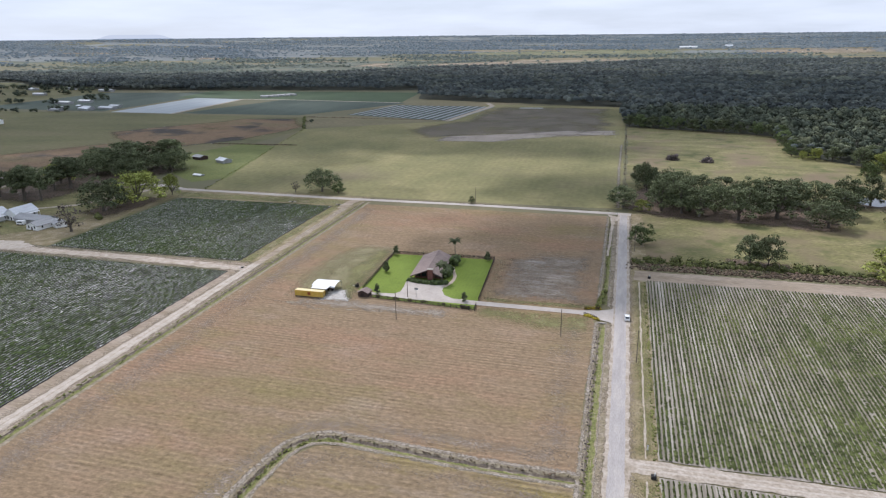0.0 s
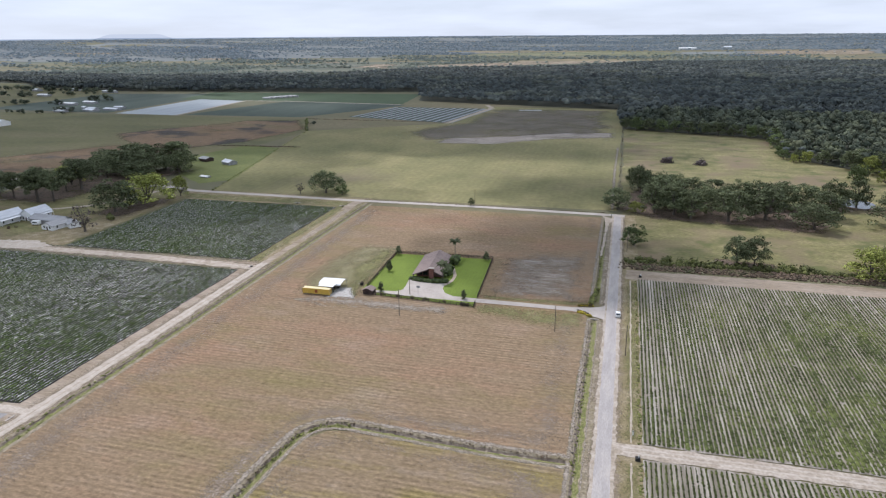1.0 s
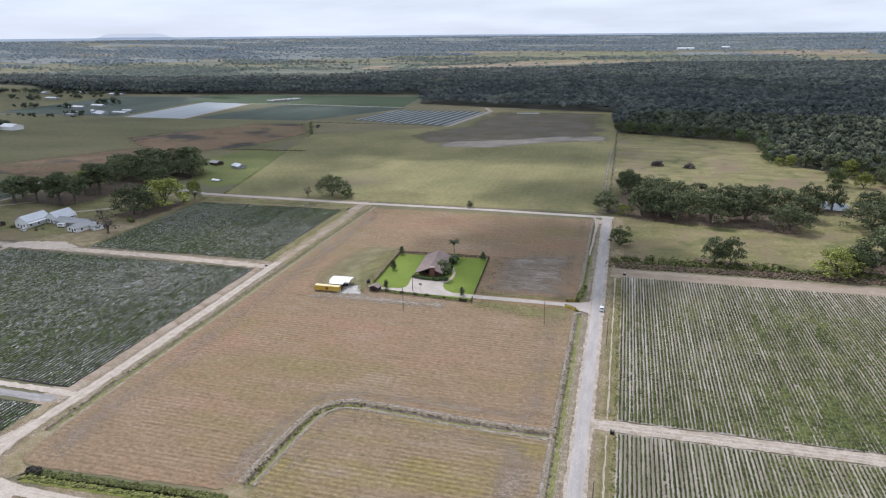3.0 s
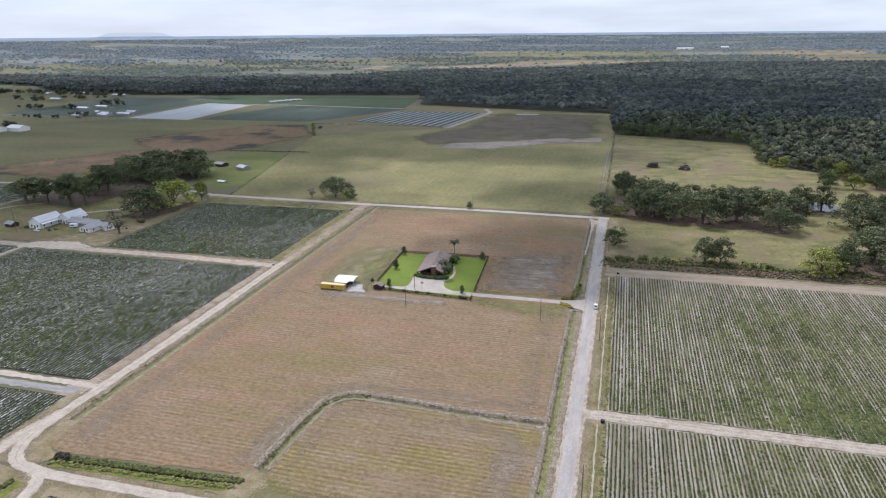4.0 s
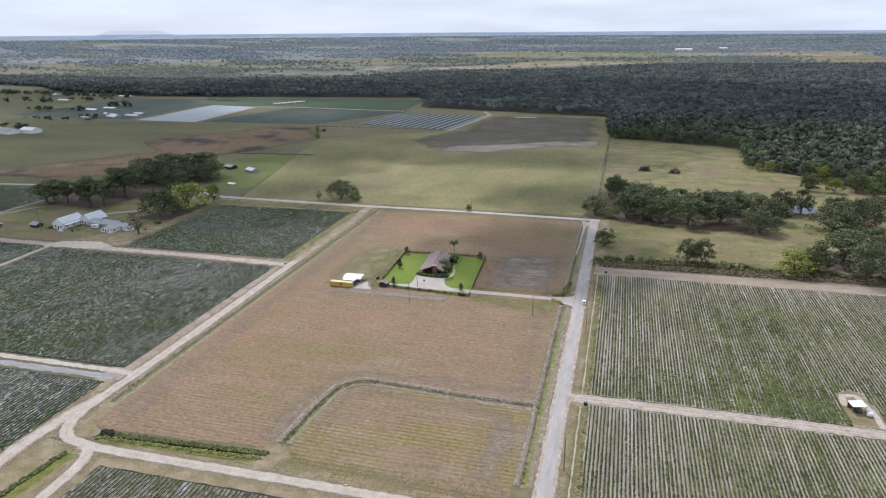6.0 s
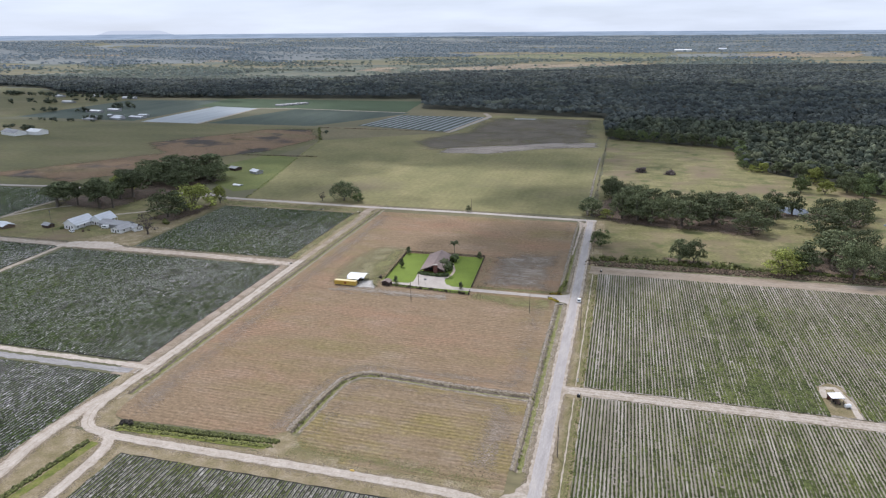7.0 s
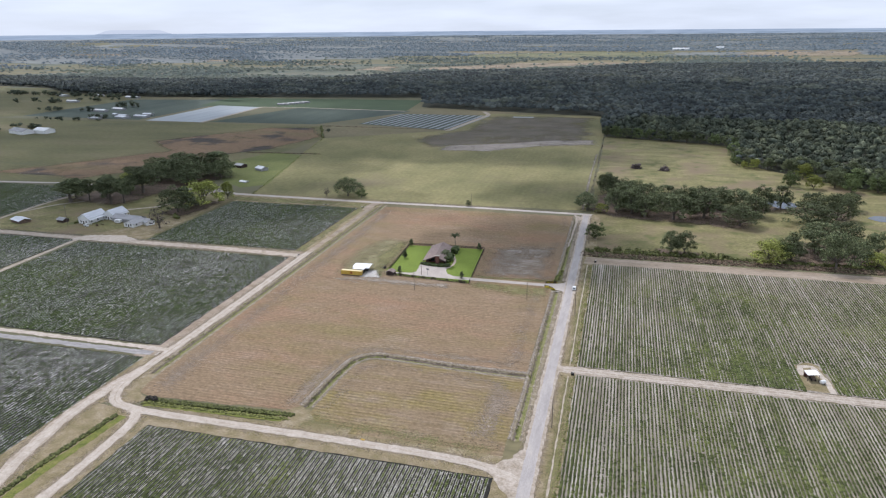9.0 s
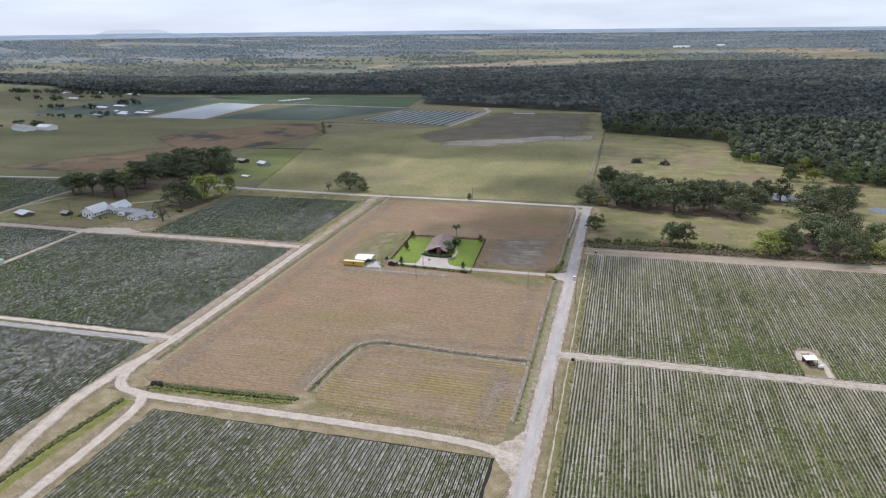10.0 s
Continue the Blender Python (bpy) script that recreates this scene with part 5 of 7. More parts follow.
draped("ditch_bed", long_side, 0.2, 0.8, M["bed"], "green grass in the long ditch", "ditch bed", 0.35, 1.2, 0.07)
draped("ditch_spoil", [(-151.3, 372), (-151.6, 262)], 0.0, 0.55, M["rim"], "pale washed sand beside the long ditch", "bare soil", 0.2, 1.5, 0.1)
small_clumps("ditch_grass", [(-142, 84.0), (-84, 86.4)], 0.8, 420, 0.5, M["reed"], "bright grass on the ditch bank", "ditch grass", 0.5, 6)
small_clumps("ditch_grass", [(-145.2, 74), (-148.5, 45), (-149.5, 0)], 1.3, 600, 0.55, M["reed"], "bright grass in the ditch", "ditch grass", 0.4, 7, -0.5)
small_clumps("ditch_hedge", [(-146.4, 74), (-149.7, 45), (-150.7, 0)], 0.9, 900, 0.55, M["hedge"], "dark growth on the ditch bank", "ditch plants", 0.9, 8)
small_clumps("ditch_grass", [(-153.2, 384), (-153.6, 99)], 0.8, 150, 0.26, M["reed"], "grass growing in the long ditch", "ditch grass", 0.6, 9, -0.25)
small_clumps("ditch_grass", [(-66, 140.6), (-74, 139), (-78.8, 132), (-80.8, 112), (-81.5, 97)], 0.7, 150, 0.26, M["reed"], "grass in the bend of the ditch", "ditch grass", 0.7, 11, -0.3)
small_clumps("ditch_hedge", [(-6, 138.5), (-30, 138.9), (-64, 141.2), (-73, 140.5), (-79, 134), (-81.4, 112), (-82.4, 97)], 0.5, 220, 0.2, M["scrub"], "dark dead weeds along the ditch edge", "ditch plants", 0.7, 12)
small_clumps("ditch_grass", [(-4.2, 380), (-4.2, 246)], 0.9, 300, 0.35, M["reed"], "grass in the roadside ditch", "ditch grass", 0.6, 13, -0.3)
small_clumps("ditch_grass", [(-4.4, 229), (-4.4, 95)], 0.7, 300, 0.28, M["reed"], "grass in the roadside ditch", "ditch grass", 0.6, 14, -0.3)
small_clumps("ditch_hedge", [(-5.0, 229), (-5.0, 140)], 0.25, 90, 0.26, M["brush"], "dark weeds on the ditch edge", "ditch plants", 0.7, 15)
small_clumps("weed_strip", [(-106.7, 36.2), (-89.5, 36.7), (-73.2, 37.5), (-60, 39.8)], 0.6, 170, 0.36, M["reed"], "green weeds growing across the crop rows", "weeds", 0.7, 19, 0.1)
small_clumps("verge_tufts", [(12.3, 276), (12.3, 150)], 0.5, 300, 0.35, M["reed"], "tufts of grass at the crop's edge", "grass", 0.5, 16)
small_clumps("verge_tufts", [(12.3, 141), (12.3, 20)], 0.5, 300, 0.35, M["reed"], "tufts of grass at the crop's edge", "grass", 0.5, 17)
small_clumps("road_edge_grass", [(-155.4, 380), (-155.4, 110)], 0.5, 500, 0.35, M["reed"], "tufts of grass beside the track", "grass", 0.4, 18)


small_clumps("paddock_bushes", [(14, 305), (45, 306), (90, 307)], 2.0, 50, 1.9, M["hedge"], "loose green bushes at the paddock edge", "bushes", 0.9, 21, 0.0, 5)
small_clumps("fence_row", [(3.2, 395), (3.0, 700), (2.5, 960)], 0.6, 130, 0.6, M["scrub"], "weedy fence row between the pastures", "fence row", 0.7, 22)
small_clumps("fence_row", [(-345, 690), (-310, 540), (-276, 396)], 1.0, 110, 0.6, M["reed"], "weedy growth along the pasture ditch", "fence row", 0.6, 23)
small_clumps("fence_row", [(-387, 578), (-330, 582), (-300, 584)], 0.7, 160, 0.9, M["scrub"], "weedy growth along the grass field", "fence row", 0.6, 24)
small_clumps("fence_row", [(-345, 690), (-395, 795)], 1.0, 90, 1.4, M["hedge"], "bushes along the far ditch", "fence row", 0.8, 25)
small_clumps("fence_row", [(-395, 797), (-200, 790)], 0.8, 160, 0.9, M["scrub"], "weedy edge of the far crops", "fence row", 0.6, 26)
small_clumps("verge_tufts", [(-160, 393.6), (-5, 392.5)], 0.5, 260, 0.35, M["scrub"], "dry grass along the cross road", "grass", 0.6, 27)

# ---- trees ----
def tree_parts(name, label, category, seed, leaf, width=1.0, trunk=0.22, count=46, cards=46, spread=0.15, card=0.029, lean=0.0):
    """A broad tree one unit high, with limbs and a crown of leaf sprays."""
    r = random.Random(seed)
    root = tagged(new(name), label, category)
    bm = bmesh.new()
    fork = Vector((lean * 0.3, 0, trunk))
    tube(bm, (0, 0, -0.01), fork * 0.5, 0.045, 0.034)
    tube(bm, fork * 0.5, fork, 0.034, 0.03)
    centres = []
    for i in range(count):
        a = r.uniform(0, 6.283)
        e = r.random() ** 0.75
        rad = 0.5 * width * math.sqrt(r.random()) * (0.95 if e < 0.75 else 0.75)
        z = trunk + 0.03 + (0.93 - trunk) * e * (1 - 0.55 * (rad / (0.5 * width)) ** 2.2) + r.uniform(-0.03, 0.03)
        centres.append(Vector((math.cos(a) * rad * r.uniform(0.85, 1.12) + lean * z, math.sin(a) * rad, z)))
    for i in range(8):
        c = centres[i * count // 8]
        mid = fork.lerp(c, 0.5) + Vector((0, 0, -0.03))
        tube(bm, fork, mid, 0.02, 0.013, 5)
        tube(bm, mid, c, 0.013, 0.004, 5)
    part("trunk", bm, M["bark"], root)
    v, f = [], []
    for c in centres:
        s = spread * r.uniform(0.7, 1.25) * (0.75 + 0.25 * width)
        for _ in range(cards):
            d = Vector((r.gauss(0, 1), r.gauss(0, 1), r.gauss(0.15, 0.8))).normalized()
            p = c + Vector((d.x, d.y, d.z * 0.62)) * s * r.uniform(0.45, 1.0)
            nrm = (d + Vector((0, 0, 0.35)) + Vector((r.gauss(0, 0.35), r.gauss(0, 0.35), r.gauss(0, 0.35)))).normalized()
            t = nrm.orthogonal().normalized()
            t.rotate(Matrix.Rotation(r.uniform(0, 6.283), 3, nrm))
            b = nrm.cross(t)
            q = card * r.uniform(0.6, 1.35)
            k = len(v)
            v += [p - t * q, p - b * q * 0.55, p + t * q, p + b * q * 0.55 + nrm * q * 0.2]
            f.append((k, k + 1, k + 2, k + 3))
    crown = raw_object("crown", v, f, leaf)
    crown.parent = root
    return root


OAKS = [tree_parts("oak_tree", "broad dark green oak with spreading limbs", "tree", 20 + i, M["oak"], (1.15, 1.35, 1.0, 1.25, 0.9)[i], 0.17, (62, 72, 54, 66, 52)[i], 56) for i in range(5)]
TALLS = [tree_parts("tall_oak_tree", "tall dark oak with bare lower trunk and limbs", "tree", 80 + i, M["oak"], (0.95, 0.75)[i], 0.36, 52, 62, 0.14) for i in range(2)]
LIMES = [tree_parts("yellow_green_tree", "rounded tree with fresh yellow-green leaves", "tree", 40 + i, M["lime"], (1.2, 1.0)[i], 0.1, 60, 50) for i in range(2)]
MIDS = [tree_parts("leafy_tree", "rounded mid-green leafy tree", "tree", 50 + i, M["mid"], (0.95, 1.2, 0.7)[i], 0.12, 54, 50) for i in range(3)]
CONE = tree_parts("young_yard_tree", "small dark green yard tree", "tree", 61, M["oak"], 0.6, 0.1, 40, 40, 0.13, 0.045)
BARE = tree_parts("bare_tree", "nearly leafless grey tree", "tree", 63, M["brush"], 0.75, 0.2, 40, 9, 0.12, 0.03)
USED = set()
KINDS = OAKS + TALLS + LIMES + MIDS + [CONE, BARE]
WIDE = {k.name.split(".")[0] + str(i): 2 * max(abs(v.co.x) for c in k.children if c.name.startswith("crown") for v in c.data.vertices) * 0.78 for i, k in enumerate(KINDS)}


def plant(kind, x, y, h, w=None, turn=None, label="", group=""):
    """Put one tree of height h and crown width w."""
    r = random.Random(int(x * 13 + y * 7))
    wide = WIDE[kind.name.split(".")[0] + str(KINDS.index(kind))]
    s = (w / wide) if w else h
    m = pose(x, y, 0, 0, 0, r.uniform(0, 360) if turn is None else turn) @ Matrix.Diagonal((s, s, h, 1))
    if kind.name not in USED:
        USED.add(kind.name)
        kind.matrix_basis = m
        ob = kind
    else:
        ob = copy_thing(kind, pose(0, 0, 0))
        ob.matrix_basis = m
    return tagged(ob, label, group=group)


# litter sheets that also darken the ground as tree shade
soft_patch("leaf_litter", [(-3, 400), (20, 380), (70, 374), (108, 366), (122, 384), (118, 412), (150, 425), (178, 400), (195, 420), (190, 450), (100, 440), (20, 475), (4, 450)], 0.08, M["litter"], "brown leaf litter under the oaks", "leaf litter", 9.0, 2.5)
soft_patch("leaf_litter", [(46, 302), (78, 302), (78, 316), (46, 318)], 0.08, M["litter"], "brown leaf litter under the oaks", "leaf litter", 5.0, 1.5)
soft_patch("leaf_litter", [(114, 302), (176, 298), (180, 350), (130, 352)], 0.08, M["litter"], "brown leaf litter under the oaks", "leaf litter", 9.0, 2.5)
soft_patch("leaf_litter", [(-425, 340), (-360, 330), (-350, 385), (-325, 460), (-345, 475), (-430, 475)], 0.11, M["litter"], "brown leaf litter under the oaks", "leaf litter", 12.0, 3.0)
soft_patch("leaf_litter", [(-318, 318), (-290, 316), (-282, 345), (-286, 372), (-312, 366)], 0.11, M["litter"], "brown leaf litter under the trees", "leaf litter", 7.0, 2.0)
GROVE = [(2.7, 402.6, 14, 16), (15.9, 464, 17, 18), (24, 399, 19, 17), (28, 432, 19, 20), (35, 396, 20, 20), (46, 425, 18, 20), (53, 403, 18, 18), (64, 387, 20, 21), (74, 420, 18, 20), (85, 395, 20, 27), (98, 428, 17, 20),
         (107, 380, 15, 24), (110, 422, 17, 19), (129, 432, 18, 17), (143, 436, 18, 16), (152, 390, 17, 28), (174, 409, 19, 22), (142, 329, 19, 24), (146, 300, 22, 20), (125, 311, 15, 15), (162, 345, 17, 18), (158, 312, 16, 18),
         (58, 310, 14, 11), (65.5, 309, 15, 12.5), (196, 330, 14, 16), (165, 432, 15, 18), (190, 440, 14, 18), (30, 415, 20, 20), (38, 440, 17, 20), (60, 425, 17, 20), (86, 425, 17, 20), (17, 452, 17, 15), (120, 408, 16, 18), (176, 330, 15, 18), (44, 390, 17, 18)]
for i, (x, y, h, w) in enumerate(GROVE):
    plant(OAKS[i % 5], x, y, h, w, group="oaks of the grove")
plant(LIMES[0], 112, 304, 13.5, 20, group="")
plant(MIDS[1], 120, 309, 13, 13)
plant(LIMES[1], 13.3, 396.3, 7.5, 9)
plant(MIDS[0], 11.8, 329.5, 12, 12)
plant(LIMES[1], 139.6, 588, 8, 6)
plant(LIMES[1], 148.6, 587, 11, 9)
plant(LIMES[0], 169, 308, 8, 13)
for i, (x, y, h, w) in enumerate([(165, 512, 15, 13), (182, 508, 13, 12), (200, 516, 15, 14), (208, 500, 14, 13), (182, 546, 16, 13), (171, 528, 8, 9)]):
    plant([MIDS[0], LIMES[1], OAKS[2]][i % 3], x, y, h, w, group="trees at the wood's edge")
for x, y, h, w in [(135, 604, 9, 9), (146, 598, 10, 12), (160, 585, 12, 12), (176, 566, 15, 16), (190, 548, 17, 16), (204, 532, 16, 17), (215, 519, 17, 17), (229, 505, 17, 18), (243, 494, 16, 18), (236, 520, 18, 18), (222, 545, 18, 18), (258, 485, 16, 16),
                   (206, 560, 17, 16), (188, 580, 15, 15), (270, 500, 17, 18), (250, 520, 18, 18), (290, 480, 17, 18), (170, 600, 14, 14), (6, 766, 14, 12), (17, 760, 15, 14), (30, 758, 14, 13), (43, 750, 16, 14), (57, 748, 14, 13), (70, 742, 13, 14), (84, 737, 14, 12), (98, 732, 15, 14), (112, 727, 13, 13), (127, 722, 15, 14), (140, 714, 14, 14), (143, 690, 15, 13), (141, 665, 14, 14), (140, 640, 13, 13), (137, 620, 12, 12)]:
    k = int(x * 7) % 6
    plant([OAKS[0], MIDS[0], OAKS[2], MIDS[1], OAKS[4], MIDS[2]][k], x, y, h, w, group="trees at the wood's edge")
for x, y, h, w in [(-193, 406, 16.5, 22)]:
    plant(OAKS[1], x, y, h, w, label="lone broad oak beside the cross road")
plant(MIDS[0], -180, 403.5, 8.5, 9)
plant(BARE, -210, 401, 8.5, 6)
plant(OAKS[4], -87.6, 393.6, 5, 4.2)
for i, (x, y, h, w) in enumerate([(-372, 380, 22, 30), (-380, 449, 22, 36), (-349, 459, 24, 33), (-399, 440, 17, 28), (-362, 432, 20, 30), (-410, 339, 19, 26), (-398, 347, 19, 14), (-373, 342, 22, 20), (-363, 345, 22, 18), (-378, 372, 17, 11), (-420, 462, 15, 24), (-362, 462, 22, 26), (-395, 466, 20, 26), (-338, 446, 18, 20), (-385, 420, 18, 24), (-352, 418, 16, 20), (-408, 415, 16, 22), (-388, 356, 20, 20), (-420, 356, 17, 20)]):
    plant(TALLS[i % 2] if y < 385 else OAKS[(i * 2) % 5], x, y, h, w, group="oaks round the farmhouse")
plant(LIMES[0], -297, 354, 20, 30)
plant(OAKS[3], -302, 330, 21, 28)
plant(LIMES[1], -288, 377, 16, 9.5)
plant(LIMES[1], -392, 392, 17, 18)
plant(BARE, -287.4, 288.3, 17, 13)
for x, y, h in [(-101.1, 288, 5.2), (-97.9, 264.7, 5.6), (-92.7, 239.4, 4.5), (-56.4, 238.9, 4.2), (-56.9, 288.8, 5)]:
    plant(CONE, x, y, h, h * 0.56, group="young trees of the yard")


# ---- the fenced yard and its house ----
def palm(x, y, h, turn):
    root = thing("palm_tree", (x, y, 0.05), "slender palm with drooping dark fronds in the yard", "palm", "yard palms", turn)
    bm = bmesh.new()
    for i in range(6):
        tube(bm, (0.05 * math.sin(i), 0, h * 0.8 * i / 6), (0.05 * math.sin(i + 1), 0, h * 0.8 * (i + 1) / 6), 0.24 - 0.02 * i, 0.22 - 0.02 * i, 8)
    part("trunk", bm, M["pole"], root)
    r = random.Random(int(x * 3))
    for i in range(30):
        a, droop = i * 2.4, r.uniform(0.2, 1.1)
        length = r.uniform(3.3, 4.3)
        bm = bmesh.new()
        rows = []
        for k in range(7):
            s = k / 6
            rad = length * s * (1 - 0.12 * s)
            z = h * 0.8 + 0.25 + 1.5 * s * (1.1 - droop) - 2.2 * droop * s * s
            w = 0.75 * math.sin(min(1, s * 1.15 + 0.08) * 3.0) + 0.04
            c = Vector((math.cos(a) * rad, math.sin(a) * rad, z))
            t = Vector((-math.sin(a), math.cos(a), 0))
            rows.append([bm.verts.new(c + t * w - Vector((0, 0, w * 0.5))), bm.verts.new(c), bm.verts.new(c - t * w - Vector((0, 0, w * 0.5)))])
        for p, q in zip(rows, rows[1:]):
            bm.faces.new((p[0], p[1], q[1], q[0]))
            bm.faces.new((p[1], p[2], q[2], q[1]))
        part("frond", bm, M["oak"], root)
    return root


palm(-72.9, 291.0, 10.4, 20)
palm(-70.4, 258.0, 10.0, 75)


def board_fence():
    fence = thing("board_fence", (0, 0, 0), "dark stained four-board fence round the yard", "fence")
    post = boxed((-0.1, -0.1, 0), (0.1, 0.1, 1.55), 0.02)
    first = part("post", post, M["fence"], fence)
    rail = boxed((0, -0.03, -0.09), (1, 0.03, 0.09))
    first_rail = part("rail", rail, M["fence"], fence)
    used = [False, False]
    for line in ([(-93.6, 234.6), (-50.6, 231.0)], [(-50.6, 231.0), (-50.9, 235.4)], [(-51.2, 241.2), (-54.2, 291.6)], [(-54.2, 291.6), (-102.6, 290.1)], [(-102.6, 290.1), (-100.4, 243)]):
        (ax, ay), (bx, by) = line
        length = math.dist(*line)
        n = max(1, round(length / 2.45))
        d = Vector((bx - ax, by - ay, 0)) / n
        turn = math.degrees(math.atan2(d.y, d.x))
        for i in range(n + 1):
            p = Vector((ax, ay, 0.05)) + d * i
            ob = first if not used[0] else first.copy()
            if used[0]:
                scene.collection.objects.link(ob)
            used[0] = True
            ob.matrix_basis = pose(*p, 0, 0, turn)
            if i < n:
                for z in (0.3, 0.65, 1.0, 1.35):
                    ob = first_rail if not used[1] else first_rail.copy()
                    if used[1]:
                        scene.collection.objects.link(ob)
                    used[1] = True
                    ob.matrix_basis = pose(p.x, p.y, p.z + z, 0, 0, turn) @ Matrix.Diagonal((d.length, 1, 1, 1))
    return fence


board_fence()


def yard_house():
    """Low brown house with its gable and brick chimney to the south; local x across, y towards the back."""
    h = thing("brick_house", (-77.6, 261.0, 0.1), "low brown-roofed brick house with a gable chimney", "house", "", 4.5)
    half, back, eave, top = 5.8, 23.0, 2.5, 5.2
    part("wall", prism(bmesh.new(), [(-half, 0), (half, 0), (half, eave), (0.6, top - 0.35), (-half, eave)], 0.0, back), M["brick"], h, "dark red brick walls")

    def slope(x0, z0, x1, z1, y0, y1, lift=0.22):
        return prism(bmesh.new(), [(x0, z0), (x1, z1), (x1, z1 + lift), (x0, z0 + lift)], y0, y1)

    part("roof_slope", slope(-half - 1.0, eave - 0.35, 0.6, top - 0.2, -4.6, back + 0.8), M["shingle"], h, "brown shingle roof slope")
    part("roof_slope", slope(0.6, top - 0.2, half + 0.9, eave - 0.35, -4.0, back + 0.8), M["shingle"], h, "brown shingle roof slope")
    part("ridge_cap", boxed((0.42, -4.5, top - 0.05), (0.78, back + 0.8, top + 0.1), 0.04), M["shingle"], h)
    part("barge_board", prism(bmesh.new(), [(-half - 1.0, eave - 0.55), (0.6, top - 0.4), (0.6, top - 0.1), (-half - 1.0, eave - 0.25)], -4.75, -4.62), M["darktrim"], h)
    part("barge_board", prism(bmesh.new(), [(0.6, top - 0.4), (half + 0.9, eave - 0.55), (half + 0.9, eave - 0.25), (0.6, top - 0.1)], -4.75, -4.62), M["darktrim"], h)
    ch = part("chimney", boxed((0.9, -5.0, 0), (3.1, -3.7, 5.6), 0.04), M["brick"], h, "broad red brick chimney")
    part("chimney_cap", boxed((0.75, -5.15, 5.6), (3.25, -3.55, 5.85), 0.04), M["concrete"], ch)
    for x0, x1 in ((-5.0, -3.2), (-2.7, -0.6), (3.4, 5.2)):
        w = part("window", boxed((x0, -0.09, 0.9), (x1, -0.02, 2.2)), M["glass"], h)
        part("window_frame", box(box(boxed((x0 - 0.1, -0.12, 2.2), (x1 + 0.1, -0.02, 2.32)), (x0 - 0.1, -0.12, 0.78), (x1 + 0.1, -0.02, 0.9)), ((x0 + x1) / 2 - 0.04, -0.12, 0.9), ((x0 + x1) / 2 + 0.04, -0.095, 2.2)), M["darktrim"], w)
    for y in (4, 9, 14, 19):
        for s in (-1, 1):
            w = part("window", boxed((s * half + (0.02 if s > 0 else -0.08), y, 0.9), (s * half + (0.08 if s > 0 else -0.02), y + 1.6, 2.1)), M["glass"], h)
            part("window_sill", boxed((s * half - 0.12, y - 0.1, 0.78), (s * half + 0.12, y + 1.7, 0.88)), M["darktrim"], w)
    for x in (-6.2, -3.4, 4.0, 6.2):
        part("porch_post", boxed((x - 0.09, -4.3, 0), (x + 0.09, -4.12, eave - 0.3 + (6.2 - abs(x)) * 0.36)), M["darktrim"], h)
    part("gable_panel", prism(bmesh.new(), [(-4.6, eave - 0.1), (5.0, eave - 0.1), (0.6, top - 0.5)], -0.25, -0.08), M["darktrim"], h)
    return h


yard_house()


def hedge_thing(name, line, half, high, count, seed, label, mat="hedge", size=0.55):
    r = random.Random(seed)
    root_x, root_y = line[0]
    out = []
    for i in range(count):
        t = r.random() * (len(line) - 1)
        k = min(int(t), len(line) - 2)
        f = t - k
        q = size * r.uniform(0.7, 1.2)
        out.append((line[k][0] + (line[k + 1][0] - line[k][0]) * f + r.uniform(-half, half), line[k][1] + (line[k + 1][1] - line[k][1]) * f + r.uniform(-half, half), max(q * 0.5, high * r.uniform(0.25, 0.9)), q, r.uniform(0.7, 1.1)))
    ob = clumps(name, out, M[mat], 1, label, "hedge" if "hedge" in name else "shrub")
    del ob["kind"]
    return ob


hedge_thing("clipped_hedge", curve_line([(-84.6, 256.4), (-80, 254.9), (-74, 254.4), (-70, 254.9), (-68.4, 256.4)]), 0.9, 1.4, 460, 1, "clipped green hedge before the house", "shrub")
hedge_thing("garden_shrub", [(-70.8, 262), (-70.2, 266), (-70.8, 270)], 1.5, 3.4, 120, 2, "dense dark shrubs beside the house", "shrub", 1.0)
hedge_thing("garden_shrub", [(-70.6, 279), (-70.2, 282)], 1.5, 4.0, 110, 3, "tall dark round shrub at the house corner", "shrub", 1.0)
hedge_thing("garden_shrub", [(-56, 232.8), (-53.5, 232.4)], 0.6, 1.0, 40, 4, "low dark shrub inside the fence")
for i, (x, y) in enumerate([(-91, 235.8), (-83.8, 235.1), (-77.3, 234.7), (-71.5, 234.4), (-63.5, 233.7)]):
    hedge_thing("garden_shrub", [(x - 0.4, y), (x + 0.4, y)], 0.3, 0.9, 14, 5 + i, "small round shrub along the fence")
hedge_thing("flower_bed", [(-9.8, 242.0), (-7.0, 242.9), (-4.6, 243.2)], 0.5, 0.7, 70, 12, "yellow flowering shrubs by the entrance", "flower", 0.45)
hedge_thing("flower_bed", [(-9.6, 235.6), (-7.0, 234.2), (-4.6, 231.8)], 0.4, 0.7, 70, 13, "yellow flowering shrubs by the entrance", "flower", 0.45)
hedge_thing("garden_shrub", [(-5.5, 245), (-3.5, 262)], 0.8, 0.9, 90, 14, "tangled green weeds by the entrance ditch", "reed")


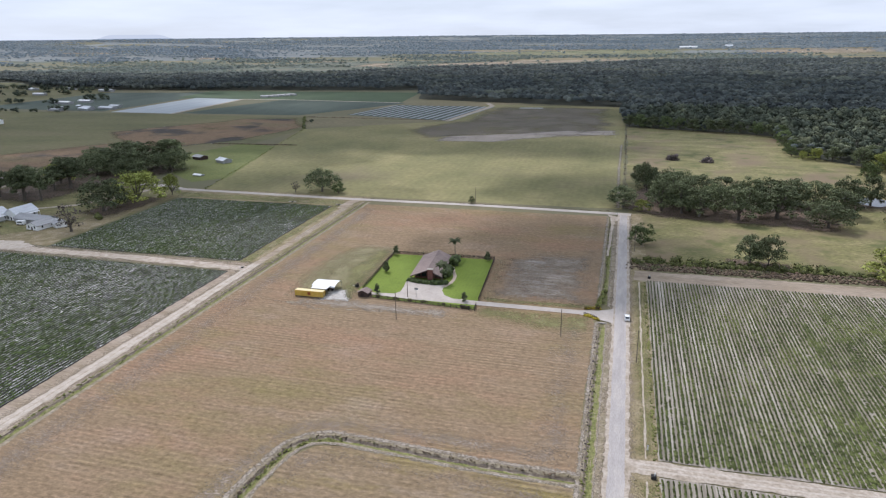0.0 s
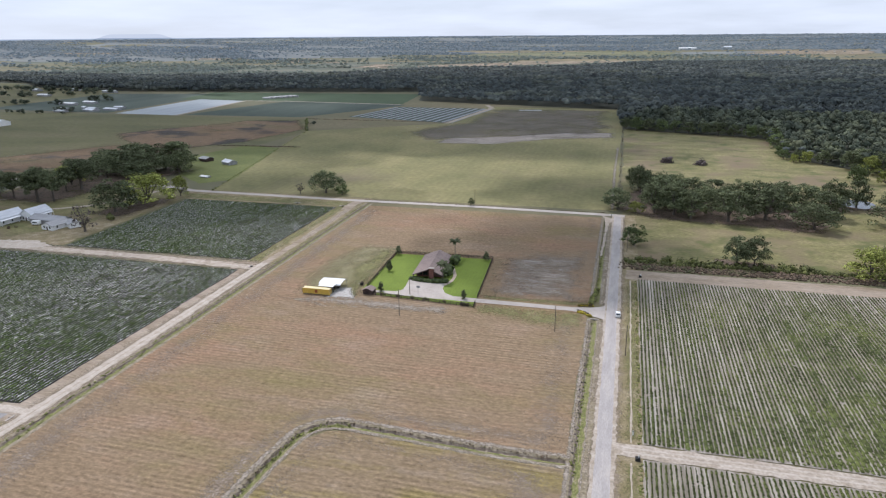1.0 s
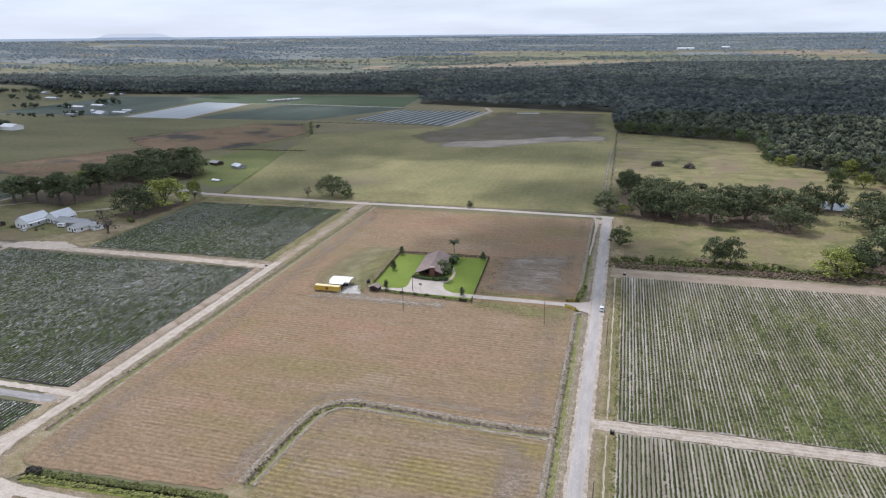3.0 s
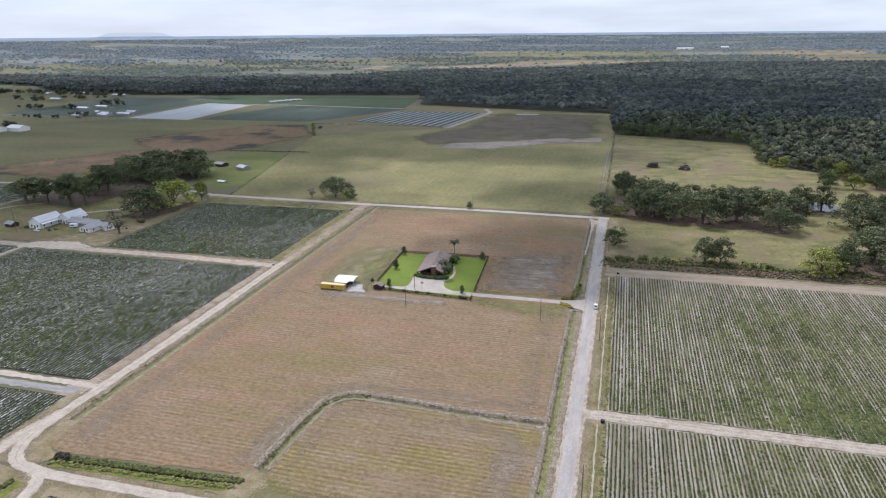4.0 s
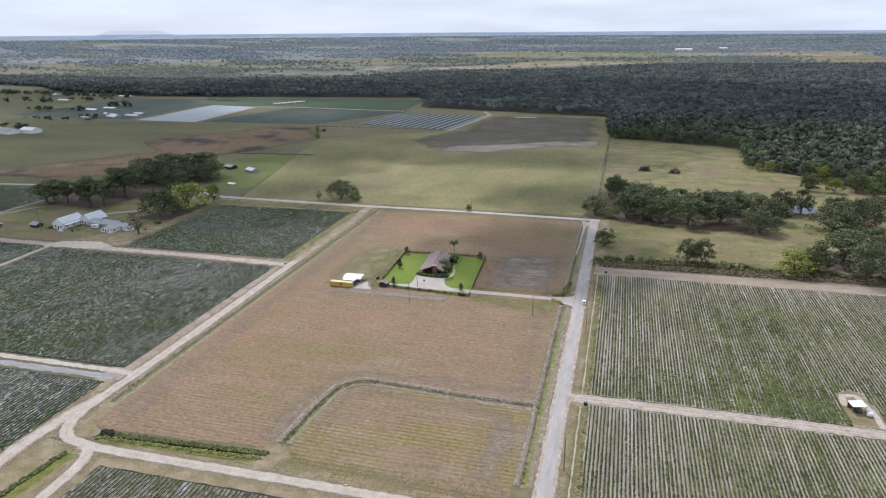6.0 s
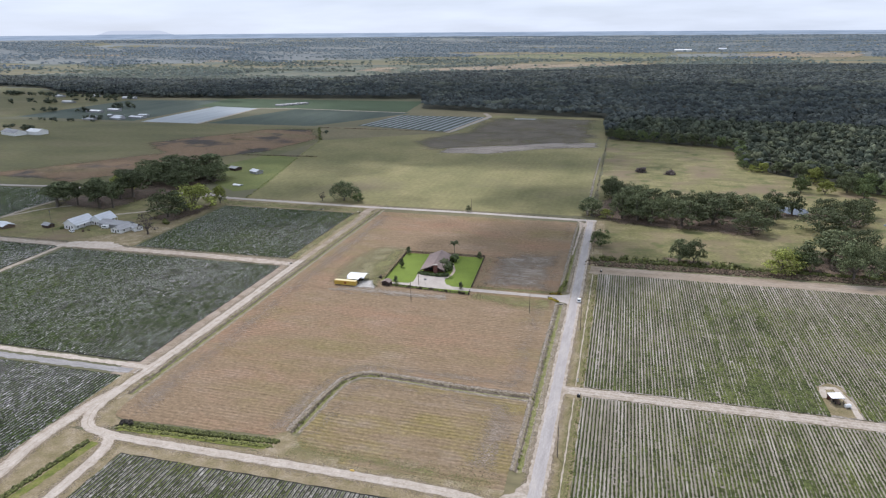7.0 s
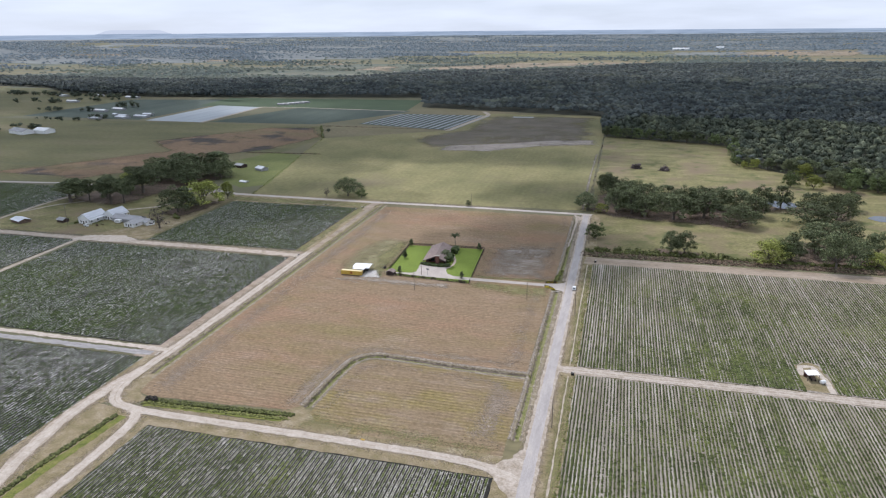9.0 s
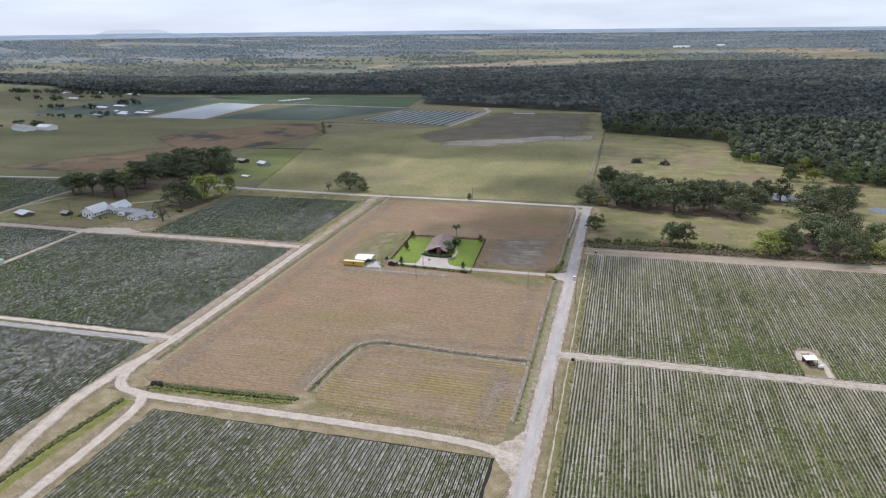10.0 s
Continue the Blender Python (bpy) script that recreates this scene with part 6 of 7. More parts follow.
def entrance_rail(points, seed):
    root = thing("entrance_fence", (0, 0, 0), "dark curved board fence at the driveway mouth", "fence", "entrance fences")
    line = curve_line(points, 4)
    for a, b in zip(line, line[1:]):
        d = math.degrees(math.atan2(b[1] - a[1], b[0] - a[0]))
        for z in (0.45, 0.95):
            ob = part("rail", boxed((0, -0.03, -0.1), (math.dist(a, b) + 0.02, 0.03, 0.1)), M["fence"], root)
            ob.matrix_basis = pose(a[0], a[1], z, 0, 0, d)
        part("post", boxed((a[0] - 0.11, a[1] - 0.11, 0), (a[0] + 0.11, a[1] + 0.11, 1.3), 0.02), M["fence"], root)
    return root


entrance_rail([(-10.2, 236.0), (-7.6, 235.0), (-5.2, 232.6)], 1)
entrance_rail([(-10.2, 241.4), (-7.2, 242.2), (-4.6, 242.6)], 2)
culvert = thing("culvert_head", (-3.4, 230.2, 0), "pale concrete culvert head beside the road", "culvert")
part("head_wall", box(boxed((-1.7, -0.25, -0.9), (1.7, 0.25, 0.25), 0.04), (-2.6, -1.4, -0.7), (-1.6, -0.2, 0.12)), M["concrete"], culvert)
bm = bmesh.new()
bmesh.ops.create_cone(bm, cap_ends=True, segments=16, radius1=0.45, radius2=0.45, depth=0.3, matrix=pose(0, -0.2, -0.45, 90))
part("pipe", bm, M["black"], culvert)
culvert2 = thing("culvert_head", (-163.4, 120.1, 0), "dark pipe mouth at the end of the drain", "culvert")
part("head_wall", boxed((-0.3, -1.6, -0.6), (0.3, 1.6, 0.22), 0.04), M["concrete"], culvert2)
bm = bmesh.new()
bmesh.ops.create_cone(bm, cap_ends=True, segments=16, radius1=0.5, radius2=0.5, depth=0.3, matrix=pose(-0.26, 0, -0.2, 0, 90))
part("pipe", bm, M["black"], culvert2)


def container():
    c = thing("shipping_container", (-118.2, 230.6, 0.1), "yellow forty-foot shipping container with a rust-red square sign", "container")
    L, W, H = 12.19, 2.44, 2.6
    for s in (-1, 1):
        bm = bmesh.new()
        pts = []
        n = 44
        for i in range(n):
            x = -L / 2 + 0.1 + (L - 0.2) * i / n
            w = (L - 0.2) / n
            o = W / 2 if i % 2 else W / 2 - 0.06
            pts += [(x, o), (x + w * 0.75, o)]
        lo = [bm.verts.new((x, s * o, 0.3)) for x, o in pts]
        hi = [bm.verts.new((x, s * o, H - 0.12)) for x, o in pts]
        for i in range(len(pts) - 1):
            bm.faces.new((lo[i], lo[i + 1], hi[i + 1], hi[i]))
        part("side_wall", bm, M["yellow"], c)
        part("bottom_rail", boxed((-L / 2, s * (W / 2 - 0.08) - 0.07, 0.12), (L / 2, s * (W / 2 - 0.08) + 0.07, 0.3), 0.01), M["junk"], c, "dark steel bottom rail")
        part("top_rail", boxed((-L / 2, s * (W / 2 - 0.06) - 0.06, H - 0.12), (L / 2, s * (W / 2 - 0.06) + 0.06, H), 0.01), M["yellow"], c)
    part("roof", boxed((-L / 2 + 0.03, -W / 2 + 0.1, H - 0.08), (L / 2 - 0.03, W / 2 - 0.1, H + 0.02), 0.02), M["cream"], c, "sun-bleached cream roof")
    for x in (-L / 2, L / 2 - 0.16):
        for y in (-W / 2, W / 2 - 0.16):
            part("corner_post", boxed((x, y, 0), (x + 0.16, y + 0.16, H + 0.01)), M["yellow"], c)
    for y in (-1.1, 0.02):
        d = part("end_door", boxed((L / 2 - 0.1, y, 0.3), (L / 2 - 0.02, y + 1.08, H - 0.12), 0.01), M["yellow"], c)
        for k in (0.3, 0.75):
            part("lock_bar", tube(bmesh.new(), (L / 2 + 0.02, y + k, 0.35), (L / 2 + 0.02, y + k, H - 0.2), 0.025, 0.025, 6), M["steel"], d)
    part("end_wall", boxed((-L / 2 + 0.02, -W / 2 + 0.1, 0.3), (-L / 2 + 0.1, W / 2 - 0.1, H - 0.12)), M["yellow"], c)
    part("sign", boxed((-0.5, -W / 2 - 0.05, 0.85), (0.75, -W / 2 - 0.01, 2.15)), M["rustsign"], c, "rust-red square sign panel")
    for x in (-4.5, 4.5):
        part("skid", boxed((x - 0.3, -W / 2, 0), (x + 0.3, W / 2, 0.13)), M["concrete"], c)
    return c


container()


def carport(x, y, w, l, eave, rise, turn, label, roof_mat):
    """Round-topped metal shelter on posts; local x along the ridge."""
    c = thing("metal_carport", (x, y, 0.1), label, "carport", "", turn)
    bm = bmesh.new()
    rows = []
    for k in range(2):
        for i in range(11):
            a = math.pi * i / 10
            yy_, zz_ = -math.cos(a) * w / 2, eave + rise * math.sin(a) ** 0.8 - k * 0.06
            rows.append((bm.verts.new((-l / 2, yy_, zz_)), bm.verts.new((l / 2, yy_, zz_))))
    for k in range(2):
        for i in range(10):
            p, q = rows[k * 11 + i], rows[k * 11 + i + 1]
            bm.faces.new((p[0], q[0], q[1], p[1]))
    for e in (0, 1):
        for i in range(10):
            bm.faces.new((rows[i][e], rows[i + 1][e], rows[11 + i + 1][e], rows[11 + i][e]))
    bmesh.ops.recalc_face_normals(bm, faces=bm.faces)
    part("roof", bm, roof_mat, c, "white arched metal roof")
    for i in range(4):
        px = -l / 2 + 0.1 + (l - 0.2) * i / 3
        for s in (-1, 1):
            part("post", boxed((px - 0.05, s * (w / 2 - 0.06) - 0.05, 0), (px + 0.05, s * (w / 2 - 0.06) + 0.05, eave)), M["steel"], c)
        arch = bmesh.new()
        for k in range(10):
            a0, a1 = math.pi * k / 10, math.pi * (k + 1) / 10
            tube(arch, (px, -math.cos(a0) * (w / 2 - 0.05), eave + (rise - 0.1) * math.sin(a0) ** 0.8 - 0.05), (px, -math.cos(a1) * (w / 2 - 0.05), eave + (rise - 0.1) * math.sin(a1) ** 0.8 - 0.05), 0.04, 0.04, 4)
        part("arch", arch, M["steel"], c)
    return c


carport(-115.0, 239.8, 7.6, 10.0, 2.1, 1.0, 2, "white arched metal carport on steel posts", M["white"])
lean = thing("lean_to_roof", (-117.2, 234.2, 0), "pale sheet roof between container and carport", "roof")
part("sheet", prism(bmesh.new(), [(-1.2, 3.0), (5.6, 3.0), (5.6, 3.1), (-1.2, 3.1)], -2.2, 2.4), M["white"], lean)
for px in (-1.0, 5.4):
    for py in (-2.0, 2.2):
        part("post", boxed((px - 0.05, py - 0.05, 0.1), (px + 0.05, py + 0.05, 3.0)), M["steel"], lean)


def machine(x, y, turn, l=3.2, label="dusty farm machine parked under the shelter"):
    m = thing("farm_machine", (x, y, 0.1), label, "machine", "", turn)
    part("body", box(boxed((-l / 2, -0.6, 0.5), (l / 2 - 0.6, 0.6, 1.25), 0.12), (-l / 2 + 0.2, -0.5, 1.2), (-0.1, 0.5, 1.9), 0.1), M["junk"], m)
    for px in (-l / 2 + 0.5, l / 2 - 0.8):
        for s in (-0.72, 0.72):
            bm = bmesh.new()
            bmesh.ops.create_cone(bm, cap_ends=True, segments=14, radius1=0.48, radius2=0.48, depth=0.3, matrix=pose(px, s, 0.48, 90))
            part("wheel", bm, M["black"], m)
    part("drawbar", tube(bmesh.new(), (l / 2 - 0.7, 0, 0.55), (l / 2 + 0.9, 0, 0.45), 0.06, 0.05, 6), M["steel"], m)
    return m


machine(-112.6, 238.4, 10)
machine(-116.5, 239.0, 80, 2.6)
machine(-103.8, 244.8, 200, 1.9, "small rusty implement in the grass")

shed = thing("yard_shed", (-96.9, 236.2, 0.1), "small brown wooden shed at the fence corner", "shed", "", -4)
part("wall", boxed((-2.1, -1.9, 0), (2.1, 1.9, 1.9)), M["darktrim"], shed)
for s in (-1, 1):
    part("roof_slope", prism(bmesh.new(), [(s * 2.5, 1.75), (0, 2.75), (0, 2.87), (s * 2.5, 1.87)], -2.2, 2.2), M["shingle"], shed, "weathered brown roof slope")
part("gable", prism(bmesh.new(), [(-2.1, 1.9), (2.1, 1.9), (0, 2.7)], -1.9, 1.9), M["darktrim"], shed)
part("door", boxed((-0.8, -1.97, 0), (0.8, -1.905, 1.7)), M["fence"], shed)


def utility_pole(x, y, h, arm=True, turn=0.0, label="weathered wooden utility pole with a crossarm"):
    p = thing("utility_pole", (x, y, 0), label, "utility pole", "wooden utility poles", turn)
    part("pole", tube(bmesh.new(), (0, 0, -0.3), (0, 0, h), 0.17, 0.11, 9), M["pole"], p)
    if arm:
        a = part("crossarm", boxed((-0.85, -0.05, h - 0.7), (0.85, 0.05, h - 0.58), 0.01), M["pole"], p)
        for k in (-0.78, -0.35, 0.35, 0.78):
            part("insulator", tube(bmesh.new(), (k, 0, h - 0.6), (k, 0, h - 0.4), 0.05, 0.03, 6), M["steel"], a)
        bm = bmesh.new()
        bmesh.ops.create_cone(bm, cap_ends=True, segments=10, radius1=0.22, radius2=0.22, depth=0.8, matrix=pose(0.32, 0.2, h - 1.6))
        part("transformer", bm, M["steel"], p)
    return p


for x, y, h in ((-77.0, 216.6, 10.9), (-16.8, 215.2, 10.4), (8.2, 201.6, 11.4), (7.6, 103.4, 11.4), (8.4, 318, 10.5), (-85.2, 393.6, 10.2), (8.0, 12, 11)):
    utility_pole(x, y, h, False, 0, "weathered wooden utility pole beside the fields")
utility_pole(-355.3, 277.2, 16.5, True, 10, "tall pole in the farmyard")
utility_pole(-79.6, 238.6, 7.0, False, 0, "slim light pole beside the driveway")

hoop = thing("basketball_hoop", (-76.1, 239.0, 0.15), "basketball hoop with a grey backboard by the pad", "basketball hoop")
part("post", tube(bmesh.new(), (0, 0, 0), (0, 0, 3.2), 0.08, 0.06, 8), M["steel"], hoop)
part("backboard", boxed((-0.75, 0.25, 2.95), (0.75, 0.31, 3.85), 0.02), M["grey"], hoop)
part("arm", tube(bmesh.new(), (0, 0, 3.1), (0, 0.3, 3.3), 0.05, 0.05, 6), M["steel"], hoop)
bm = bmesh.new()
for k in range(12):
    a0, a1 = k * math.pi / 6, (k + 1) * math.pi / 6
    tube(bm, (0.23 * math.cos(a0), 0.6 + 0.23 * math.sin(a0), 3.05), (0.23 * math.cos(a1), 0.6 + 0.23 * math.sin(a1), 3.05), 0.015, 0.015, 4)
part("rim", bm, M["flower"], hoop)


def car(x, y, turn, label):
    """A white pickup-sized car; local x forward."""
    c = thing("car", (x, y, 0.1), label, "car", "", turn)
    bm = bmesh.new()
    prism(bm, [(-2.4, 0.35), (2.35, 0.35), (2.4, 0.75), (2.25, 0.95), (1.05, 1.05), (0.35, 1.62), (-1.5, 1.66), (-2.3, 1.1), (-2.42, 0.8)], -0.92, 0.92)
    for v in bm.verts:
        if v.co.z > 1.2:
            v.co.y *= 0.84
    bmesh.ops.bevel(bm, geom=list(bm.edges), offset=0.05, segments=1, affect="EDGES")
    part("body", bm, M["white"], c, "white painted body")
    part("windscreen", prism(bmesh.new(), [(1.02, 1.06), (0.4, 1.56), (0.36, 1.52), (0.98, 1.02)], -0.72, 0.72), M["glass"], c).location = (0.05, 0, 0.03)
    part("rear_window", prism(bmesh.new(), [(-1.62, 1.6), (-2.22, 1.17), (-2.18, 1.13), (-1.58, 1.56)], -0.68, 0.68), M["glass"], c).location = (-0.05, 0, 0.03)
    for s in (-1, 1):
        part("side_window", prism(bmesh.new(), [(-1.7, 1.12), (0.8, 1.12), (0.3, 1.5), (-1.4, 1.52)], s * 0.84 - 0.03, s * 0.84 + 0.05), M["glass"], c)
        part("headlight", boxed((2.28, s * 0.68 - 0.17, 0.68), (2.4, s * 0.68 + 0.17, 0.85), 0.02), M["metal"], c)
        for px in (-1.5, 1.5):
            bm = bmesh.new()
            bmesh.ops.create_cone(bm, cap_ends=True, segments=16, radius1=0.36, radius2=0.36, depth=0.24, matrix=pose(px, s * 0.82, 0.36, 90))
            w = part("wheel", bm, M["black"], c)
            bm = bmesh.new()
            bmesh.ops.create_cone(bm, cap_ends=True, segments=12, radius1=0.2, radius2=0.18, depth=0.03, matrix=pose(px, s * 0.95, 0.36, 90))
            part("rim", bm, M["steel"], w)
    return c


car(5.3, 235.6, 91, "white car parked on the road's edge")
car(-343.5, 281.2, 160, "small dusty car on the farmyard grass")


# ---- pump shelter in the east crop ----
pad = patch("shelter_pad", [(98, 150.6), (108.4, 150.6), (109, 160), (107, 173), (103, 175), (98, 171)], 0.13, M["verge"], "weedy grass clearing in the crop", "clearing", 0.5, 1.5)
ribbon("shelter_pad", [(107.4, 150), (107.2, 160), (104.5, 171.5), (100, 170.5), (98.8, 163)], 1.1, 0.15, M["sandrut"], "pale wheel track round the shelter", "track", 0.2, 1.5)
ps = thing("pump_shelter", (102.2, 160.6, 0.12), "white-roofed open pump shelter in the crop", "shelter", "", 8)
part("roof", prism(bmesh.new(), [(-2.6, 2.6), (1.9, 3.0), (1.9, 3.1), (-2.6, 2.7)], -2.1, 2.1), M["white"], ps, "white sloping roof sheet")
for px in (-2.4, 1.7):
    for py in (-1.9, 1.9):
        part("post", boxed((px - 0.08, py - 0.08, 0), (px + 0.08, py + 0.08, 2.75)), M["pole"], ps)
part("back_wall", boxed((-2.4, 1.8, 0), (1.7, 1.88, 2.55)), M["brick"], ps, "rusty back wall")
machine(102.3, 160.2, 95, 3.0, "pump engine under the white shelter")
tank = thing("water_tank", (105.2, 157.4, 0.12), "small white water tank beside the shelter", "tank", "", 20)
bm = bmesh.new()
bmesh.ops.create_cone(bm, cap_ends=True, segments=20, radius1=0.75, radius2=0.75, depth=2.0, matrix=pose(0, 0, 0.95, 0, 90))
bmesh.ops.bevel(bm, geom=[e for e in bm.edges if e.calc_face_angle(0) > 1], offset=0.2, segments=2, affect="EDGES")
part("shell", bm, M["white"], tank)
for k in (-0.7, 0.7):
    part("saddle", boxed((k - 0.12, -0.7, 0), (k + 0.12, 0.7, 0.5)), M["steel"], tank)
for x, y in ((11.6, 142.6), (14.2, 281.5)):
    t = thing("water_valve", (x, y, 0.05), "dark irrigation valve box beside the track", "valve")
    part("box", boxed((-0.6, -0.6, 0), (0.6, 0.6, 0.9), 0.08), M["black"], t)
    part("pipe", tube(bmesh.new(), (0.2, 0, 0.8), (0.2, 0, 1.6), 0.12, 0.12, 8), M["white"], t)
for x, y, turn, wide in ((-164.3, 255.2, 90, 1.5), (-167.2, 374.2, 0, 2.0), (-199.3, 375.2, 0, 2.4)):
    c = thing("culvert_head", (x, y, 0), "pale concrete culvert head with a dark pipe mouth", "culvert", "culverts of the field drains", turn)
    part("head_wall", box(boxed((-wide, -0.25, -0.3), (wide, 0.25, 0.5), 0.05), (-wide, -1.3, -0.3), (-wide + 0.4, -0.25, 0.35)), M["concrete"], c)
    bm = bmesh.new()
    bmesh.ops.create_cone(bm, cap_ends=True, segments=16, radius1=0.5, radius2=0.5, depth=1.2, matrix=pose(0.2, -0.7, 0.12, 90))
    part("pipe", bm, M["black"], c)
pump = thing("irrigation_tank", (-324.0, 188.8, 0.08), "pale green irrigation tank beside the narrow track", "tank", "", 15)
bm = bmesh.new()
bmesh.ops.create_cone(bm, cap_ends=True, segments=20, radius1=1.3, radius2=1.3, depth=2.4, matrix=pose(0, 0, 1.2))
bmesh.ops.bevel(bm, geom=[e for e in bm.edges if e.calc_face_angle(0) > 1], offset=0.2, segments=2, affect="EDGES")
part("shell", bm, M["palegreen"], pump)
part("outlet", tube(bmesh.new(), (1.2, 0, 0.4), (2.2, 0, 0.4), 0.12, 0.12, 8), M["steel"], pump)
t = thing("water_valve", (10.5, 154.1, 0.05), "small white standpipe beside the crop", "valve")
part("pipe", tube(bmesh.new(), (0, 0, 0), (0, 0, 1.1), 0.2, 0.18, 10), M["white"], t)
part("cap", tube(bmesh.new(), (0, 0, 1.1), (0, 0, 1.3), 0.26, 0.22, 10), M["steel"], t)
t = thing("track_marker", (-53.5, 80.9, 0.05), "small yellow marker at the track edge", "marker")
part("body", boxed((-0.7, -0.25, 0), (0.7, 0.25, 0.5), 0.08), M["yellow"], t)


# ---- farm buildings ----
def gabled(x, y, w, l, eave, top, turn, wall_mat, roof_mat, label, name="farm_building", windows=0, category="building", over=0.5, porch=0.0, group=""):
    """A gabled building; local y along the ridge, w across."""
    b = thing(name, (x, y, 0.05 + float(far_rise(x, y))), label, category, group, turn)
    part("wall", prism(bmesh.new(), [(-w / 2, 0), (w / 2, 0), (w / 2, eave), (0, top - 0.15), (-w / 2, eave)], -l / 2, l / 2), wall_mat, b)
    fall = (top - eave) / (w / 2)
    for s in (-1, 1):
        part("roof_slope", prism(bmesh.new(), [(s * (w / 2 + over), eave - over * fall), (0, top), (0, top + 0.18), (s * (w / 2 + over), eave - over * fall + 0.18)], -l / 2 - over, l / 2 + over), roof_mat, b)
        for i in range(windows):
            yy_ = -l / 2 + l * (i + 0.5) / windows
            wn = part("window", boxed((s * w / 2 - 0.03 if s > 0 else -w / 2 - 0.05, yy_ - 0.5, 1.0), (s * w / 2 + 0.05 if s > 0 else -w / 2 + 0.03, yy_ + 0.5, 2.3)), M["glass"], b)
            part("window_sill", boxed((s * w / 2 - 0.1, yy_ - 0.6, 0.88), (s * w / 2 + 0.1, yy_ + 0.6, 0.98)), M["white"], wn)
    if windows:
        for k in (-w / 4, w / 4):
            part("window", boxed((k - 0.5, -l / 2 - 0.05, 1.0), (k + 0.5, -l / 2 + 0.03, 2.4)), M["glass"], b)
        part("door", boxed((-0.5, -l / 2 - 0.06, 0), (0.5, -l / 2 + 0.02, 2.05)), M["fence"], b)
    if porch:
        part("porch_roof", prism(bmesh.new(), [(w / 2 + 0.1, eave - 0.5), (w / 2 + porch, eave - 1.2), (w / 2 + porch, eave - 1.08), (w / 2 + 0.1, eave - 0.38)], -l / 2, l / 2), roof_mat, b)
        for i in range(4):
            yy_ = -l / 2 + 0.2 + (l - 0.4) * i / 3
            part("porch_post", boxed((w / 2 + porch - 0.25, yy_ - 0.08, 0), (w / 2 + porch - 0.1, yy_ + 0.08, eave - 1.1)), M["white"], b)
    return b


house = gabled(-349.5, 295, 9.5, 17, 4.2, 7.2, -4, M["white"], M["metal"], "old white farmhouse with a pale metal roof", "farmhouse", 3, "house", 0.5, 2.2)
gabled(-339.5, 307, 9, 14, 4.0, 7.0, -4, M["white"], M["metal"], "white wing of the farmhouse with gabled roof", "farmhouse_wing", 3, "house", 0.5, 2.0)
gabled(-322.5, 300.5, 9, 24, 2.7, 4.6, 84, M["grey"], M["grey"], "low grey-roofed outbuilding behind the farmhouse", "outbuilding", 0, "outbuilding")
gabled(-310.5, 292, 9, 12, 2.6, 4.4, -8, M["white"], M["grey"], "low grey-roofed cottage in the farmyard", "cottage", 2, "house")
gabled(-302.6, 296, 6, 8, 2.5, 3.8, 60, M["white"], M["grey"], "small grey-roofed shed beside the cottage", "shed", 0, "shed")
gabled(-369.7, 288, 5, 6.5, 2.2, 3.4, 80, M["darktrim"], M["grey"], "small dark weathered shed in the farmyard", "shed", 0, "shed")
gabled(-401.5, 281.5, 8, 13, 2.0, 3.2, 70, M["junk"], M["metal"], "low open barn with a rusted pale roof", "open_barn", 0, "barn")
van = thing("camper_van", (-326.3, 293.6, 0.1), "small white camper parked on grass", "camper", "", 10)
part("body", boxed((-2.4, -1.1, 0.4), (2.4, 1.1, 2.7), 0.25), M["white"], van)
part("window", boxed((-1.6, -1.14, 1.5), (1.2, -1.09, 2.1)), M["glass"], van)
for px in (-1.4, 1.4):
    for s in (-0.95, 0.95):
        bm = bmesh.new()
        bmesh.ops.create_cone(bm, cap_ends=True, segments=14, radius1=0.36, radius2=0.36, depth=0.22, matrix=pose(px, s, 0.36, 90))
        part("wheel", bm, M["black"], van)
for x, y in ((-338, 285.5), (-334.5, 287), (-336.3, 283.6)):
    hedge_thing("garden_shrub", [(x - 0.5, y), (x + 0.5, y)], 0.5, 1.0, 10, int(-x), "reddish dead shrub on the farmyard grass", "scrub")
hedge_thing("garden_shrub", [(-356, 285), (-357, 288)], 0.8, 1.6, 24, 77, "dark bush at the farmhouse corner")
# dark rounded mound at the ditch's west end
hedge_thing("dead_shrub", [(-142.6, 86.4), (-140.6, 87.0), (-138.8, 86.6)], 0.7, 1.3, 60, 79, "blackened mound of dead brush at the ditch end", "deadbrush", 0.6)
hedge_thing("garden_shrub", [(-296, 318), (-290, 312)], 1.5, 2.2, 60, 78, "dark bushes below the tree", size=1.0)
gabled(-320, 490, 8, 11, 2.4, 4.0, 62, M["grey"], M["metal"], "white-roofed farm shed among trees", "farm_shed", 0, "shed")
gabled(-349, 500, 8, 10, 2.6, 3.8, 70, M["darktrim"], M["grey"], "dark open-fronted farm shed", "farm_shed", 0, "shed")
gabled(-308.4, 437, 4, 7.5, 0.8, 1.4, 75, M["grey"], M["white"], "low white-roofed shelter on the grass", "field_shelter", 0, "shelter")
gabled(-786, 658, 16, 36, 4.5, 7.5, 72, M["white"], M["grey"], "long grey-roofed barn beside the meadow", "barn", 0, "barn")
gabled(-757, 668, 16, 24, 4.5, 7.5, 82, M["white"], M["white"], "white barn with a bright roof", "barn", 0, "barn")
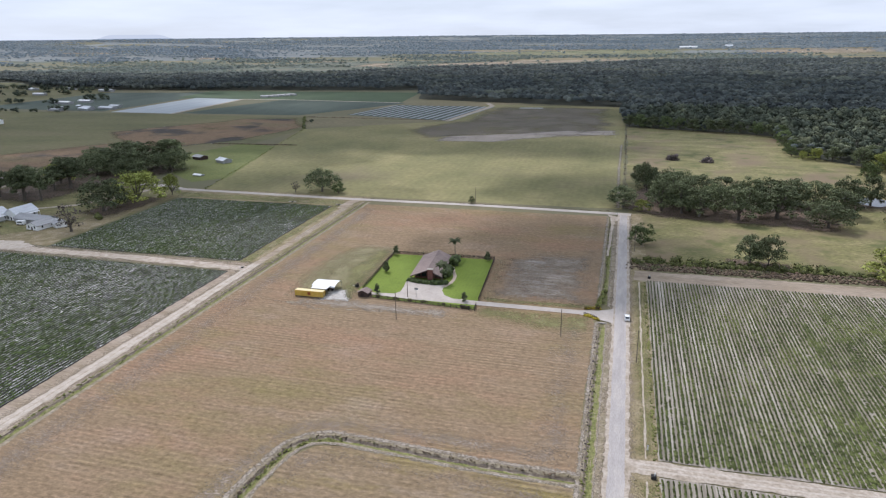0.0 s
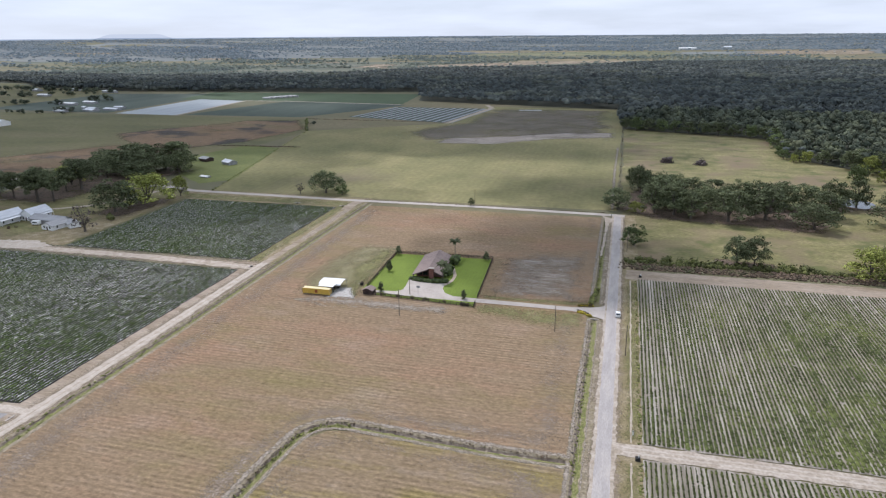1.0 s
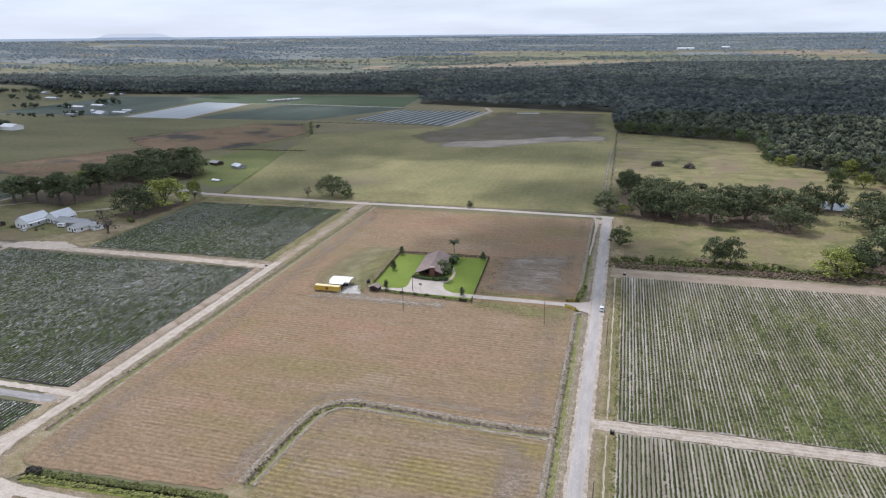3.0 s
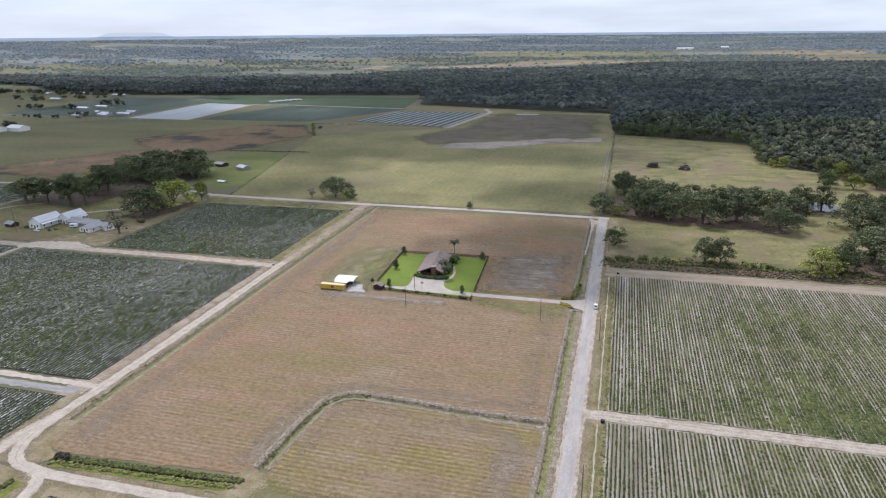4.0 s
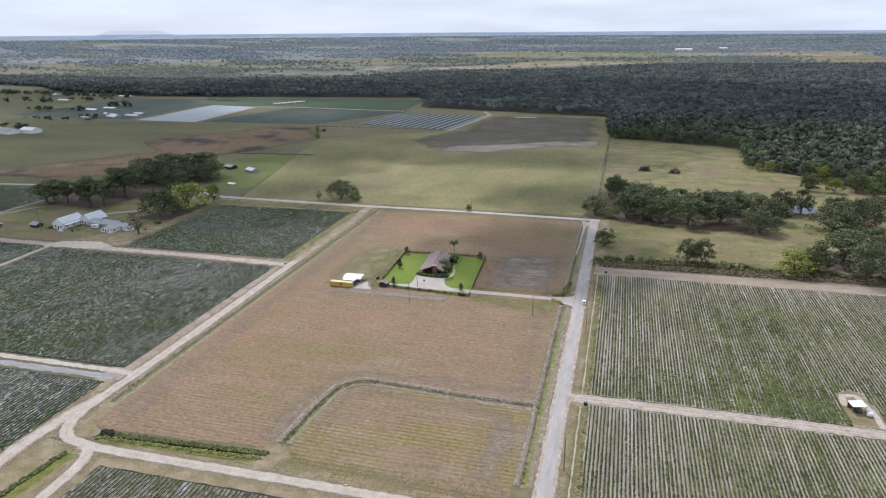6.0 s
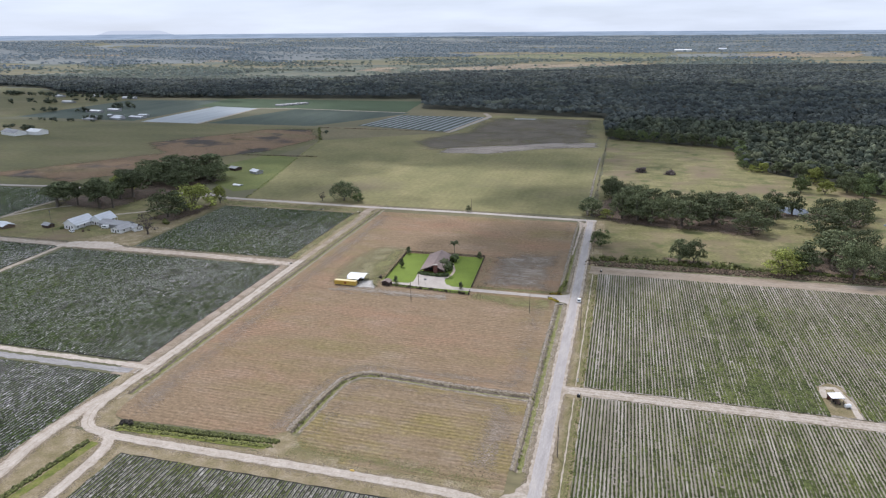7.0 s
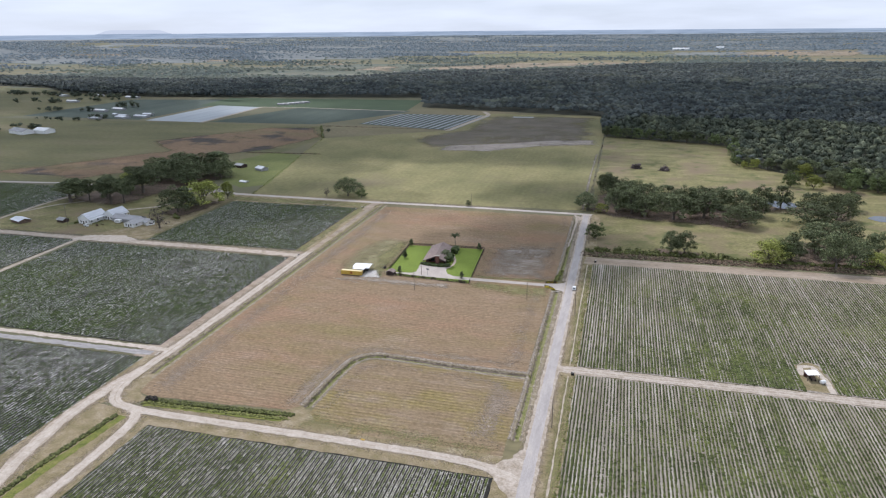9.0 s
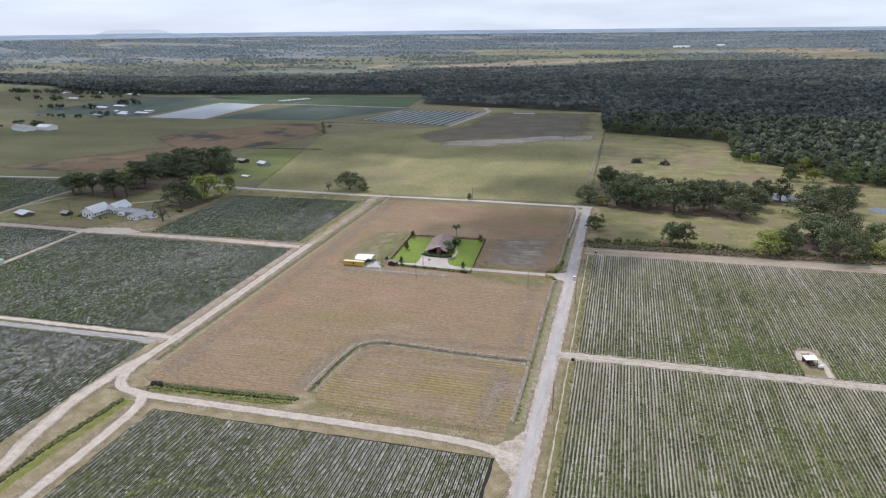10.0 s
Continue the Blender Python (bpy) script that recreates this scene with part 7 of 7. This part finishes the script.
for x, y, w, l, t_ in [(-800, 815, 12, 26, 80), (-762, 832, 16, 30, 70), (-738, 848, 14, 32, 80), (-775, 850, 10, 22, 75), (-745, 872, 10, 20, 85), (-815, 838, 10, 18, 80), (-800, 862, 9, 16, 60)]:
    gabled(x, y, w * 0.8, l * 0.85, 2.4, 3.6, t_, M["grey"], M["metal"], "pale-roofed packing shed at the far farm", "packing_shed", 0, "shed", 0.4, 0, "far packing sheds")
for x, y, w, l, t_ in [(-1178, 1150, 14, 44, 60), (-1090, 1160, 10, 26, 70), (-980, 1130, 10, 34, 80), (-1050, 1040, 10, 26, 85), (-870, 905, 9, 34, 80), (-850, 930, 9, 26, 80)]:
    gabled(x, y, w, l, 3, 4.4, t_, M["grey"], M["white"], "white-roofed farm shed far beyond the meadow", "far_barn", 0, "shed", 0.4, 0, "far barns")
for i in range(6):
    gabled(-592 + i * 6, 1050 + i * 8, 7, 15, 2.0, 3.0, 80, M["grey"], M["grey"], "row of pale greenhouses between the crops", "greenhouse", 0, "greenhouse", 0.2, 0, "greenhouses")
gabled(268, 3411, 20, 76, 7, 10, 98, M["white"], M["white"], "long white shed at the horizon", "far_shed", 0, "shed")
gabled(450, 3470, 22, 34, 7, 11, 80, M["white"], M["metal"], "white sheds at the horizon", "far_shed", 0, "shed")
gabled(-106, 1985, 14, 40, 5, 8, 88, M["white"], M["metal"], "pale farm roof among the far trees", "far_shed", 0, "shed")


def brush_pile(x, y, seed):
    r = random.Random(seed)
    b = thing("brush_pile", (x, y, 0), "dark heap of cut brush in the paddock", "brush pile", "brush piles")
    bm = bmesh.new()
    for _ in range(150):
        a, q = r.uniform(0, 6.28), r.random() ** 0.6 * 5.2
        c = Vector((math.cos(a) * q, math.sin(a) * q * 0.8, max(0.2, (6.4 - q * 1.15) * r.random())))
        d = Vector((r.gauss(0, 1), r.gauss(0, 1), r.gauss(0.2, 0.5))).normalized() * r.uniform(0.8, 2.0)
        tube(bm, c - d, c + d, r.uniform(0.1, 0.22), 0.05, 5)
    part("branches", bm, M["brush"], b)
    v = clumps("heap", [(x + r.uniform(-3.5, 3.5), y + r.uniform(-2.6, 2.6), r.uniform(0.5, 3.4), r.uniform(1.0, 1.9), 0.9) for _ in range(16)], M["brush"], 2, "", "")
    del v["kind"]
    v.parent = b
    v.matrix_parent_inverse = b.matrix_basis.inverted()
    return b


brush_pile(39.6, 569, 3)
brush_pile(65.5, 563, 4)
patch("pond", curve_line([(132, 452), (140, 458), (154, 456), (156, 444), (148, 434), (138, 440), (132, 452)]), 0.09, M["water"], "still pale pond beyond the oaks", "pond", 0.4, 3)
patch("pond", curve_line([(196, 418), (204, 426), (216, 422), (214, 412), (202, 410), (196, 418)]), 0.09, M["water"], "small dark pond among the oaks", "pond", 0.4, 3)
tank = thing("roadside_post", (-0.6, 383.0, 0), "small post at the road junction", "post")
part("post", boxed((-0.08, -0.08, 0), (0.08, 0.08, 1.6)), M["pole"], tank)
part("plate", boxed((-0.4, -0.1, 1.2), (0.4, -0.07, 1.9)), M["white"], tank)


# ---- clouds above the place, which shade parts of it ----
def cloud_material():
    m = M["cloud"]
    m.use_nodes = True
    nt = m.node_tree
    nt.nodes.clear()
    n, l = nt.nodes.new, nt.links.new
    out, mix, clear, white, glow, soft = (n("ShaderNodeOutputMaterial"), n("ShaderNodeMixShader"), n("ShaderNodeBsdfTransparent"), n("ShaderNodeBsdfDiffuse"), n("ShaderNodeBsdfTranslucent"), n("ShaderNodeMixShader"))
    white.inputs["Color"].default_value = glow.inputs["Color"].default_value = (0.9, 0.9, 0.92, 1)
    tc, t, r = n("ShaderNodeTexCoord"), n("ShaderNodeTexNoise"), n("ShaderNodeMapRange")
    t.inputs["Scale"].default_value, t.inputs["Detail"].default_value = 2.6, 5
    r.inputs["From Min"].default_value, r.inputs["From Max"].default_value = 0.3, 0.72
    r.inputs["To Min"].default_value, r.inputs["To Max"].default_value = 0.0, 0.8
    l(tc.outputs["Object"], t.inputs["Vector"])
    flat, size, thin = n("ShaderNodeVectorMath"), n("ShaderNodeVectorMath"), n("ShaderNodeMath")
    flat.operation, size.operation, thin.operation = "MULTIPLY", "LENGTH", "MULTIPLY_ADD"
    flat.inputs[1].default_value = (1, 1, 0)
    l(tc.outputs["Object"], flat.inputs[0])
    l(flat.outputs["Vector"], size.inputs[0])
    l(size.outputs["Value"], thin.inputs[0])
    thin.inputs[1].default_value = -0.6
    thin.inputs[2].default_value = 0.42
    both = n("ShaderNodeMath")
    l(thin.outputs["Value"], both.inputs[0])
    l(t.outputs["Fac"], both.inputs[1])
    l(both.outputs["Value"], r.inputs["Value"])
    l(white.outputs["BSDF"], soft.inputs[1])
    l(glow.outputs["BSDF"], soft.inputs[2])
    l(r.outputs["Result"], mix.inputs["Fac"])
    l(clear.outputs["BSDF"], mix.inputs[1])
    l(soft.outputs["Shader"], mix.inputs[2])
    l(mix.outputs["Shader"], out.inputs["Surface"])


cloud_material()
CLOUD_BASE = 900.0


def cloud(x, y, rx, ry, seed, turn=0.0):
    """A flat cumulus whose shade falls round x, y on the ground."""
    r = random.Random(seed)
    off = Vector((r.random() * 90, r.random() * 90, r.random() * 90))
    bm = bmesh.new()
    bmesh.ops.create_icosphere(bm, subdivisions=4, radius=1)
    for v in bm.verts:
        v.co *= 1 + 0.38 * noise.fractal(v.co * 1.7 + off, 1.0, 2.0, 4)
        v.co.z = v.co.z * (0.35 if v.co.z > 0 else 0.06)
    ob = mesh_object("cloud", bm, M["cloud"], None, True)
    p = Vector((x, y, 0)) + SUN * (CLOUD_BASE / SUN.z)
    ob.matrix_basis = pose(*p, 0, 0, turn) @ Matrix.Diagonal((rx * 1.3, ry * 1.3, min(rx, ry), 1))
    return tagged(ob, "flat white cumulus cloud high above the fields", "cloud", "drifting clouds")


cloud(-22, 314, 60, 68, 1, 10)
cloud(-25, 455, 55, 50, 2, 30)
cloud(-105, 607, 125, 46, 8, 6)
cloud(-325, 655, 110, 140, 11, 20)
cloud(-110, 835, 270, 190, 3, 5)
cloud(150, 1250, 800, 330, 4, -5)
cloud(-640, 1330, 560, 170, 5, 8)
cloud(-660, 720, 300, 250, 6, 0)
cloud(-425, 362, 215, 138, 7, 20)
cloud(-1280, 1080, 430, 260, 10, 0)
